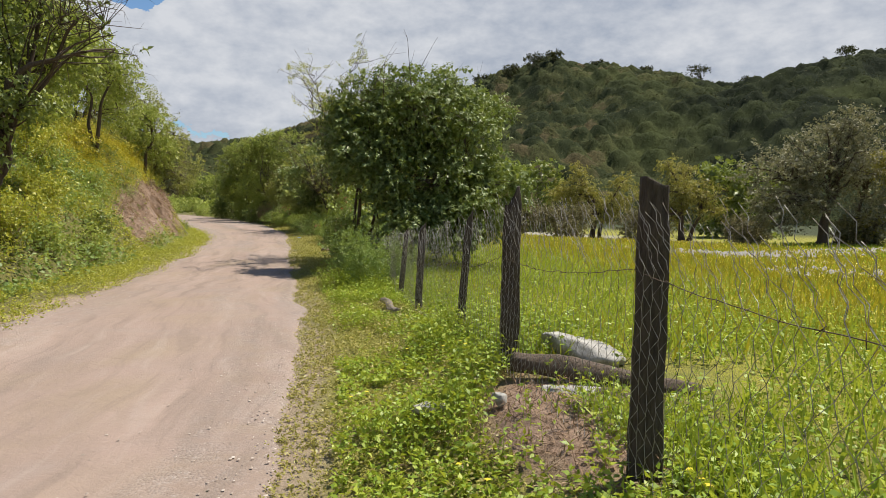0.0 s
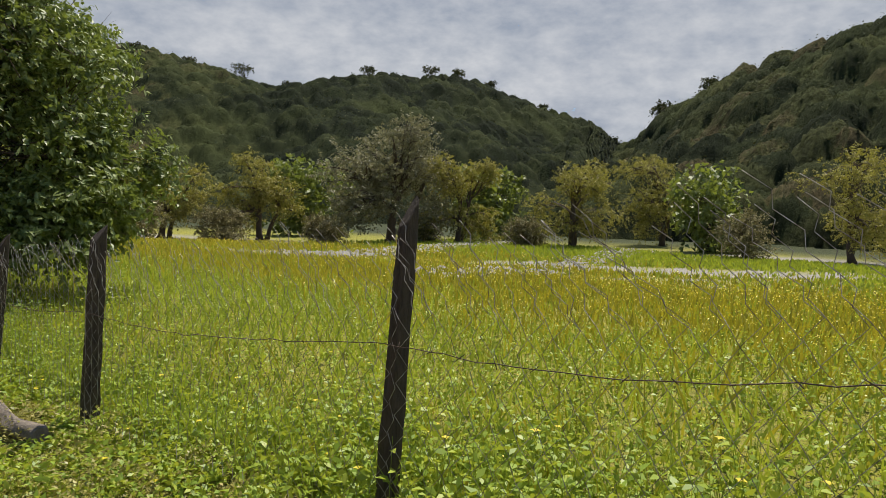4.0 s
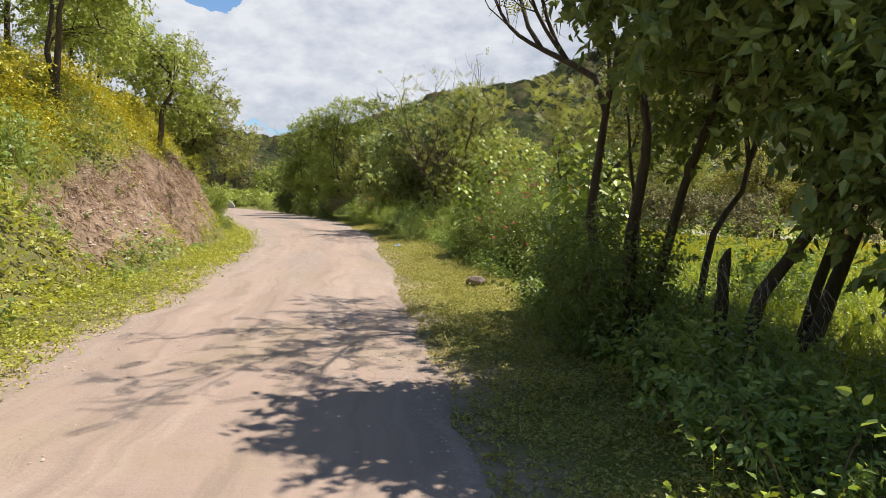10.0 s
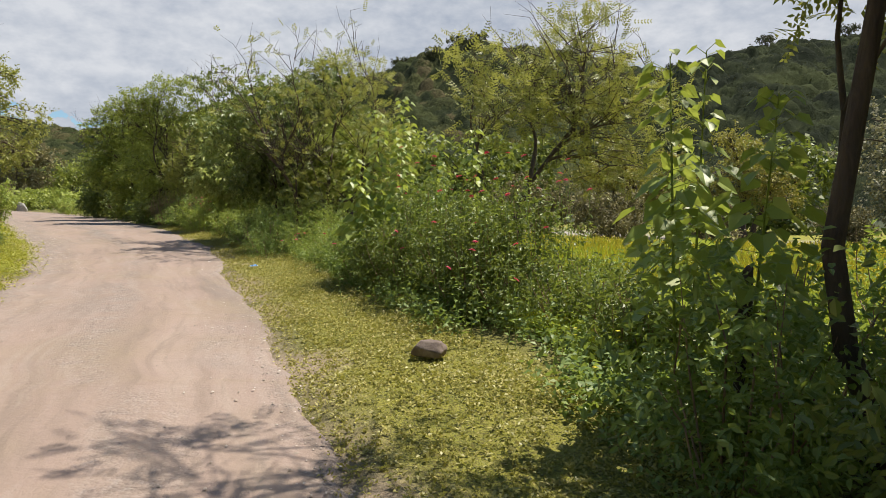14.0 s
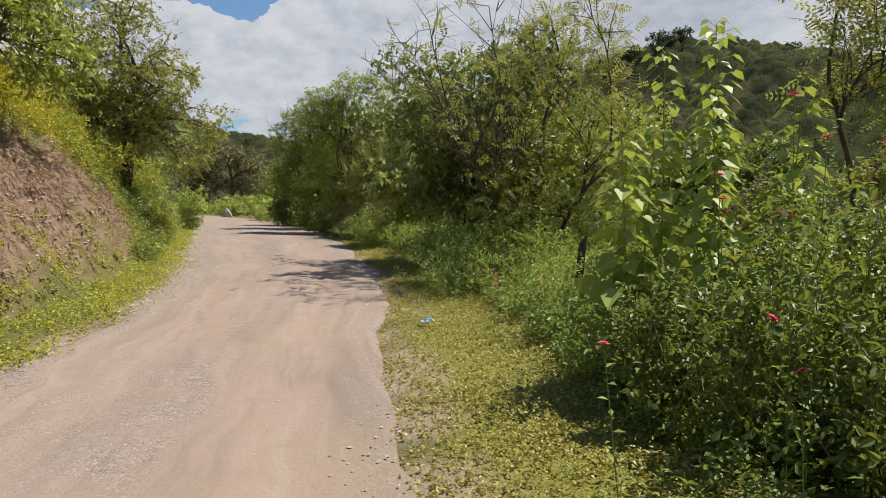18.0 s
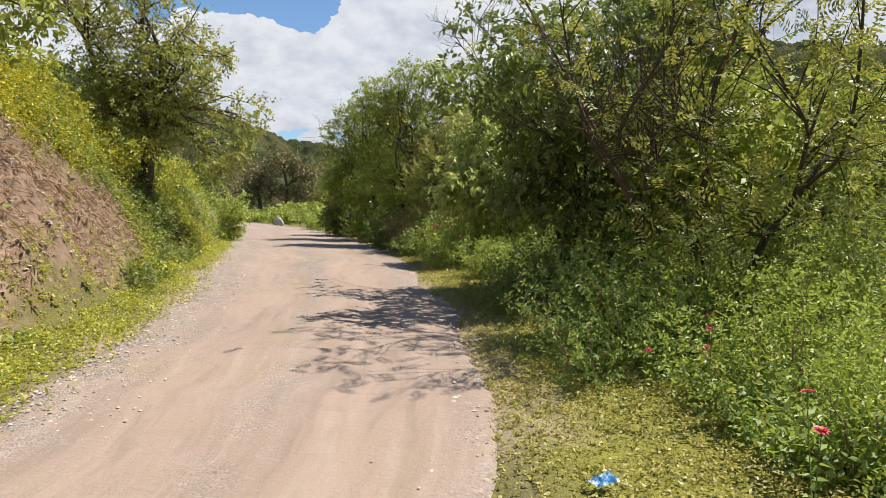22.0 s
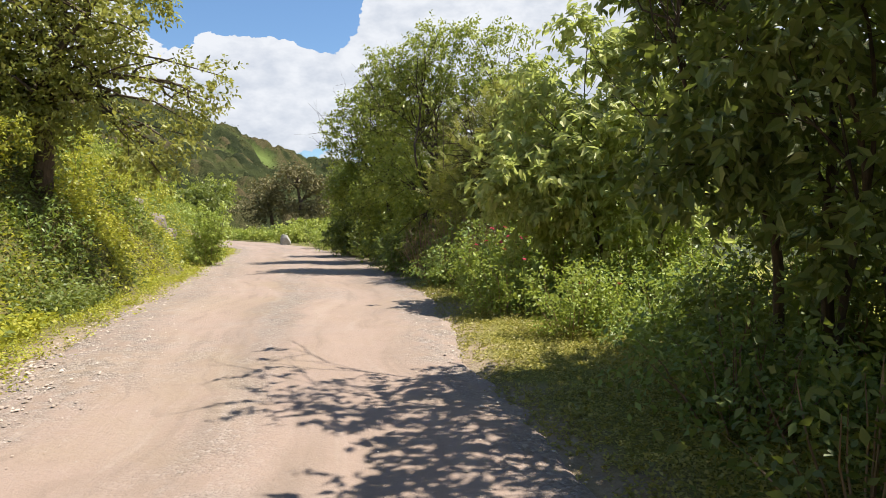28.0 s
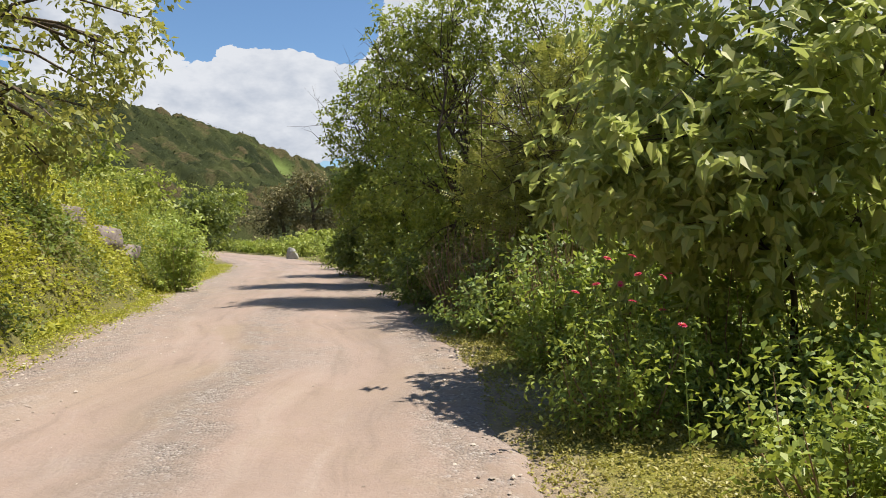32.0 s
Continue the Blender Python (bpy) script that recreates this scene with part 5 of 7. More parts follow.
def hill_woods(seed):
    rng = np.random.RandomState(seed)
    az = np.radians(np.arange(-44, 104, 0.22))
    u = np.linspace(0, 1, 150)
    AZ, U = np.meshgrid(az, u)
    deg = np.degrees(AZ)
    rr = np.interp(deg, [a for a, _ in RIDGE_R], [b for _, b in RIDGE_R])
    r0 = np.where(deg > 58, 66.0, np.where(deg > -5, 86.0, 102.0))
    R = r0 + (rr + 8 - r0) * U ** 0.85 + rng.uniform(-0.3, 0.3, U.shape)
    AZ = AZ + rng.uniform(-0.0011, 0.0011, AZ.shape)
    x, y = -1 + np.sin(AZ) * R, 15 + np.cos(AZ) * R
    h, tone = crown_field(x, y, 4.2, 3)
    h2, tone2 = crown_field(x + 50, y - 20, 2.2, 9)
    top = 0.6 + np.maximum(h * 1.15, h2 * 0.9) + 0.35 * h2 + rng.normal(0, 0.22, x.shape)
    # a grazed clearing high on the far slope, and cloud shadow painted into the oak and pine woods over the river
    meadow = step(-26.0, -24.5, deg) * step(-20.5, -22.0, deg) * step(0.66, 0.70, U + 0.1 * (vnoise(x, y, 0.06, 27) - 0.5)) * step(0.84, 0.80, U + 0.1 * (vnoise(x, y, 0.06, 27) - 0.5)) * step(0.30, 0.45, vnoise(x, y, 0.11, 28))
    top = top * (1 - 0.9 * meadow)
    # the minus term darkens crown colour where the cloud shadow lies
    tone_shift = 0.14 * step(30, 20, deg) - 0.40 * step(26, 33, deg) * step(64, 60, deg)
    clear = step(4.0, 9.0, np.abs(x - 0.5 * (curve_at(L_EDGE, y) + curve_at(R_EDGE, y))) + 100 * (y > 118))
    top = top * clear * step(0.0, 0.04, U) - 2.0 * (1 - clear) - 1.5 * step(0.03, 0.0, U) - 3 * step(0.985, 1.0, U)
    z = terrain(x, y) + top
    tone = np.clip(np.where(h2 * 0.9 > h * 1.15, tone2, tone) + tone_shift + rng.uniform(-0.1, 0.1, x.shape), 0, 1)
    V = np.stack([x, y, z], -1).reshape(-1, 3)
    # ragged leafy sprays standing out of the crowns
    k = rng.randint(0, len(V), 34000)
    k = k[clear.ravel()[k] > 0.9]
    p = V[k] + rng.normal(size=(len(k), 3)) * np.array([0.5, 0.5, 0.25]) + np.array([0, 0, 0.15])
    d = unit(rng.normal(size=p.shape) * np.array([1, 1, 0.45]))
    s = unit(np.cross(d, np.array([0, 0, 1.0]) + 0.45 * rng.normal(size=p.shape)))
    ln = rng.uniform(0.25, 0.68, (len(k), 1)) * (np.hypot(p[:, :1], p[:, 1:2] - 15) / 170)
    LV = np.stack([p - d * ln * 0.5, p + s * ln * 0.3, p + d * ln * 0.5, p - s * ln * 0.3], 1).reshape(-1, 3)
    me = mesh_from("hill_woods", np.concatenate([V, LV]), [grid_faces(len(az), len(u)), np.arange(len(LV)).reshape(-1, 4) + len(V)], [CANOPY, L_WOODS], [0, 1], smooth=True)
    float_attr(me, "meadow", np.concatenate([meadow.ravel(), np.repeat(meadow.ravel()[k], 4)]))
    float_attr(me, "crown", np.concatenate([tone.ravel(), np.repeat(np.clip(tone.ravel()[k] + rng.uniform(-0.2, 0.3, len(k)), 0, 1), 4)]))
    ob = link("hill_woods", me)
    tagged(ob, "dense dark green woods covering the hillsides", "woods", kind="stuff")


hill_woods(61)
for j, (az_, r_, h_) in enumerate([(29.3, 236, 9), (15.6, 212, 8), (13.6, 214, 6.5), (17.4, 215, 6.5), (33.2, 242, 6), (39.8, 250, 7), (45.2, 256, 8), (47.6, 258, 7), (50.4, 258, 6), (25.2, 232, 5.5), (10.8, 232, 6.5), (21.0, 230, 5.5), (55.0, 258, 5), (66.5, 148, 7), (70.0, 145, 6)]):
    h_ = h_ * 1.1
    tx, ty = -1 + math.sin(radians(az_)) * r_, 15 + math.cos(radians(az_)) * r_
    woody("ridge_tree", tx, ty, "dark tree standing on the hill skyline", "tree", [(0, 0, 0.2, 0, h_ * 0.6, 0.22)],
          [(-h_ * 0.16, 0, h_ * 0.78, h_ * 0.3, h_ * 0.3, h_ * 0.18, 60), (h_ * 0.18, 0, h_ * 0.84, h_ * 0.28, h_ * 0.28, h_ * 0.16, 60), (0, 0, h_ * 0.5, h_ * 0.3, h_ * 0.3, h_ * 0.14, 30)],
          dict(FAR_DARK, leaf=0.55, twig=0.9, mats=[L_WOODS, BARK]), 700 + j, "trees on the skyline")

# ---------------------------------------------------------------- fence
POSTS = [(0.4, 1.75, 0.060), (2.55, 1.80, 0.075), (4.72, 1.80, 0.079), (6.6, 1.55, 0.045), (9.34, 1.33, 0.058), (11.4, 1.18, 0.050), (14.0, 0.92, 0.05), (16.6, 0.92, 0.05), (19.2, 0.92, 0.05),
         (28.45, 1.02, 0.05)]
LEAN = [0.0, 0.02, 0.03, 0.10, 0.05, 0.10, 0.0, 0.05, -0.03, 0.10]


def fence_post(i, y, top, half):
    rng = np.random.RandomState(200 + i)
    x = float(curve_at(FENCE, y))
    z = float(terrain(x, y))
    h = top - z
    ob = thing("fence_post", x, y, z, "rough dark hewn timber fence post", "fence post", "posts of the wire fence")
    bm = bmesh.new()
    n, sides = 14, 12
    rings = []
    for k in range(n + 1):
        u = k / n
        zz = -0.25 + (h + 0.25) * u
        bend = math.sin(u * 3.0 + i) * 0.012
        ring = []
        for s in range(sides):
            a = 2 * math.pi * (s + 0.5) / sides
            sq = 1.0 / max(abs(math.cos(a)), abs(math.sin(a))) ** 0.55
            r = half * 0.82 * sq * (1.12 - 0.22 * u) * rng.uniform(0.92, 1.08)
            if k == n:
                zz2 = zz + ((0.03 if i == 0 else -0.03 if i == 1 else 0.06) * math.cos(a) * (1 if i != 2 else 0) + rng.uniform(-0.02, 0.02))
                if i == 2:                     # split top with one long and one short prong
                    zz2 = zz + (0.02 if math.cos(a + 0.52) > 0.7 else -0.15)
                    r *= 0.75
            else:
                zz2 = zz
            ring.append(bm.verts.new((r * math.cos(a) * 1.1 + bend + LEAN[i] * u, r * math.sin(a) * 0.9 + bend, zz2)))
        rings.append(ring)
    for a, b in zip(rings, rings[1:]):
        for s in range(sides):
            bm.faces.new((a[s], a[(s + 1) % sides], b[(s + 1) % sides], b[s]))
    bm.faces.new(rings[-1])
    bm.faces.new(rings[0][::-1])
    bmesh.ops.bevel(bm, geom=[e for e in bm.edges if abs(e.verts[0].co.z - e.verts[1].co.z) < 0.2 and e.verts[0].co.z > h - 0.25], offset=0.006, segments=1, affect="EDGES")
    part("timber", bm, POSTWOOD, ob)
    return x, y, z, top


FP = [fence_post(i, *p) for i, p in enumerate(POSTS)]


def wire_panel(i, a, b, drop):
    """Zigzag wires linked into diamonds between two posts, ends left free along the top."""
    rng = np.random.RandomState(300 + i)
    A, B = np.array(a[:3]), np.array(b[:3])
    length = math.hypot(B[0] - A[0], B[1] - A[1])
    cell, rows, free = 0.044, 0.056, 0.30 if i < 4 else 0.16
    nw = int(length / cell)
    ob = thing("wire_panel", A[0], A[1], A[2], "rusty galvanised diamond wire mesh strung between posts", "wire mesh", "mesh panels of the fence")
    bag = Bag()
    along = np.array([(B[0] - A[0]) / length, (B[1] - A[1]) / length, 0])
    side = np.array([along[1], -along[0], 0])
    # nearest posts carry the mesh on the road side
    for w in range(nw):
        u = (w + 0.5) / nw
        zb = A[2] + (B[2] - A[2]) * u + 0.06
        zt = (a[3] * (1 - u) + b[3] * u) - drop - free - 0.05 * math.sin(math.pi * u) + rng.uniform(-0.02, 0.02)
        k = max(6, int((zt - zb) / rows))
        zz = zb + np.arange(k + 1) * (zt - zb) / k
        zig = np.where((np.arange(k + 1) + w) % 2 == 0, 0.5, -0.5) * cell * 1.04
        bow = 0.05 * np.sin(zz * 2.1 + i) * math.sin(math.pi * u) + 0.008 * np.where((np.arange(k + 1)) % 2 == 0, 1, -1)
        p = along * (u * length + zig)[:, None] - side * (0.075 + bow)[:, None]
        p[:, 2] = zz - A[2]
        # the unlinked end leans over along the fence in small waves
        m = 7
        lean = rng.uniform(0.5, 0.95)
        q = p[-1] + along * ((np.arange(1, m + 1) / m * lean + np.where(np.arange(m) % 2 == 0, 0.05, -0.05)) * free * rng.uniform(0.8, 1.15))[:, None] - side * (np.arange(1, m + 1) / m * rng.normal(0, 0.05))[:, None]
        q[:, 2] = p[-1, 2] + np.arange(1, m + 1) / m * free * rng.uniform(0.75, 1.15)
        bag.sweep(np.concatenate([p, q]), 0.0014, 0)
        if i < 6:
            part_mesh("wire", bag.mesh("wire", [WIRE]), ob)
            bag = Bag()
    if bag.n:
        part_mesh("mesh", bag.mesh("mesh", [WIRE]), ob, kind="stuff")


for i in range(8):
    wire_panel(i, FP[i], FP[i + 1], 0.07 if i in (1, 2) else 0.05 if i in (0, 3) else 0.02)


def barbed_wire(i, a, b, za, zb):
    rng = np.random.RandomState(400 + i)
    A, B = np.array([a[0] - 0.07, a[1], za]), np.array([b[0] - 0.07, b[1], zb])
    ob = thing("barbed_wire", *A, "thin rusty barbed wire sagging between the posts", "wire", "barbed strands of the fence")
    n = 26
    u = np.linspace(0, 1, n + 1)[:, None]
    p = (B - A) * u
    p[:, 2] -= 0.06 * np.sin(np.pi * u[:, 0])
    p += rng.normal(size=p.shape) * 0.003
    bm = bmesh.new()
    tube(bm, p, [0.0019] * len(p), 5)
    strand = part("strand", bm, RUST, ob)
    for q in p[2:-1:2]:
        bm = bmesh.new()
        d = rand_dirs(rng, 1)[0] * 0.022
        tube(bm, [q - d, q, q + d], [0.001, 0.0022, 0.001], 4)
        part("barb", bm, RUST, strand)


for i in range(7):
    barbed_wire(i, FP[i], FP[i + 1], *(FP[k][2] + (FP[k][3] - FP[k][2]) * (0.74, 0.71, 0.63, 0.62, 0.61)[min(k, 4)] for k in (i, i + 1)))

# ---------------------------------------------------------------- rocks, log, stones


def boulder(name, x, y, z, sx, sy, sz, mat, seed, label, category="rock", rot=0.0, group="", tilt=0.0):
    rng = np.random.RandomState(seed)
    bm = bmesh.new()
    bmesh.ops.create_icosphere(bm, subdivisions=4, radius=1.0)
    off = Vector(rng.uniform(0, 50, 3))
    # a lump with a few broken flat faces and fine chipping
    cuts = [(Vector(rand_dirs(rng, 1)[0]).normalized(), rng.uniform(0.60, 0.85)) for _ in range(7)] + [(Vector((0.12, 0.1, 1)).normalized(), 0.62)]
    for v in bm.verts:
        p = v.co.copy()
        v.co *= 1 + 0.22 * noise.fractal(p * 1.1 + off, 1.0, 2.0, 3)
        for d, lim in cuts:
            k = v.co.dot(d) - lim
            if k > 0:
                v.co -= d * k * 0.85
        v.co *= 1.12 + 0.035 * noise.noise(p * 6.0 + off) + 0.02 * noise.noise(p * 14.0 + off)
        v.co = Vector((v.co.x * sx, v.co.y * sy, v.co.z * sz))
    for f in bm.faces:
        f.smooth = True
    me = bpy.data.meshes.new(name)
    bm.to_mesh(me)
    bm.free()
    me.materials.append(mat)
    ob = link(name, me)
    ob.matrix_world = pose(x, y, z, 0, tilt, rot)
    return tagged(ob, label, category, group)


boulder("rock", 2.50, 4.85, 0.52, 0.30, 0.20, 0.12, WHITE_ROCK, 71, "pale flat rock resting against the fence log", rot=-20, tilt=9)
boulder("rock", 2.32, 4.42, 0.44, 0.15, 0.12, 0.12, WHITE_ROCK, 72, "small pale rock under the log")
boulder("rock", 2.2, 4.12, 0.36, 0.22, 0.14, 0.10, WHITE_ROCK, 73, "pale rock lying in the grass beside the log")
boulder("rock", 1.66, 3.98, 0.40, 0.05, 0.06, 0.05, WHITE_ROCK, 74, "small pale stone among verge weeds")
boulder("rock", 1.22, 4.25, 0.27, 0.11, 0.09, 0.045, WHITE_ROCK, 88, "flat pale stone sunk in verge weeds")
boulder("rock", -0.48, 21.3, 0.10, 0.13, 0.11, 0.09, BANK_ROCK, 77, "rounded brown stone in the verge grass")
boulder("bank_boulder", -17.9, 57.3, float(terrain(-17.9, 57.3)) + 0.05, 0.6, 1.0, 0.5, BANK_ROCK, 78, "weathered reddish-grey rock breaking out of the bank", rot=25)
for j, (by, bz, sy, sz) in enumerate([(47.4, 1.75, 0.9, 0.40), (49.0, 1.35, 0.9, 0.38), (50.6, 0.95, 0.8, 0.34)]):
    xs = np.linspace(-9, -18, 400)
    bx = float(xs[np.argmax(terrain(xs, np.full(400, by)) > bz)])
    boulder("bank_boulder", bx, by, bz, 0.24, sy, sz, SLAB_ROCK, 178 + j, "pale purplish-grey rock slab set in the bank", rot=23)
boulder("milestone", -19.3, 71.8, 0.25, 0.30, 0.22, 0.5, WHITE_ROCK, 86, "pale stone marker at the far road edge", "marker stone")


def log(name, a, b, r, seed, label, mat=None):
    rng = np.random.RandomState(seed)
    ob = thing(name, *a, label, "log")
    bm = bmesh.new()
    q = np.array(b) - np.array(a)
    n, sides = 44, 22
    length = float(np.linalg.norm(q))
    pts = [q * k / n + 0.02 * np.array([math.sin(k * 0.21 + seed), math.cos(k * 0.17 + seed), 0.6 * math.sin(k * 0.13)]) for k in range(n + 1)]
    tube(bm, pts, [r * (1.0 if 0 < k < n else 0.86) for k in range(n + 1)], sides)
    bm.verts.ensure_lookup_table()
    for i, v in enumerate(bm.verts):
        k, th = i // sides, 2 * math.pi * (i % sides) / sides
        c = Vector(pts[k])
        along = k / n * length
        ring = Vector((math.cos(th), math.sin(th), 0))
        knob = noise.noise(ring * 0.9 + Vector((0, 0, along * 4.0 + seed)))
        split = noise.noise(ring * 5.0 + Vector((0, 0, along * 1.6 + seed)))
        v.co = c + (v.co - c) * (1 + 0.26 * knob + 0.20 * split + rng.uniform(-0.03, 0.03))
    part("timber", bm, mat or LOGWOOD, ob)


log("fallen_log", (1.85, 4.50, 0.53), (3.05, 3.95, 0.42), 0.075, 91, "weathered split log lying under the fence")
log("fallen_log", (2.35, 4.05, 0.34), (2.75, 3.55, 0.28), 0.10, 92, "dark rotten log under the rocks")
log("fallen_log", (1.08, 10.35, 0.10), (1.22, 9.2, 0.10), 0.058, 93, "bleached grey log lying in verge weeds", GREY_LOG)


def pebbles(name, seed, n, place, size, label, mat=None):
    rng = np.random.RandomState(seed)
    x, y, z = place(rng, n)
    s = size * rng.uniform(0.4, 1.0, len(x)) ** 1.6
    V, F = [], []
    base = np.array([[1, 0, 0], [0, 1, 0], [-1, 0, 0], [0, -1, 0], [0, 0, 0.7], [0, 0, -0.6], [0.72, 0.72, 0.25], [-0.72, 0.72, 0.2], [-0.72, -0.72, 0.25], [0.72, -0.72, 0.2]], float)
    tri = np.array([[0, 6, 4], [6, 1, 4], [1, 7, 4], [7, 2, 4], [2, 8, 4], [8, 3, 4], [3, 9, 4], [9, 0, 4]])
    k = len(x)
    p = base[None] * rng.uniform(0.7, 1.3, (k, 10, 3)) * s[:, None, None] * rng.uniform(0.6, 1.2, (k, 1, 3))
    p = p + np.stack([x, y, z + s * 0.15], -1)[:, None]
    f = (tri[None] + (np.arange(k) * 10)[:, None, None]).reshape(-1, 3)
    tagged(link(name, mesh_from(name, p.reshape(-1, 3), [f], [mat or PEBBLE])), label, "stones", kind="stuff")


def on_road(rng, n):
    y = rng.uniform(0, 62, n)
    u = np.where(rng.rand(n) < 0.6, rng.choice([-1, 1], n) * (0.5 - np.abs(rng.normal(0, 0.07, n))), rng.uniform(-0.5, 0.5, n)) + 0.5
    u = np.where((y > 26) & (rng.rand(n) < 0.45), np.abs(rng.normal(0.1, 0.1, n)), u)
    x = curve_at(L_EDGE, y) + (curve_at(R_EDGE, y) - curve_at(L_EDGE, y)) * u
    return x, y, np.full(n, 0.012)


pebbles("road_gravel", 95, 9000, on_road, 0.013, "loose gravel and small stones along the road")


def on_left_road(rng, n):
    y = rng.uniform(29, 58, n)
    u = np.where(rng.rand(n) < 0.7, np.abs(rng.normal(0.03, 0.10, n)), np.where(rng.rand(n) < 0.5, rng.normal(0.52, 0.04, n), rng.normal(0.95, 0.03, n)))
    x = curve_at(L_EDGE, y) + (curve_at(R_EDGE, y) - curve_at(L_EDGE, y)) * u
    return x, y, np.full(n, 0.015)


pebbles("road_stones", 99, 3600, on_left_road, 0.022, "grey broken stones washed out along the road side")


def on_bar(rng, n):
    x = 13 + 34 * rng.rand(n)
    far = rng.rand(n) < 0.78
    y = np.where(far, 29 + 0.42 * (x - 14) + rng.normal(0, 0.9, n), 19 + 0.35 * (x - 14) + rng.normal(0, 0.8, n))
    return x, y, terrain(x, y) + 0.1


pebbles("river_stones", 96, 3600, on_bar, 0.17, "pale river stones strewn across the field edge", RIVER_STONE)


def on_bank(rng, n):
    y = rng.uniform(20.5, 38.5, n * 6)
    x = curve_at(L_EDGE, y) - curve_at(BANK_TOE, y) - rng.uniform(-0.2, 2.6, n * 6)
    k = bare_mask(x, y) > 0.35
    x, y = x[k][:n], y[k][:n]
    return x, y, terrain(x, y)


pebbles("bank_stones", 97, 3000, on_bank, 0.034, "loose crumbled stones on the bare earth bank")

# ---------------------------------------------------------------- low plants


def low_plants(name, seed, x, y, height, leaf, count, mats, label, category="weeds", sag=0.3, lean=0.35, ratio=0.5, flowers=0.0, stem=True):
    """Many small herbs in one mesh: mats = [leaf, stem, flower]."""
    rng = np.random.RandomState(seed)
    n = len(x)
    z = terrain(x, y)
    h = height * rng.uniform(0.5, 1.25, n) if np.isscalar(height) else height * rng.uniform(0.7, 1.2, n)
    P = np.stack([x, y, z - 0.01], -1)
    D = unit(np.stack([rng.normal(0, lean, n), rng.normal(0, lean, n), np.ones(n)], -1))
    bag = Bag()
    sprigs(bag, rng, P, D, h, count, leaf, leaf * ratio, 0, 1 if stem else None, 0.0022, 0.95, sag)
    if flowers:
        k = rng.rand(n) < flowers
        tip = P[k] + D[k] * h[k][:, None]
        for a in range(4):
            d = np.stack([np.cos(a * 1.57 + tip[:, 0] * 9), np.sin(a * 1.57 + tip[:, 0] * 9), np.full(len(tip), 0.25)], -1)
            bag.leaves(tip, d, np.tile([[0, 0, 1.0]], (len(tip), 1)), 0.022, 0.017, 2)
    ob = link(name, bag.mesh(name, mats))
    return tagged(ob, label, category, kind="stuff")


def scatter(seed, n, y0, y1, xfun, dens=None):
    rng = np.random.RandomState(seed)
    y = y0 + (y1 - y0) * rng.rand(n)
    x = xfun(y, rng)
    if dens is not None:
        k = rng.rand(n) < dens(x, y)
        x, y = x[k], y[k]
    return x, y


def right_band(lo, hi, power=1.0):
    return lambda y, rng: curve_at(R_EDGE, y) + lo + (np.maximum(hi if not callable(hi) else hi(y), lo + 0.2) - lo) * rng.rand(len(y)) ** power


def left_band(lo, hi, power=1.0):
    return lambda y, rng: curve_at(L_EDGE, y) - lo - (hi - lo) * rng.rand(len(y)) ** power


to_fence = lambda y: curve_at(FENCE, y) - curve_at(R_EDGE, y)
patchy = lambda s, lo, hi: (lambda x, y: step(lo, hi, vnoise(x, y, 1.1, s)) * (1 - 0.9 * bare_mask(x, y)) * step(0.45, 0.8, np.hypot(x - 2.4, y - 4.35)) * step(0.25, 0.5, np.hypot((x - 1.1) * 1.2, (y - 9.7) * 0.7)))
# short trampled verge on the right
x, y = scatter(101, 70000, -3.0, 45, right_band(-0.28, 1.8, 0.95), lambda x, y: (0.55 + 0.45 * step(0.3, 0.55, vnoise(x, y, 1.3, 31))) * (0.08 + 0.92 * step(-0.35, 0.20, x - curve_at(R_EDGE, y) + 0.4 * (vnoise(x, y, 2.6, 41) - 0.5))))
k = bare_mask(x, y) < 0.5
low_plants("verge_plants", 102, x[k], y[k], 0.05 + 0.15 * step(0.38, 0.70, vnoise(x[k], y[k], 2.1, 46)) * step(0.1, 0.6, x[k] - curve_at(R_EDGE, y[k])), 0.029, 5, [L_VERGE, L_DRY], "short yellowish creeping plants on the road verge", "weeds", stem=False)
# taller green weeds by the first fence posts
x, y = scatter(103, 12000, 0.8, 14, right_band(0.35, 2.5, 0.8), patchy(32, 0.18, 0.5))
low_plants("verge_weeds", 104, x, y, 0.13 + 0.30 * step(0.4, 0.7, vnoise(x, y, 1.4, 39)), 0.046, 7, [L_FIELD, L_FIELD, L_GOLD], "leafy green weeds between road and fence", "weeds", flowers=0.01)
# dry litter on the bare mound
x, y = scatter(105, 1500, 2.2, 5.2, right_band(0.7, 2.0), lambda x, y: 0.2 + 0.8 * bare_mask(x, y))
low_plants("dry_litter", 106, x, y, 0.14, 0.05, 3, [L_DRY, L_DRY], "dry brown stalks and leaf litter on bare soil", "dry grass", lean=1.6, ratio=0.15)
# weeds along the hedge foot from the big tree onward
x, y = scatter(107, 14000, 13.5, 47, right_band(1.4, lambda y: np.maximum(to_fence(y) + 1.0, 2.5), 0.9), lambda x, y: patchy(33, 0.22, 0.5)(x, y) * (0.2 + 0.8 * step(18, 19.5, y)) * (1 - 0.6 * step(20, 20.6, y) * step(23, 22.4, y)))
low_plants("hedge_weeds", 108, x, y, 0.42, 0.060, 9, [L_WEED, L_DRY, L_GOLD], "dense dark green weeds at the hedge foot", "weeds", flowers=0.012, stem=False)
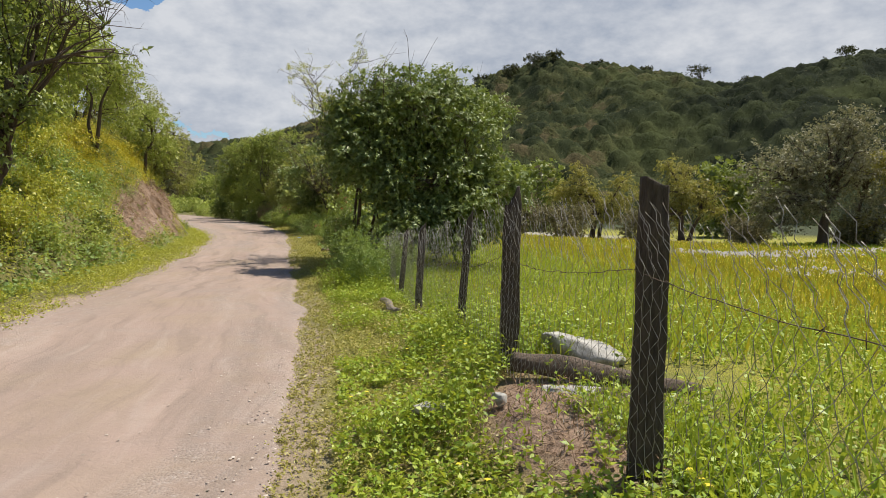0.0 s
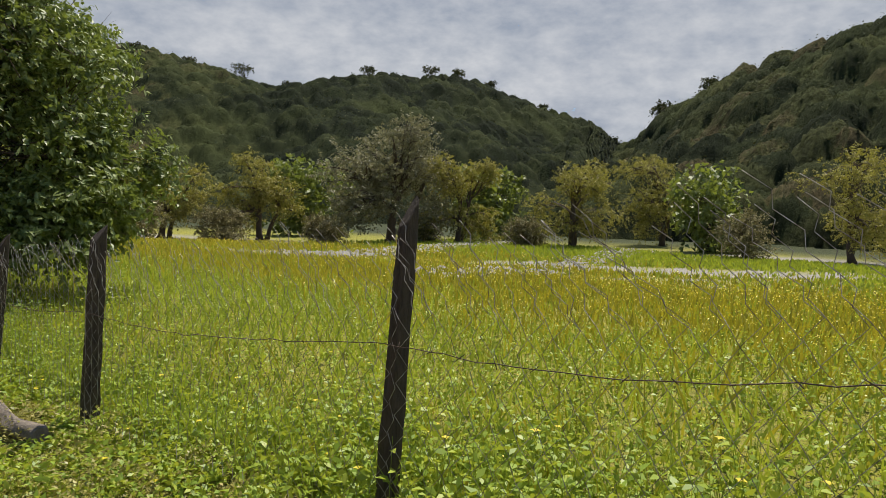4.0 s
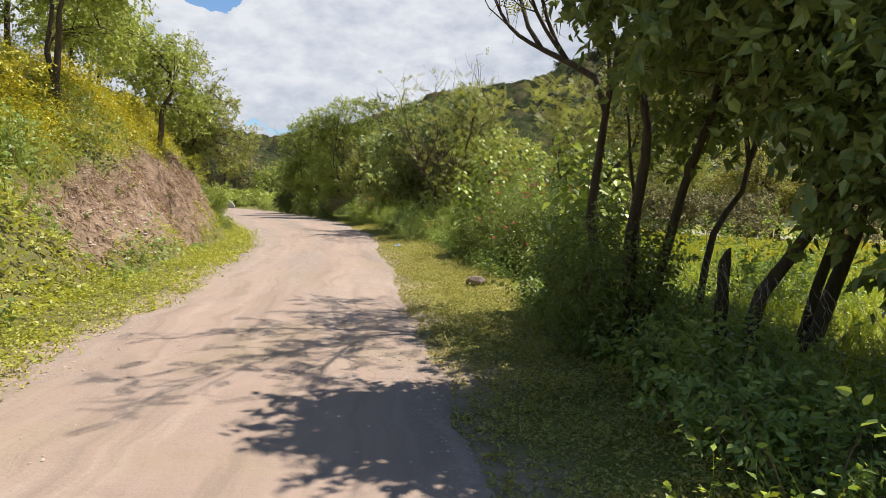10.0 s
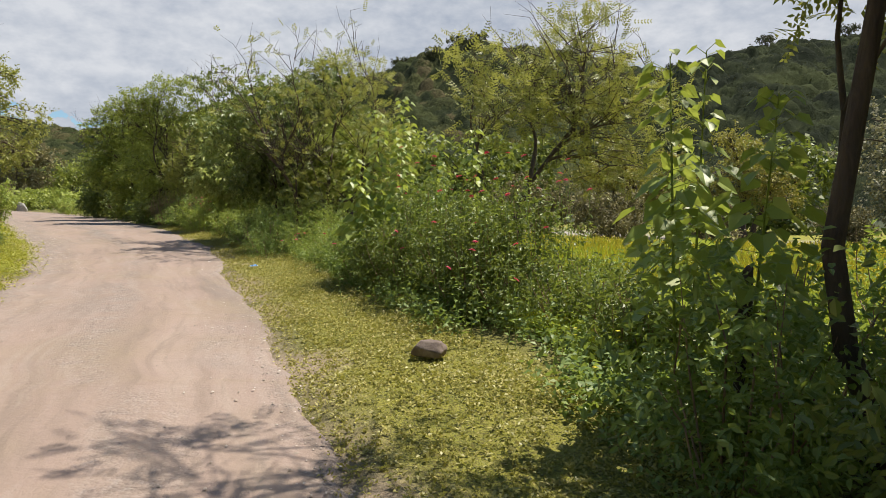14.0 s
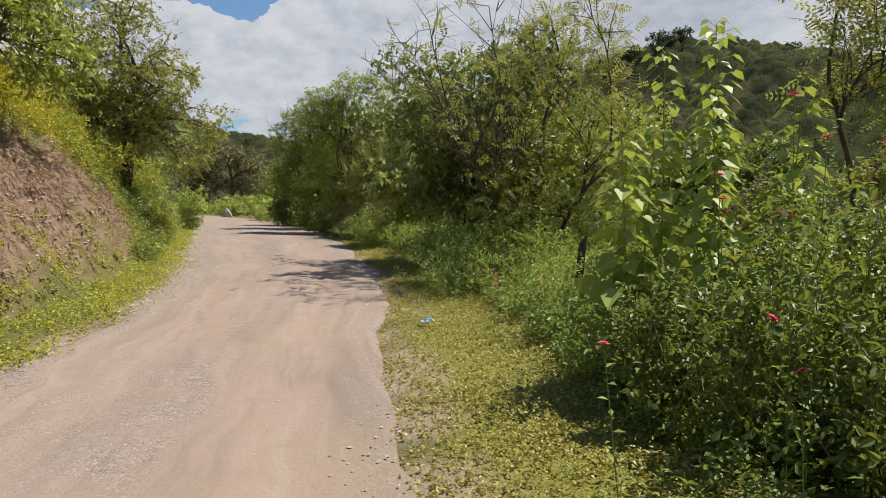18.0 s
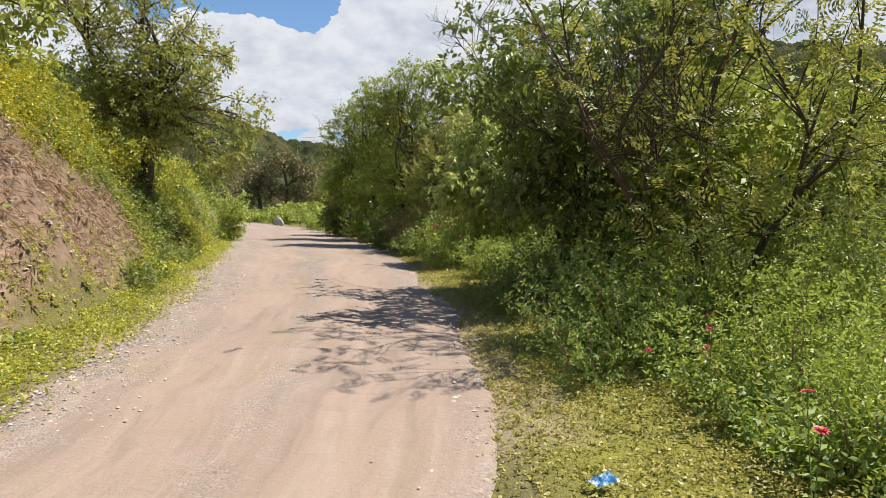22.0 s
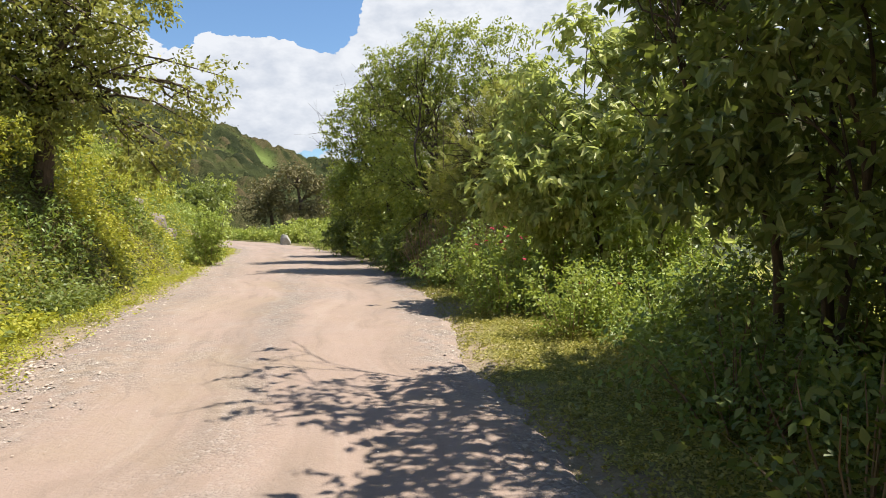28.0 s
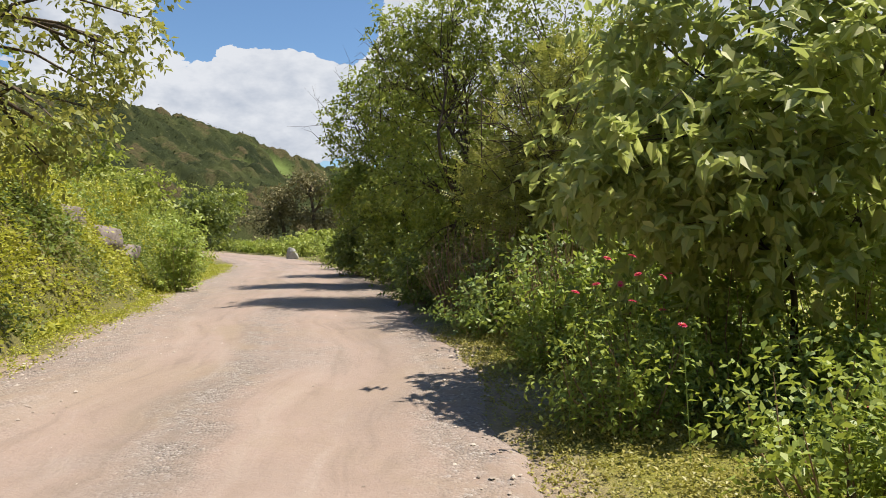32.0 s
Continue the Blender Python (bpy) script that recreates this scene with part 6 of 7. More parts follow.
# dry tufts hanging on the bare bank
bank_rise = lambda x, y: curve_at(L_EDGE, y) - x - curve_at(BANK_TOE, y)
x, y = scatter(127, 26000, 20, 39, left_band(0.9, 3.2), lambda x, y: 0.9 * bare_mask(x, y) * step(0.15, 0.9, bank_rise(x, y) + 0.9 * (vnoise(x, y, 1.6, 44) - 0.5)))
low_plants("bank_dry_grass", 128, x, y, 0.22, 0.15, 4, [L_DRY, L_DRY], "dry brown grass tufts hanging on the bare bank", "dry grass", sag=1.2, lean=1.0, ratio=0.10, stem=False)
# left grass strip and bank cover
x, y = scatter(109, 34000, -4, 64, left_band(-0.4, 1.5), lambda x, y: (0.1 + 0.9 * step(-0.4, 0.2, curve_at(L_EDGE, y) - x + 0.5 * (vnoise(x, y, 2.2, 42) - 0.5))) * (0.35 + 0.65 * step(0.3, 0.55, vnoise(x, y, 1.1, 34))))
low_plants("left_verge_plants", 110, x, y, 0.15, 0.042, 5, [L_BANK, L_DRY], "yellow-green grassy strip along the bank foot", "weeds", stem=False)
gold_zone = lambda x, y: step(23, 26, y) * step(39.5, 37, y) * step(0.8, 1.4, bank_rise(x, y))
x, y = scatter(111, 48000, -5, 66, left_band(0.9, 6.5, 0.8), lambda x, y: (1 - 0.93 * step(0.3, 0.8, bare_mask(x, y))) * (0.7 + 0.3 * step(0.3, 0.5, vnoise(x, y, 0.7, 35))) * (1 - 0.8 * gold_zone(x, y)))
tuft = 0.18 + 0.75 * step(0.35, 0.7, vnoise(x, y, 0.9, 37))
pick = vnoise(x, y, 0.6, 38) + 0.3 * vnoise(x, y, 2.0, 43) > 0.60
low_plants("bank_greens", 113, x[pick], y[pick], tuft[pick], 0.10, 4, [L_WEED, L_DRY, L_GOLD], "darker green weeds in patches on the bank", "weeds", flowers=0.02, stem=False)
x, y, tuft = x[~pick], y[~pick], tuft[~pick]
low_plants("bank_weeds", 112, x, y, tuft, 0.088, 5, [L_BANK, L_DRY, L_GOLD], "tangled yellow-green weeds covering the bank", "weeds", flowers=0.06, stem=False)
x, y = scatter(131, 15000, 35, 58, left_band(0.5, 4.2), lambda x, y: 1 - step(0.2, 0.6, bare_mask(x, y)))
k = vnoise(x, y, 0.9, 49) > 0.52
low_plants("bank_scrub", 133, x[k], y[k], 0.55, 0.08, 6, [L_DARK, L_DRY, L_GOLD], "dark green leafy scrub in patches on the far bank", "weeds", stem=False)
x, y = x[~k], y[~k]
low_plants("bank_herbs", 132, x, y, 0.20 + 0.45 * step(0.35, 0.7, vnoise(x, y, 0.8, 48)), 0.085, 5, [L_BANK, L_DRY, L_GOLD], "leafy yellow-green herbs covering the far bank", "weeds", flowers=0.03, stem=False)
x, y = scatter(129, 28000, 22, 40.5, left_band(1.9, 5.2), lambda x, y: (1 - step(0.2, 0.6, bare_mask(x, y))) * step(0.22, 0.45, vnoise(x, y, 0.55, 47)) * step(0.7, 1.3, bank_rise(x, y)))
low_plants("bank_flowers", 130, x, y, 0.62, 0.055, 4, [L_OCHRE, L_DRY, L_GOLD], "golden flowering herbs over the bare bank face", "flowers", flowers=0.8, stem=False)


def grass(name, seed, x, y, height, mats, label, width=0.009, gold=0.0):
    rng = np.random.RandomState(seed)
    n = len(x)
    z = terrain(x, y)
    P = np.stack([x, y, z - 0.02], -1)
    D = unit(np.stack([rng.normal(0, 0.35, n), rng.normal(0, 0.35, n), np.ones(n)], -1))
    N = rand_dirs(rng, n, 0.2)
    h = height * rng.uniform(0.5, 1.2, n)
    bag = Bag()
    bag.leaves(P, D, N, h, width * rng.uniform(0.7, 1.4, n), 0, 0.1)
    if gold:
        k = rng.rand(n) < gold
        tip = P[k] + D[k] * (h[k] * 0.95)[:, None]
        w = width[k] if not np.isscalar(width) else width
        bag.leaves(tip, rand_dirs(rng, len(tip)), np.tile([[0, 0, 1.0]], (len(tip), 1)), w * 0.8, w * 0.7, 1)
    return tagged(link(name, bag.mesh(name, mats)), label, "grass", kind="stuff")


rng = np.random.RandomState(120)
n = 130000
u = rng.rand(n) ** 1.7
dist = 0.2 + 46 * u
y = -9 + 48 * rng.rand(n) + dist * 0.15
x = curve_at(FENCE, y) + dist
keep = (rng.rand(n) > 0.92 * river_mask(x, y)) & (np.hypot(x, y - 12) < 60) & (np.hypot((x - 2.8) * 0.55, y - 4.2) > 0.55)
x, y, dist = x[keep], y[keep], dist[keep]
goldy = np.clip(step(2.0, 7.5, dist) + 0.9 * (vnoise(x, y, 0.35, 50) - 0.5), 0, 1) * step(36, 22, dist)
k1 = rng.rand(len(x)) < 0.25 + 0.75 * (1 - goldy)
grass("field_grass", 121, x[k1], y[k1], 0.30, [L_FIELD, L_GOLD], "bright green field grass", 0.010 + 0.0028 * dist[k1])
k2 = ~k1
grass("field_flowers", 122, x[k2], y[k2], 0.34, [L_OCHRE, L_GOLD], "gold flowering field plants behind the fence", 0.012 + 0.0030 * dist[k2], gold=0.55)
x, y = scatter(123, 9000, 0.2, 24, lambda y, rng: curve_at(FENCE, y) + 0.1 + 6.5 * rng.rand(len(y)) ** 1.5, lambda x, y: step(0.35, 0.65, np.hypot((x - 2.8) * 0.55, y - 4.2)))
low_plants("field_weeds", 124, x, y, 0.34, 0.044, 9, [L_FIELD, L_FIELD, L_GOLD], "tall green weeds along the field side of the fence", "weeds", flowers=0.006)

# bank-top grass
x, y = scatter(125, 28000, 0, 60, left_band(2.2, 6.5), lambda x, y: (1 - bare_mask(x, y)) * (1 - 0.6 * gold_zone(x, y)) * step(0.25, 0.5, vnoise(x, y, 0.5, 36)))
grass("bank_grass", 126, x, y, 0.55, [L_BANK, L_GOLD], "tall soft yellow-green grass on the bank top", 0.014, gold=0.04)

# ---------------------------------------------------------------- single bushes and flowering plants


def bush(name, x, y, r, h, sprays, mats, seed, label, leaf=0.07, count=7, group="", twig=0.28, ratio=0.5, category="bush", stalks=14):
    """A leafy herb bush: stalks from one foot and sprays along them."""
    rng = np.random.RandomState(seed)
    z = float(terrain(x, y))
    ob = thing(name, x, y, z, label, category, group)
    az = rng.uniform(0, 6.283, stalks)
    rr = r * np.sqrt(rng.rand(stalks))
    tops = np.stack([np.cos(az) * rr, np.sin(az) * rr, h * (1 - 0.45 * (rr / r) ** 2) * rng.uniform(0.75, 1.1, stalks)], -1)
    feet = tops * np.array([0.35, 0.35, 0]) + np.array([0, 0, -0.05])
    bag = Bag()
    mids = feet * 0.4 + tops * 0.6 + rng.normal(size=tops.shape) * 0.05 * h
    bag.stems(feet, mids, 0.008, 0.006, 0)
    bag.stems(mids, tops, 0.006, 0.002, 0)
    part_mesh("stalk", bag.mesh("stalk", [mats[1]]), ob, kind="stuff")
    i = rng.randint(0, stalks, sprays)
    u = rng.uniform(0.12, 1.0, sprays)[:, None]
    P = np.where(u < 0.6, feet[i] + (mids[i] - feet[i]) * u / 0.6, mids[i] + (tops[i] - mids[i]) * (u - 0.6) / 0.4)
    P = P + rng.normal(size=P.shape) * np.array([r, r, h * 0.5]) * 0.16
    P[:, 2] = np.maximum(P[:, 2], 0.03)
    D = unit(P * np.array([1, 1, 0.3]) / r + rng.normal(size=P.shape) * 0.6 + np.array([0, 0, 0.45]))
    bag = Bag()
    near = y < 33 and x > -4
    sprigs(bag, rng, P, D, twig, count + 3 if near else count, leaf * 0.78 if near else leaf, leaf * ratio * (0.85 if near else 1.0), 0, None, 0.0025, 0.9, 0.35, oval=near)
    part_mesh("foliage", bag.mesh("foliage", mats[:2]), ob, kind="stuff")
    return ob


bush("weed_bush", 0.75, 12.6, 0.75, 1.25, 560, [L_WEED, L_WEED], 131, "tall leafy weed bush beside the fence end", 0.06)
bush("weed_bush", 1.3, 13.3, 0.6, 0.8, 300, [L_WEED, L_WEED], 132, "tall leafy weed bush beside the fence", 0.06)
bush("weed_bush", 0.6, 14.5, 0.55, 0.45, 200, [L_WEED, L_DRY], 133, "dark leafy bush in the tree's shade", 0.06)
# dark leaves stand in for the shade round the trunks
bush("weed_bush", 0.4, 17.3, 0.5, 1.3, 420, [L_DARK, L_DRY], 161, "dark leafy sapling at the foot of the tree trunks", 0.07)
bush("weed_bush", 0.2, 18.5, 0.5, 1.1, 360, [L_WEED, L_DRY], 162, "leafy green bush beside the tree trunks", 0.06)
bush("weed_bush", 1.1, 17.8, 0.7, 0.5, 240, [L_WEED, L_DRY], 134, "dark leafy bush in the tree's shade", 0.06)
bush("weed_bush", 1.15, 20.3, 0.6, 0.85, 280, [L_DARK, L_DRY], 135, "dense green bush at the road edge", 0.065)
bush("weed_bush", 0.45, 22.9, 0.65, 1.1, 380, [L_DARK, L_DRY], 136, "dense green bush at the road edge", 0.06)
bush("weed_bush", -0.3, 26.0, 0.7, 1.0, 480, [L_WEED, L_DRY], 137, "dense leafy bush below the tall plant", 0.058)
bush("weed_bush", 0.6, 25.2, 0.9, 1.6, 800, [L_WEED, L_DRY], 138, "dense leafy bush below the tall plant", 0.058)
bush("weed_bush", -0.4, 27.7, 0.55, 0.8, 380, [L_WEED, L_DRY], 154, "dense green weeds round the fence stake", 0.05)
bush("weed_bush", -0.6, 28.5, 0.6, 0.75, 340, [L_LIME, L_DRY], 139, "fresh green bush on the verge", 0.05)
bush("weed_bush", -0.6, 29.8, 0.8, 1.1, 460, [L_LIME, L_DRY], 140, "fresh green bush on the verge", 0.05)
bush("weed_bush", -1.7, 30.9, 0.8, 0.8, 380, [L_WEED, L_DRY], 141, "low green bush at the hedge foot", 0.05)
bush("weed_bush", -2.2, 35.2, 0.7, 0.8, 330, [L_WEED, L_DRY], 142, "low green bush at the hedge foot", 0.055)
bush("weed_bush", -3.05, 38.5, 0.6, 0.8, 380, [L_LIME, L_DRY], 143, "fresh lime-green bush on the verge", 0.055)
bush("weed_bush", -2.0, 38.6, 0.8, 0.85, 380, [L_LIME, L_DRY], 144, "fresh lime-green bush on the verge", 0.055)
bush("weed_bush", -3.85, 40.1, 0.6, 0.85, 420, [L_LIME, L_DRY], 145, "fresh lime-green bush under pink flowers", 0.05)
bush("weed_bush", -2.3, 39.6, 0.7, 0.8, 330, [L_WEED, L_DRY], 146, "green bush below the tall shrub", 0.06)
bush("weed_bush", -4.3, 42.4, 0.6, 0.7, 300, [L_LIME, L_DRY], 147, "fresh lime-green bush on the verge", 0.055)
bush("weed_bush", -5.3, 44.3, 0.7, 0.6, 260, [L_WEED, L_DRY], 148, "low green bush under the hedge", 0.06)
# below the tall plants and pink flowers, shade is painted as L_DARK leaves
bush("weed_bush", 0.5, 24.0, 0.8, 1.7, 620, [L_DARK, L_DRY], 158, "tall dark leafy bush below the tall plants", 0.065)
bush("weed_bush", 1.0, 23.3, 0.8, 1.6, 540, [L_DARK, L_DRY], 159, "tall dark leafy bush below the tall plants", 0.065)
bush("weed_bush", -0.05, 24.7, 0.6, 1.3, 420, [L_DARK, L_DRY], 160, "dark leafy bush below the tall plants", 0.065)
bush("weed_bush", 1.1, 20.9, 0.55, 0.8, 200, [L_DARK, L_DRY], 155, "dark leafy bush below the pink flowers", 0.06)
bush("weed_bush", 1.15, 21.9, 0.7, 0.75, 200, [L_DARK, L_DRY], 156, "dark leafy bush below the pink flowers", 0.06)
bush("weed_bush", 0.7, 22.9, 0.7, 1.0, 260, [L_DARK, L_DRY], 157, "dark leafy bush below the pink flowers", 0.06)
bush("weed_bush", 1.6, 21.4, 0.8, 0.7, 180, [L_DARK, L_DRY], 149, "green bush along the field fence", 0.06)
bush("weed_bush", 1.9, 23.6, 0.8, 0.6, 160, [L_WEED, L_DRY], 150, "green bush along the field fence", 0.06)


bush("lime_shrub", -13.7, 50.6, 0.8, 2.3, 420, [L_LIME, L_DRY], 152, "bright lime-green shrub at the foot of the bank", 0.11)
rng = np.random.RandomState(153)
for j in range(22):                                # close row of shrubs along the hedge foot
    hy = 42.6 + 0.8 * j
    hx = float(curve_at(R_EDGE, hy)) + 1.15 + rng.uniform(-0.15, 0.35)
    bush("hedge_bush", hx, hy, rng.uniform(0.55, 0.8), rng.uniform(0.7, 1.5), 210, [[L_LIME, L_WEED, L_DARK, L_WEED][j % 4], L_DRY], 800 + j, "leafy shrub in the row along the hedge foot", 0.085, 7, "hedge undergrowth", 0.28)
# the hedge's deep shade is put into these bushes' dark leaf colour
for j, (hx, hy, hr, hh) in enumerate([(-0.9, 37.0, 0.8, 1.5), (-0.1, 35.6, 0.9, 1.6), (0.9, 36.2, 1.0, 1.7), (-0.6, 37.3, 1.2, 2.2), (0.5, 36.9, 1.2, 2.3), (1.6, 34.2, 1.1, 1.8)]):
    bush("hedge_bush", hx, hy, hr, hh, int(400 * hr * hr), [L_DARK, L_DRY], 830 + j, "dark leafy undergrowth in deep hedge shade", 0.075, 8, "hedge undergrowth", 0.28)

for j in range(11):                                # thick bushes where the road bends out of sight
    hy = 75.5 + 1.9 * j
    hx = float(curve_at(R_EDGE, hy)) + rng.uniform(1.6, 3.0)
    bush("far_bush", hx, hy, rng.uniform(1.0, 1.5), rng.uniform(0.8, 1.5), 150, [[L_BROAD, L_DARK, L_LIME][j % 3], L_DRY], 860 + j, "thick rounded bush at the far road bend", 0.22, 7, "bushes at the far bend", 0.5)
for j, (hx, hy, hr, hh, ml) in enumerate([(-3.0, 40.9, 0.7, 1.2, L_LIME), (-2.2, 40.7, 0.8, 1.3, L_LIME), (-1.4, 41.0, 0.9, 1.5, L_LIME), (-2.6, 42.3, 0.9, 1.8, L_WEED), (-1.6, 42.6, 1.0, 1.9, L_BROAD), (-3.6, 41.6, 0.6, 1.1, L_WEED),
                                          (0.45, 15.3, 0.5, 0.45, L_WEED), (0.65, 16.4, 0.5, 0.4, L_WEED), (0.7, 16.8, 0.5, 0.45, L_DARK), (-1.6, 37.4, 0.7, 0.8, L_DARK), (-1.5, 38.4, 0.8, 0.9, L_WEED)]):
    bush("hedge_bush", hx, hy, hr, hh, int(400 * hr * hr), [ml, L_DRY], 900 + j, "dense leafy bush growing below taller shrubs", 0.08, 8, "hedge undergrowth", 0.28)
# dry leafless thickets under the hedge
for j, (hx, hy, hr, hh) in enumerate([(-5.1, 45.3, 0.9, 1.7), (-4.2, 43.6, 0.8, 1.5), (-5.9, 46.2, 0.8, 1.6)]):
    bush("dry_shrub", hx, hy, hr, hh, 30, [L_DRY, L_DRY], 560 + j, "tangled grey leafless shrub under the hedge", 0.05, 4, "leafless shrubs under the hedge", stalks=90)

# hedge undergrowth and bank bushes
rng = np.random.RandomState(180)
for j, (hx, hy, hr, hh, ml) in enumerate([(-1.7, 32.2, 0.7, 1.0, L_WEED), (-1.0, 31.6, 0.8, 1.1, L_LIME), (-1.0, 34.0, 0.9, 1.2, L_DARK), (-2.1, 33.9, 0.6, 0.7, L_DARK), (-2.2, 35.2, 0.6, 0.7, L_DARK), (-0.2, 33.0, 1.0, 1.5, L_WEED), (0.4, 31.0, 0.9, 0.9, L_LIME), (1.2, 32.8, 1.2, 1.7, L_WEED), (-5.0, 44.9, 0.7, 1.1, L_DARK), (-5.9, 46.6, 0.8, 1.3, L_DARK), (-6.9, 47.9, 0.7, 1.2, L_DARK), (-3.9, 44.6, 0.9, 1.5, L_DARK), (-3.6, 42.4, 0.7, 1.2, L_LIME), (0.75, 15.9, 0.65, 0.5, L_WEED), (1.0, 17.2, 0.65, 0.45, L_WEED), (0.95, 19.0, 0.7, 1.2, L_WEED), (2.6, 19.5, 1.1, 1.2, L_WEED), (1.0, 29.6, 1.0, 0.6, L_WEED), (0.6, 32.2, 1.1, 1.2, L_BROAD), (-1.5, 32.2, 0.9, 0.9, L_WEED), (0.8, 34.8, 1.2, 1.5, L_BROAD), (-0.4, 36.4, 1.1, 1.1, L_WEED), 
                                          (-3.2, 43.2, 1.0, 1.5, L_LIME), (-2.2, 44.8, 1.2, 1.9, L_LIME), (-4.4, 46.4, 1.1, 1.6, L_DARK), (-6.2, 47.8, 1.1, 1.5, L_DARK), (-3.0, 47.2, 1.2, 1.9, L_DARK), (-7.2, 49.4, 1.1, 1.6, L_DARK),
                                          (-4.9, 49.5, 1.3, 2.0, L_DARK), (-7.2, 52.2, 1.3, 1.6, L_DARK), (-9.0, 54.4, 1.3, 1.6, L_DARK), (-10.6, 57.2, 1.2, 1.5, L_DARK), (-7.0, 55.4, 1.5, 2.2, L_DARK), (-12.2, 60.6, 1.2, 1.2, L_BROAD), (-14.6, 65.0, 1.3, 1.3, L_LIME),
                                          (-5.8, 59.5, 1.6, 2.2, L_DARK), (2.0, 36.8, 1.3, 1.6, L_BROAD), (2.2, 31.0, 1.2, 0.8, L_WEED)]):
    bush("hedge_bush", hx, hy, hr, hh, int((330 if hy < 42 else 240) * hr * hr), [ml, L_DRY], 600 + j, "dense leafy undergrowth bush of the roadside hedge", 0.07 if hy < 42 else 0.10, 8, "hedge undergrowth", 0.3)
for j, (d_, hy, hr, hh, ml) in enumerate([(3.0, 9, 1.1, 1.3, L_BANK), (4.0, 12, 1.2, 1.6, L_BANK), (2.6, 14.5, 0.9, 1.0, L_BANK), (4.6, 16, 1.3, 1.7, L_BROAD), (3.0, 18, 1.0, 1.1, L_BANK), (4.4, 20.5, 1.2, 1.5, L_BANK), (5.4, 23, 1.2, 1.6, L_BROAD), (4.3, 24.5, 0.9, 1.0, L_OCHRE),
                                        (4.6, 28.5, 1.0, 0.9, L_OCHRE), (3.6, 30.9, 0.9, 0.8, L_OCHRE), (4.2, 34.0, 1.1, 0.9, L_OCHRE), (4.0, 38.4, 1.0, 1.1, L_BANK), (2.3, 39.8, 0.8, 0.9, L_BANK), (2.0, 43.0, 0.9, 0.9, L_BANK), (3.2, 45.6, 1.0, 1.1, L_BANK), (3.6, 49.0, 1.1, 1.2, L_BROAD),
                                        (2.6, 52.5, 1.0, 1.1, L_BANK), (4.0, 55.5, 1.3, 1.6, L_BROAD), (2.8, 59.0, 1.2, 1.2, L_LIME), (5.5, 52, 1.4, 2.0, L_BROAD), (6.5, 47, 1.4, 2.2, L_DARK), (7.5, 58, 1.6, 2.4, L_BROAD)]):
    bush("bank_bush", float(curve_at(L_EDGE, hy)) - d_, hy, hr, hh, int(300 * hr * hr), [ml, L_DRY], 650 + j, "yellow-green bush growing on the road bank", 0.085, 7, "bushes on the bank", 0.3)

rng = np.random.RandomState(190)
for j in range(34):
    hy = rng.uniform(9, 60)
    d_ = rng.uniform(1.5, 4.2)
    bx = float(curve_at(L_EDGE, hy)) - d_
    if bare_mask(bx, hy) > 0.2:
        continue
    bush("bank_bush", bx, hy, rng.uniform(0.4, 0.7), rng.uniform(0.5, 1.0), 130, [[L_BANK, L_WEED, L_DARK, L_BROAD][j % 4], L_DRY], 720 + j, "small leafy bush growing on the bank slope", 0.08, 7, "bushes on the bank", 0.26)


def spire_plant(name, x, y, h, seed, label, leaf=0.165):
    """A tall plant with tiers of large pale leaves up its stem."""
    rng = np.random.RandomState(seed)
    z = float(terrain(x, y))
    ob = thing(name, x, y, z, label, "plant", "tall pale-leaved plants")
    lean = rng.normal(size=2) * 0.10
    top = np.array([lean[0], lean[1], h])
    bag = Bag()
    bag.stems(np.array([[0, 0, -0.05]]), np.array([top * 0.55]), 0.012, 0.009, 0)
    bag.stems(np.array([top * 0.55]), np.array([top]), 0.009, 0.004, 0)
    part_mesh("stem", bag.mesh("stem", [L_LIME]), ob)
    bag = Bag()
    n = int(h * 30)
    u = np.sort(rng.uniform(0.30, 1.0, n))
    a = np.arange(n) * 2.4 + rng.uniform(-0.3, 0.3, n)
    sz = leaf * (1.25 - 0.75 * (u - 0.22) / 0.78) * rng.uniform(0.8, 1.2, n)
    P = top[None] * u[:, None]
    out = np.stack([np.cos(a), np.sin(a), np.full(n, -0.1)], -1)
    stalk = P + out * (sz * rng.uniform(0.35, 1.3, n))[:, None] + np.array([0, 0, 0.05])
    bag.stems(P, stalk, 0.003, 0.002, 0)
    bag.hearts(stalk, out + np.array([0, 0, -0.35]), unit(np.array([[0, 0, 1.0]]) + 0.4 * rng.normal(size=(n, 3)) + out * 0.4), sz, sz * 0.85, 0, 0.1)
    part_mesh("leaves", bag.mesh("leaves", [L_LIME]), ob)


for j, (px_, py_, ph) in enumerate([(0.32, 26.0, 2.75), (-0.07, 26.1, 2.55), (0.6, 25.7, 2.2), (0.15, 25.5, 2.1), (-0.4, 25.7, 1.9), (0.9, 24.6, 2.2), (-0.3, 26.0, 1.8), (1.5, 20.7, 1.7), (0.40, 19.2, 2.1), (0.75, 19.6, 2.2), (0.55, 18.9, 1.8)]):
    spire_plant("tall_plant", px_, py_, ph, 160 + j, "tall plant with tiers of large pale green leaves")


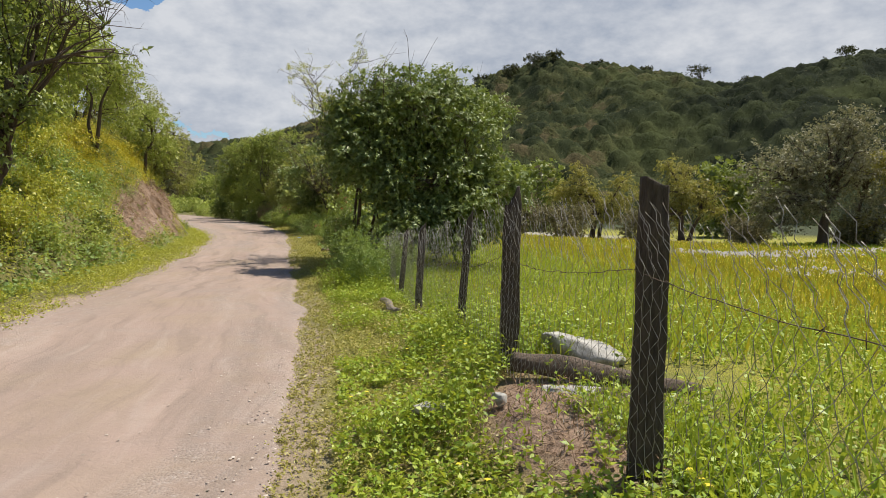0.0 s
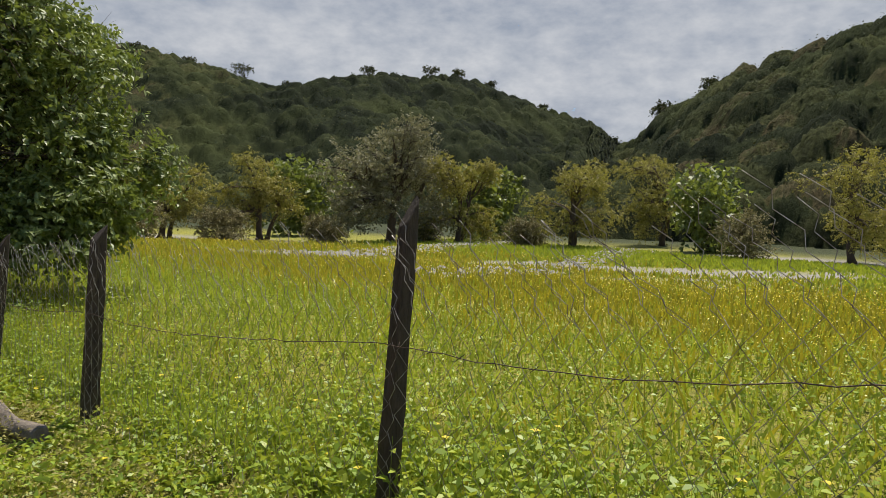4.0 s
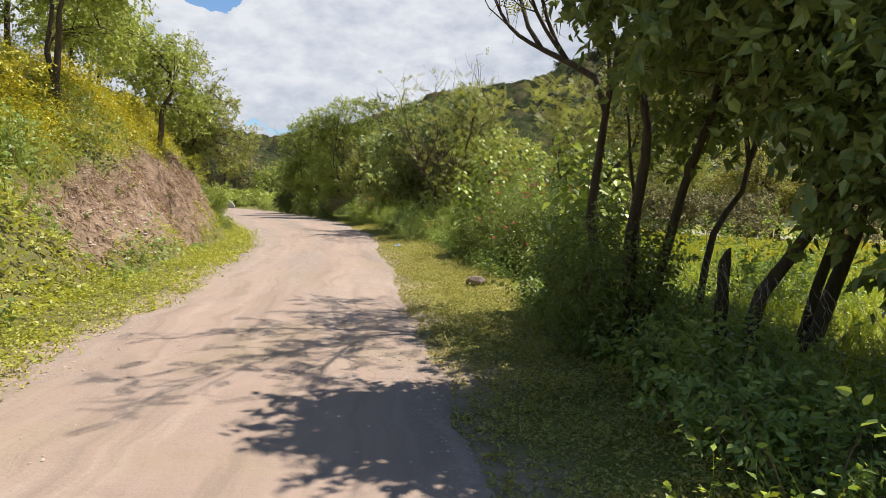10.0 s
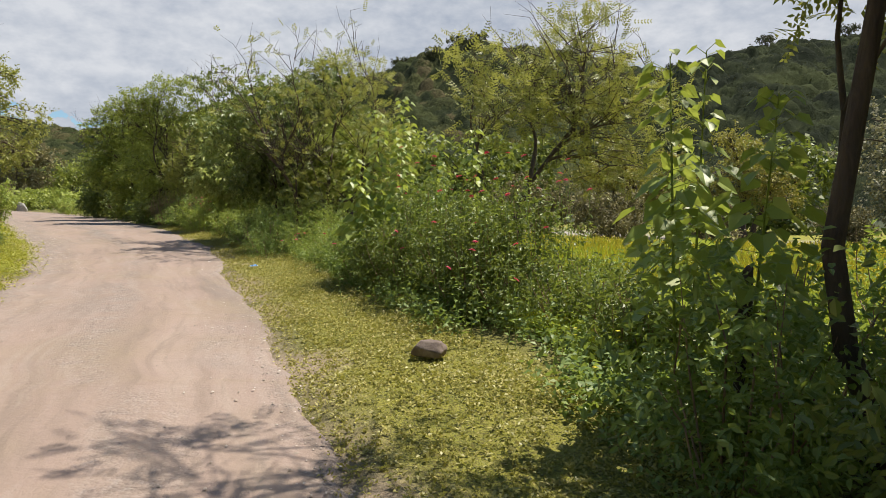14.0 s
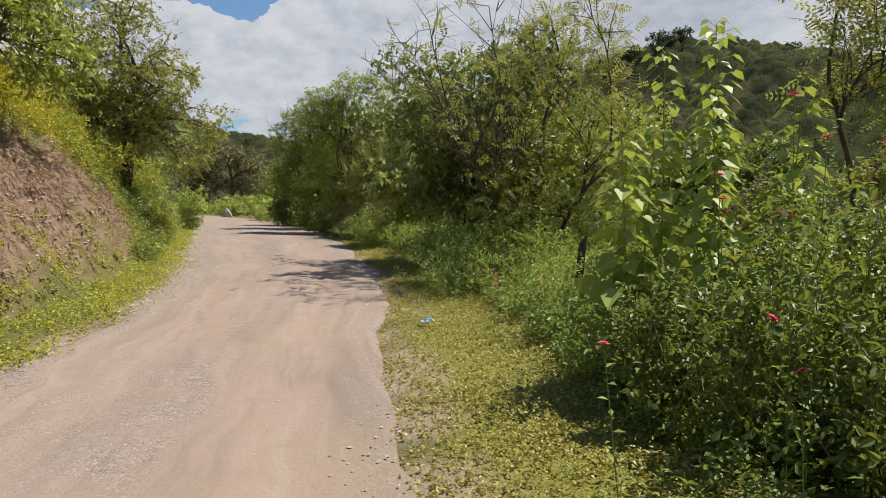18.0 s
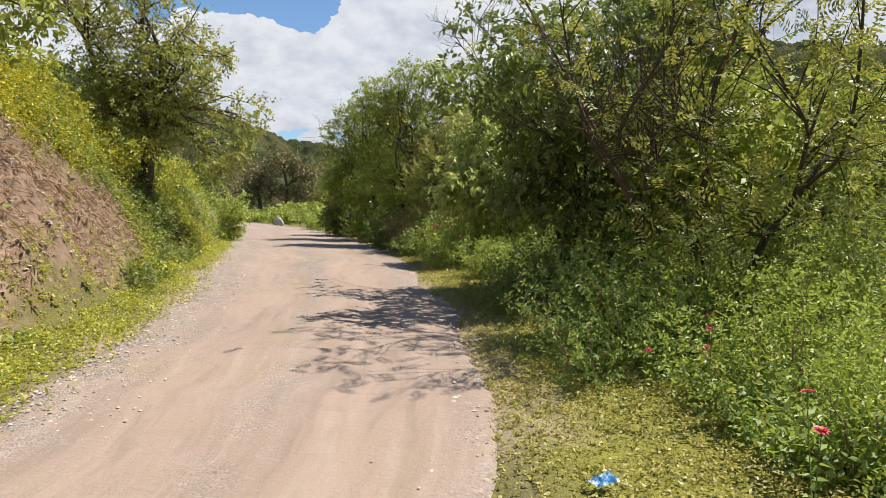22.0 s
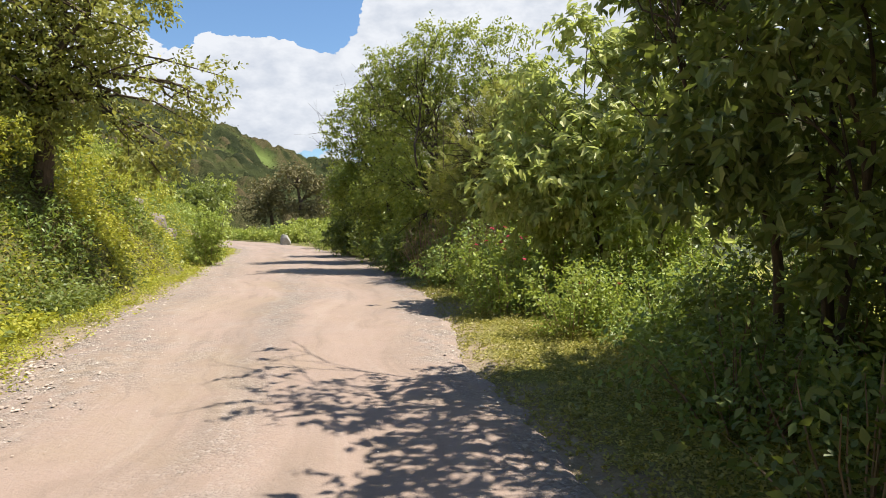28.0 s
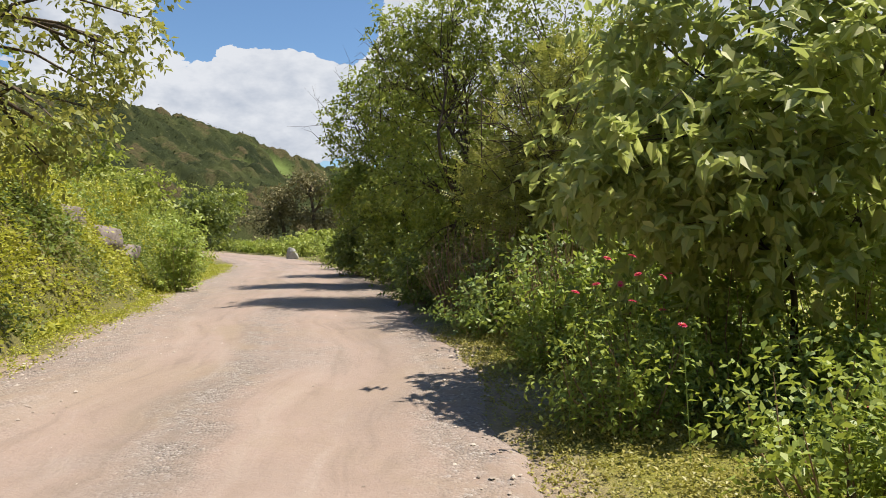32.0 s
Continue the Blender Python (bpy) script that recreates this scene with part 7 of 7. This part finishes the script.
def zinnia(name, x, y, h, seed, label):
    rng = np.random.RandomState(seed)
    z = float(terrain(x, y))
    ob = thing(name, x, y, z, label, "flower", "pink roadside flowers")
    top = np.array([rng.normal() * 0.08, rng.normal() * 0.08, h])
    bag = Bag()
    bag.stems(np.array([[0, 0, -0.04]]), np.array([top]), 0.004, 0.0025, 0)
    n = 8
    u = np.linspace(0.15, 0.85, n)
    a = np.arange(n) * 1.9
    bag.leaves(top[None] * u[:, None], np.stack([np.cos(a), np.sin(a), np.full(n, 0.3)], -1), unit(np.array([[0, 0, 1.0]]) + 0.3 * rng.normal(size=(n, 3))), 0.07, 0.028, 0)
    part_mesh("stem", bag.mesh("stem", [L_WEED]), ob)
    bag = Bag()
    tilt = rng.normal(size=2) * 0.3
    for ring, (m, ln) in enumerate([(11, 0.034), (8, 0.024)]):
        a = np.arange(m) * 6.283 / m + ring * 0.3
        d = np.stack([np.cos(a), np.sin(a), 0.12 + 0.4 * ring + tilt[0] * np.cos(a) + tilt[1] * np.sin(a)], -1)
        bag.leaves(np.tile(top, (m, 1)), d, np.tile([[0, 0, 1.0]], (m, 1)), ln, 0.016, 0)
    ring_mesh = bag.mesh("petals", [PINK])
    bag = Bag()
    a = np.arange(6) * 1.047
    bag.leaves(np.tile(top, (6, 1)), np.stack([np.cos(a), np.sin(a), np.full(6, 1.4)], -1), np.stack([np.cos(a), np.sin(a), np.zeros(6)], -1), 0.012, 0.008, 0)
    head = part_mesh("flower_head", bag.mesh("flower_head", [L_GOLD]), ob, "yellow flower centre")
    part_mesh("petals", ring_mesh, head, "pink petals")


rng = np.random.RandomState(170)
for j, (cx, cy, ch, cnt, sp) in enumerate([(0.35, 22.3, 1.35, 9, 0.35), (0.15, 21.7, 0.8, 5, 0.3), (-0.6, 27.4, 0.6, 4, 0.3), (-0.3, 24.2, 0.8, 4, 0.3), (-3.9, 39.9, 1.05, 11, 0.24), (0.35, 24.2, 1.75, 8, 0.35), (0.9, 23.4, 1.6, 8, 0.4), (1.1, 22.6, 1.7, 6, 0.3), (-2.9, 38.5, 0.55, 3, 0.2), (-1.2, 30.2, 0.55, 4, 0.35), (0.0, 25.5, 1.6, 5, 0.4)]):
    for c in range(cnt):
        zinnia("pink_flower", cx + rng.normal() * sp, cy + rng.normal() * sp, ch * rng.uniform(0.75, 1.15), 500 + j * 20 + c, "pink zinnia flower on a thin stem among weeds")

# a scrap of blue and white litter on the verge
bm = bmesh.new()
for k in range(9):
    for q in range(6):
        bm.verts.new((0.018 * k - 0.07, 0.018 * q - 0.045, 0.02 + 0.03 * noise.noise(Vector((k * 0.6, q * 0.7, 3)))))
bm.verts.ensure_lookup_table()
for k in range(8):
    for q in range(5):
        bm.faces.new([bm.verts[i] for i in (k * 6 + q, (k + 1) * 6 + q, (k + 1) * 6 + q + 1, k * 6 + q + 1)])
bmesh.ops.solidify(bm, geom=bm.faces[:], thickness=0.0015)
BLUE = Mat("blue_plastic", 0.4)
BLUE.colour(BLUE.ramp(BLUE.noise(18.0, 2.0), [(0.45, (0.10, 0.30, 0.62)), (0.58, (0.75, 0.82, 0.88))]))
lm = bpy.data.meshes.new("litter")
bm.to_mesh(lm)
bm.free()
lm.materials.append(BLUE.m)
lit = tagged(link("litter", lm), "crumpled blue and white plastic wrapper on the grass", "litter")
lit.matrix_world = pose(-1.99, 28.35, float(terrain(-1.99, 28.35)) + 0.05, 8, -6, 30)
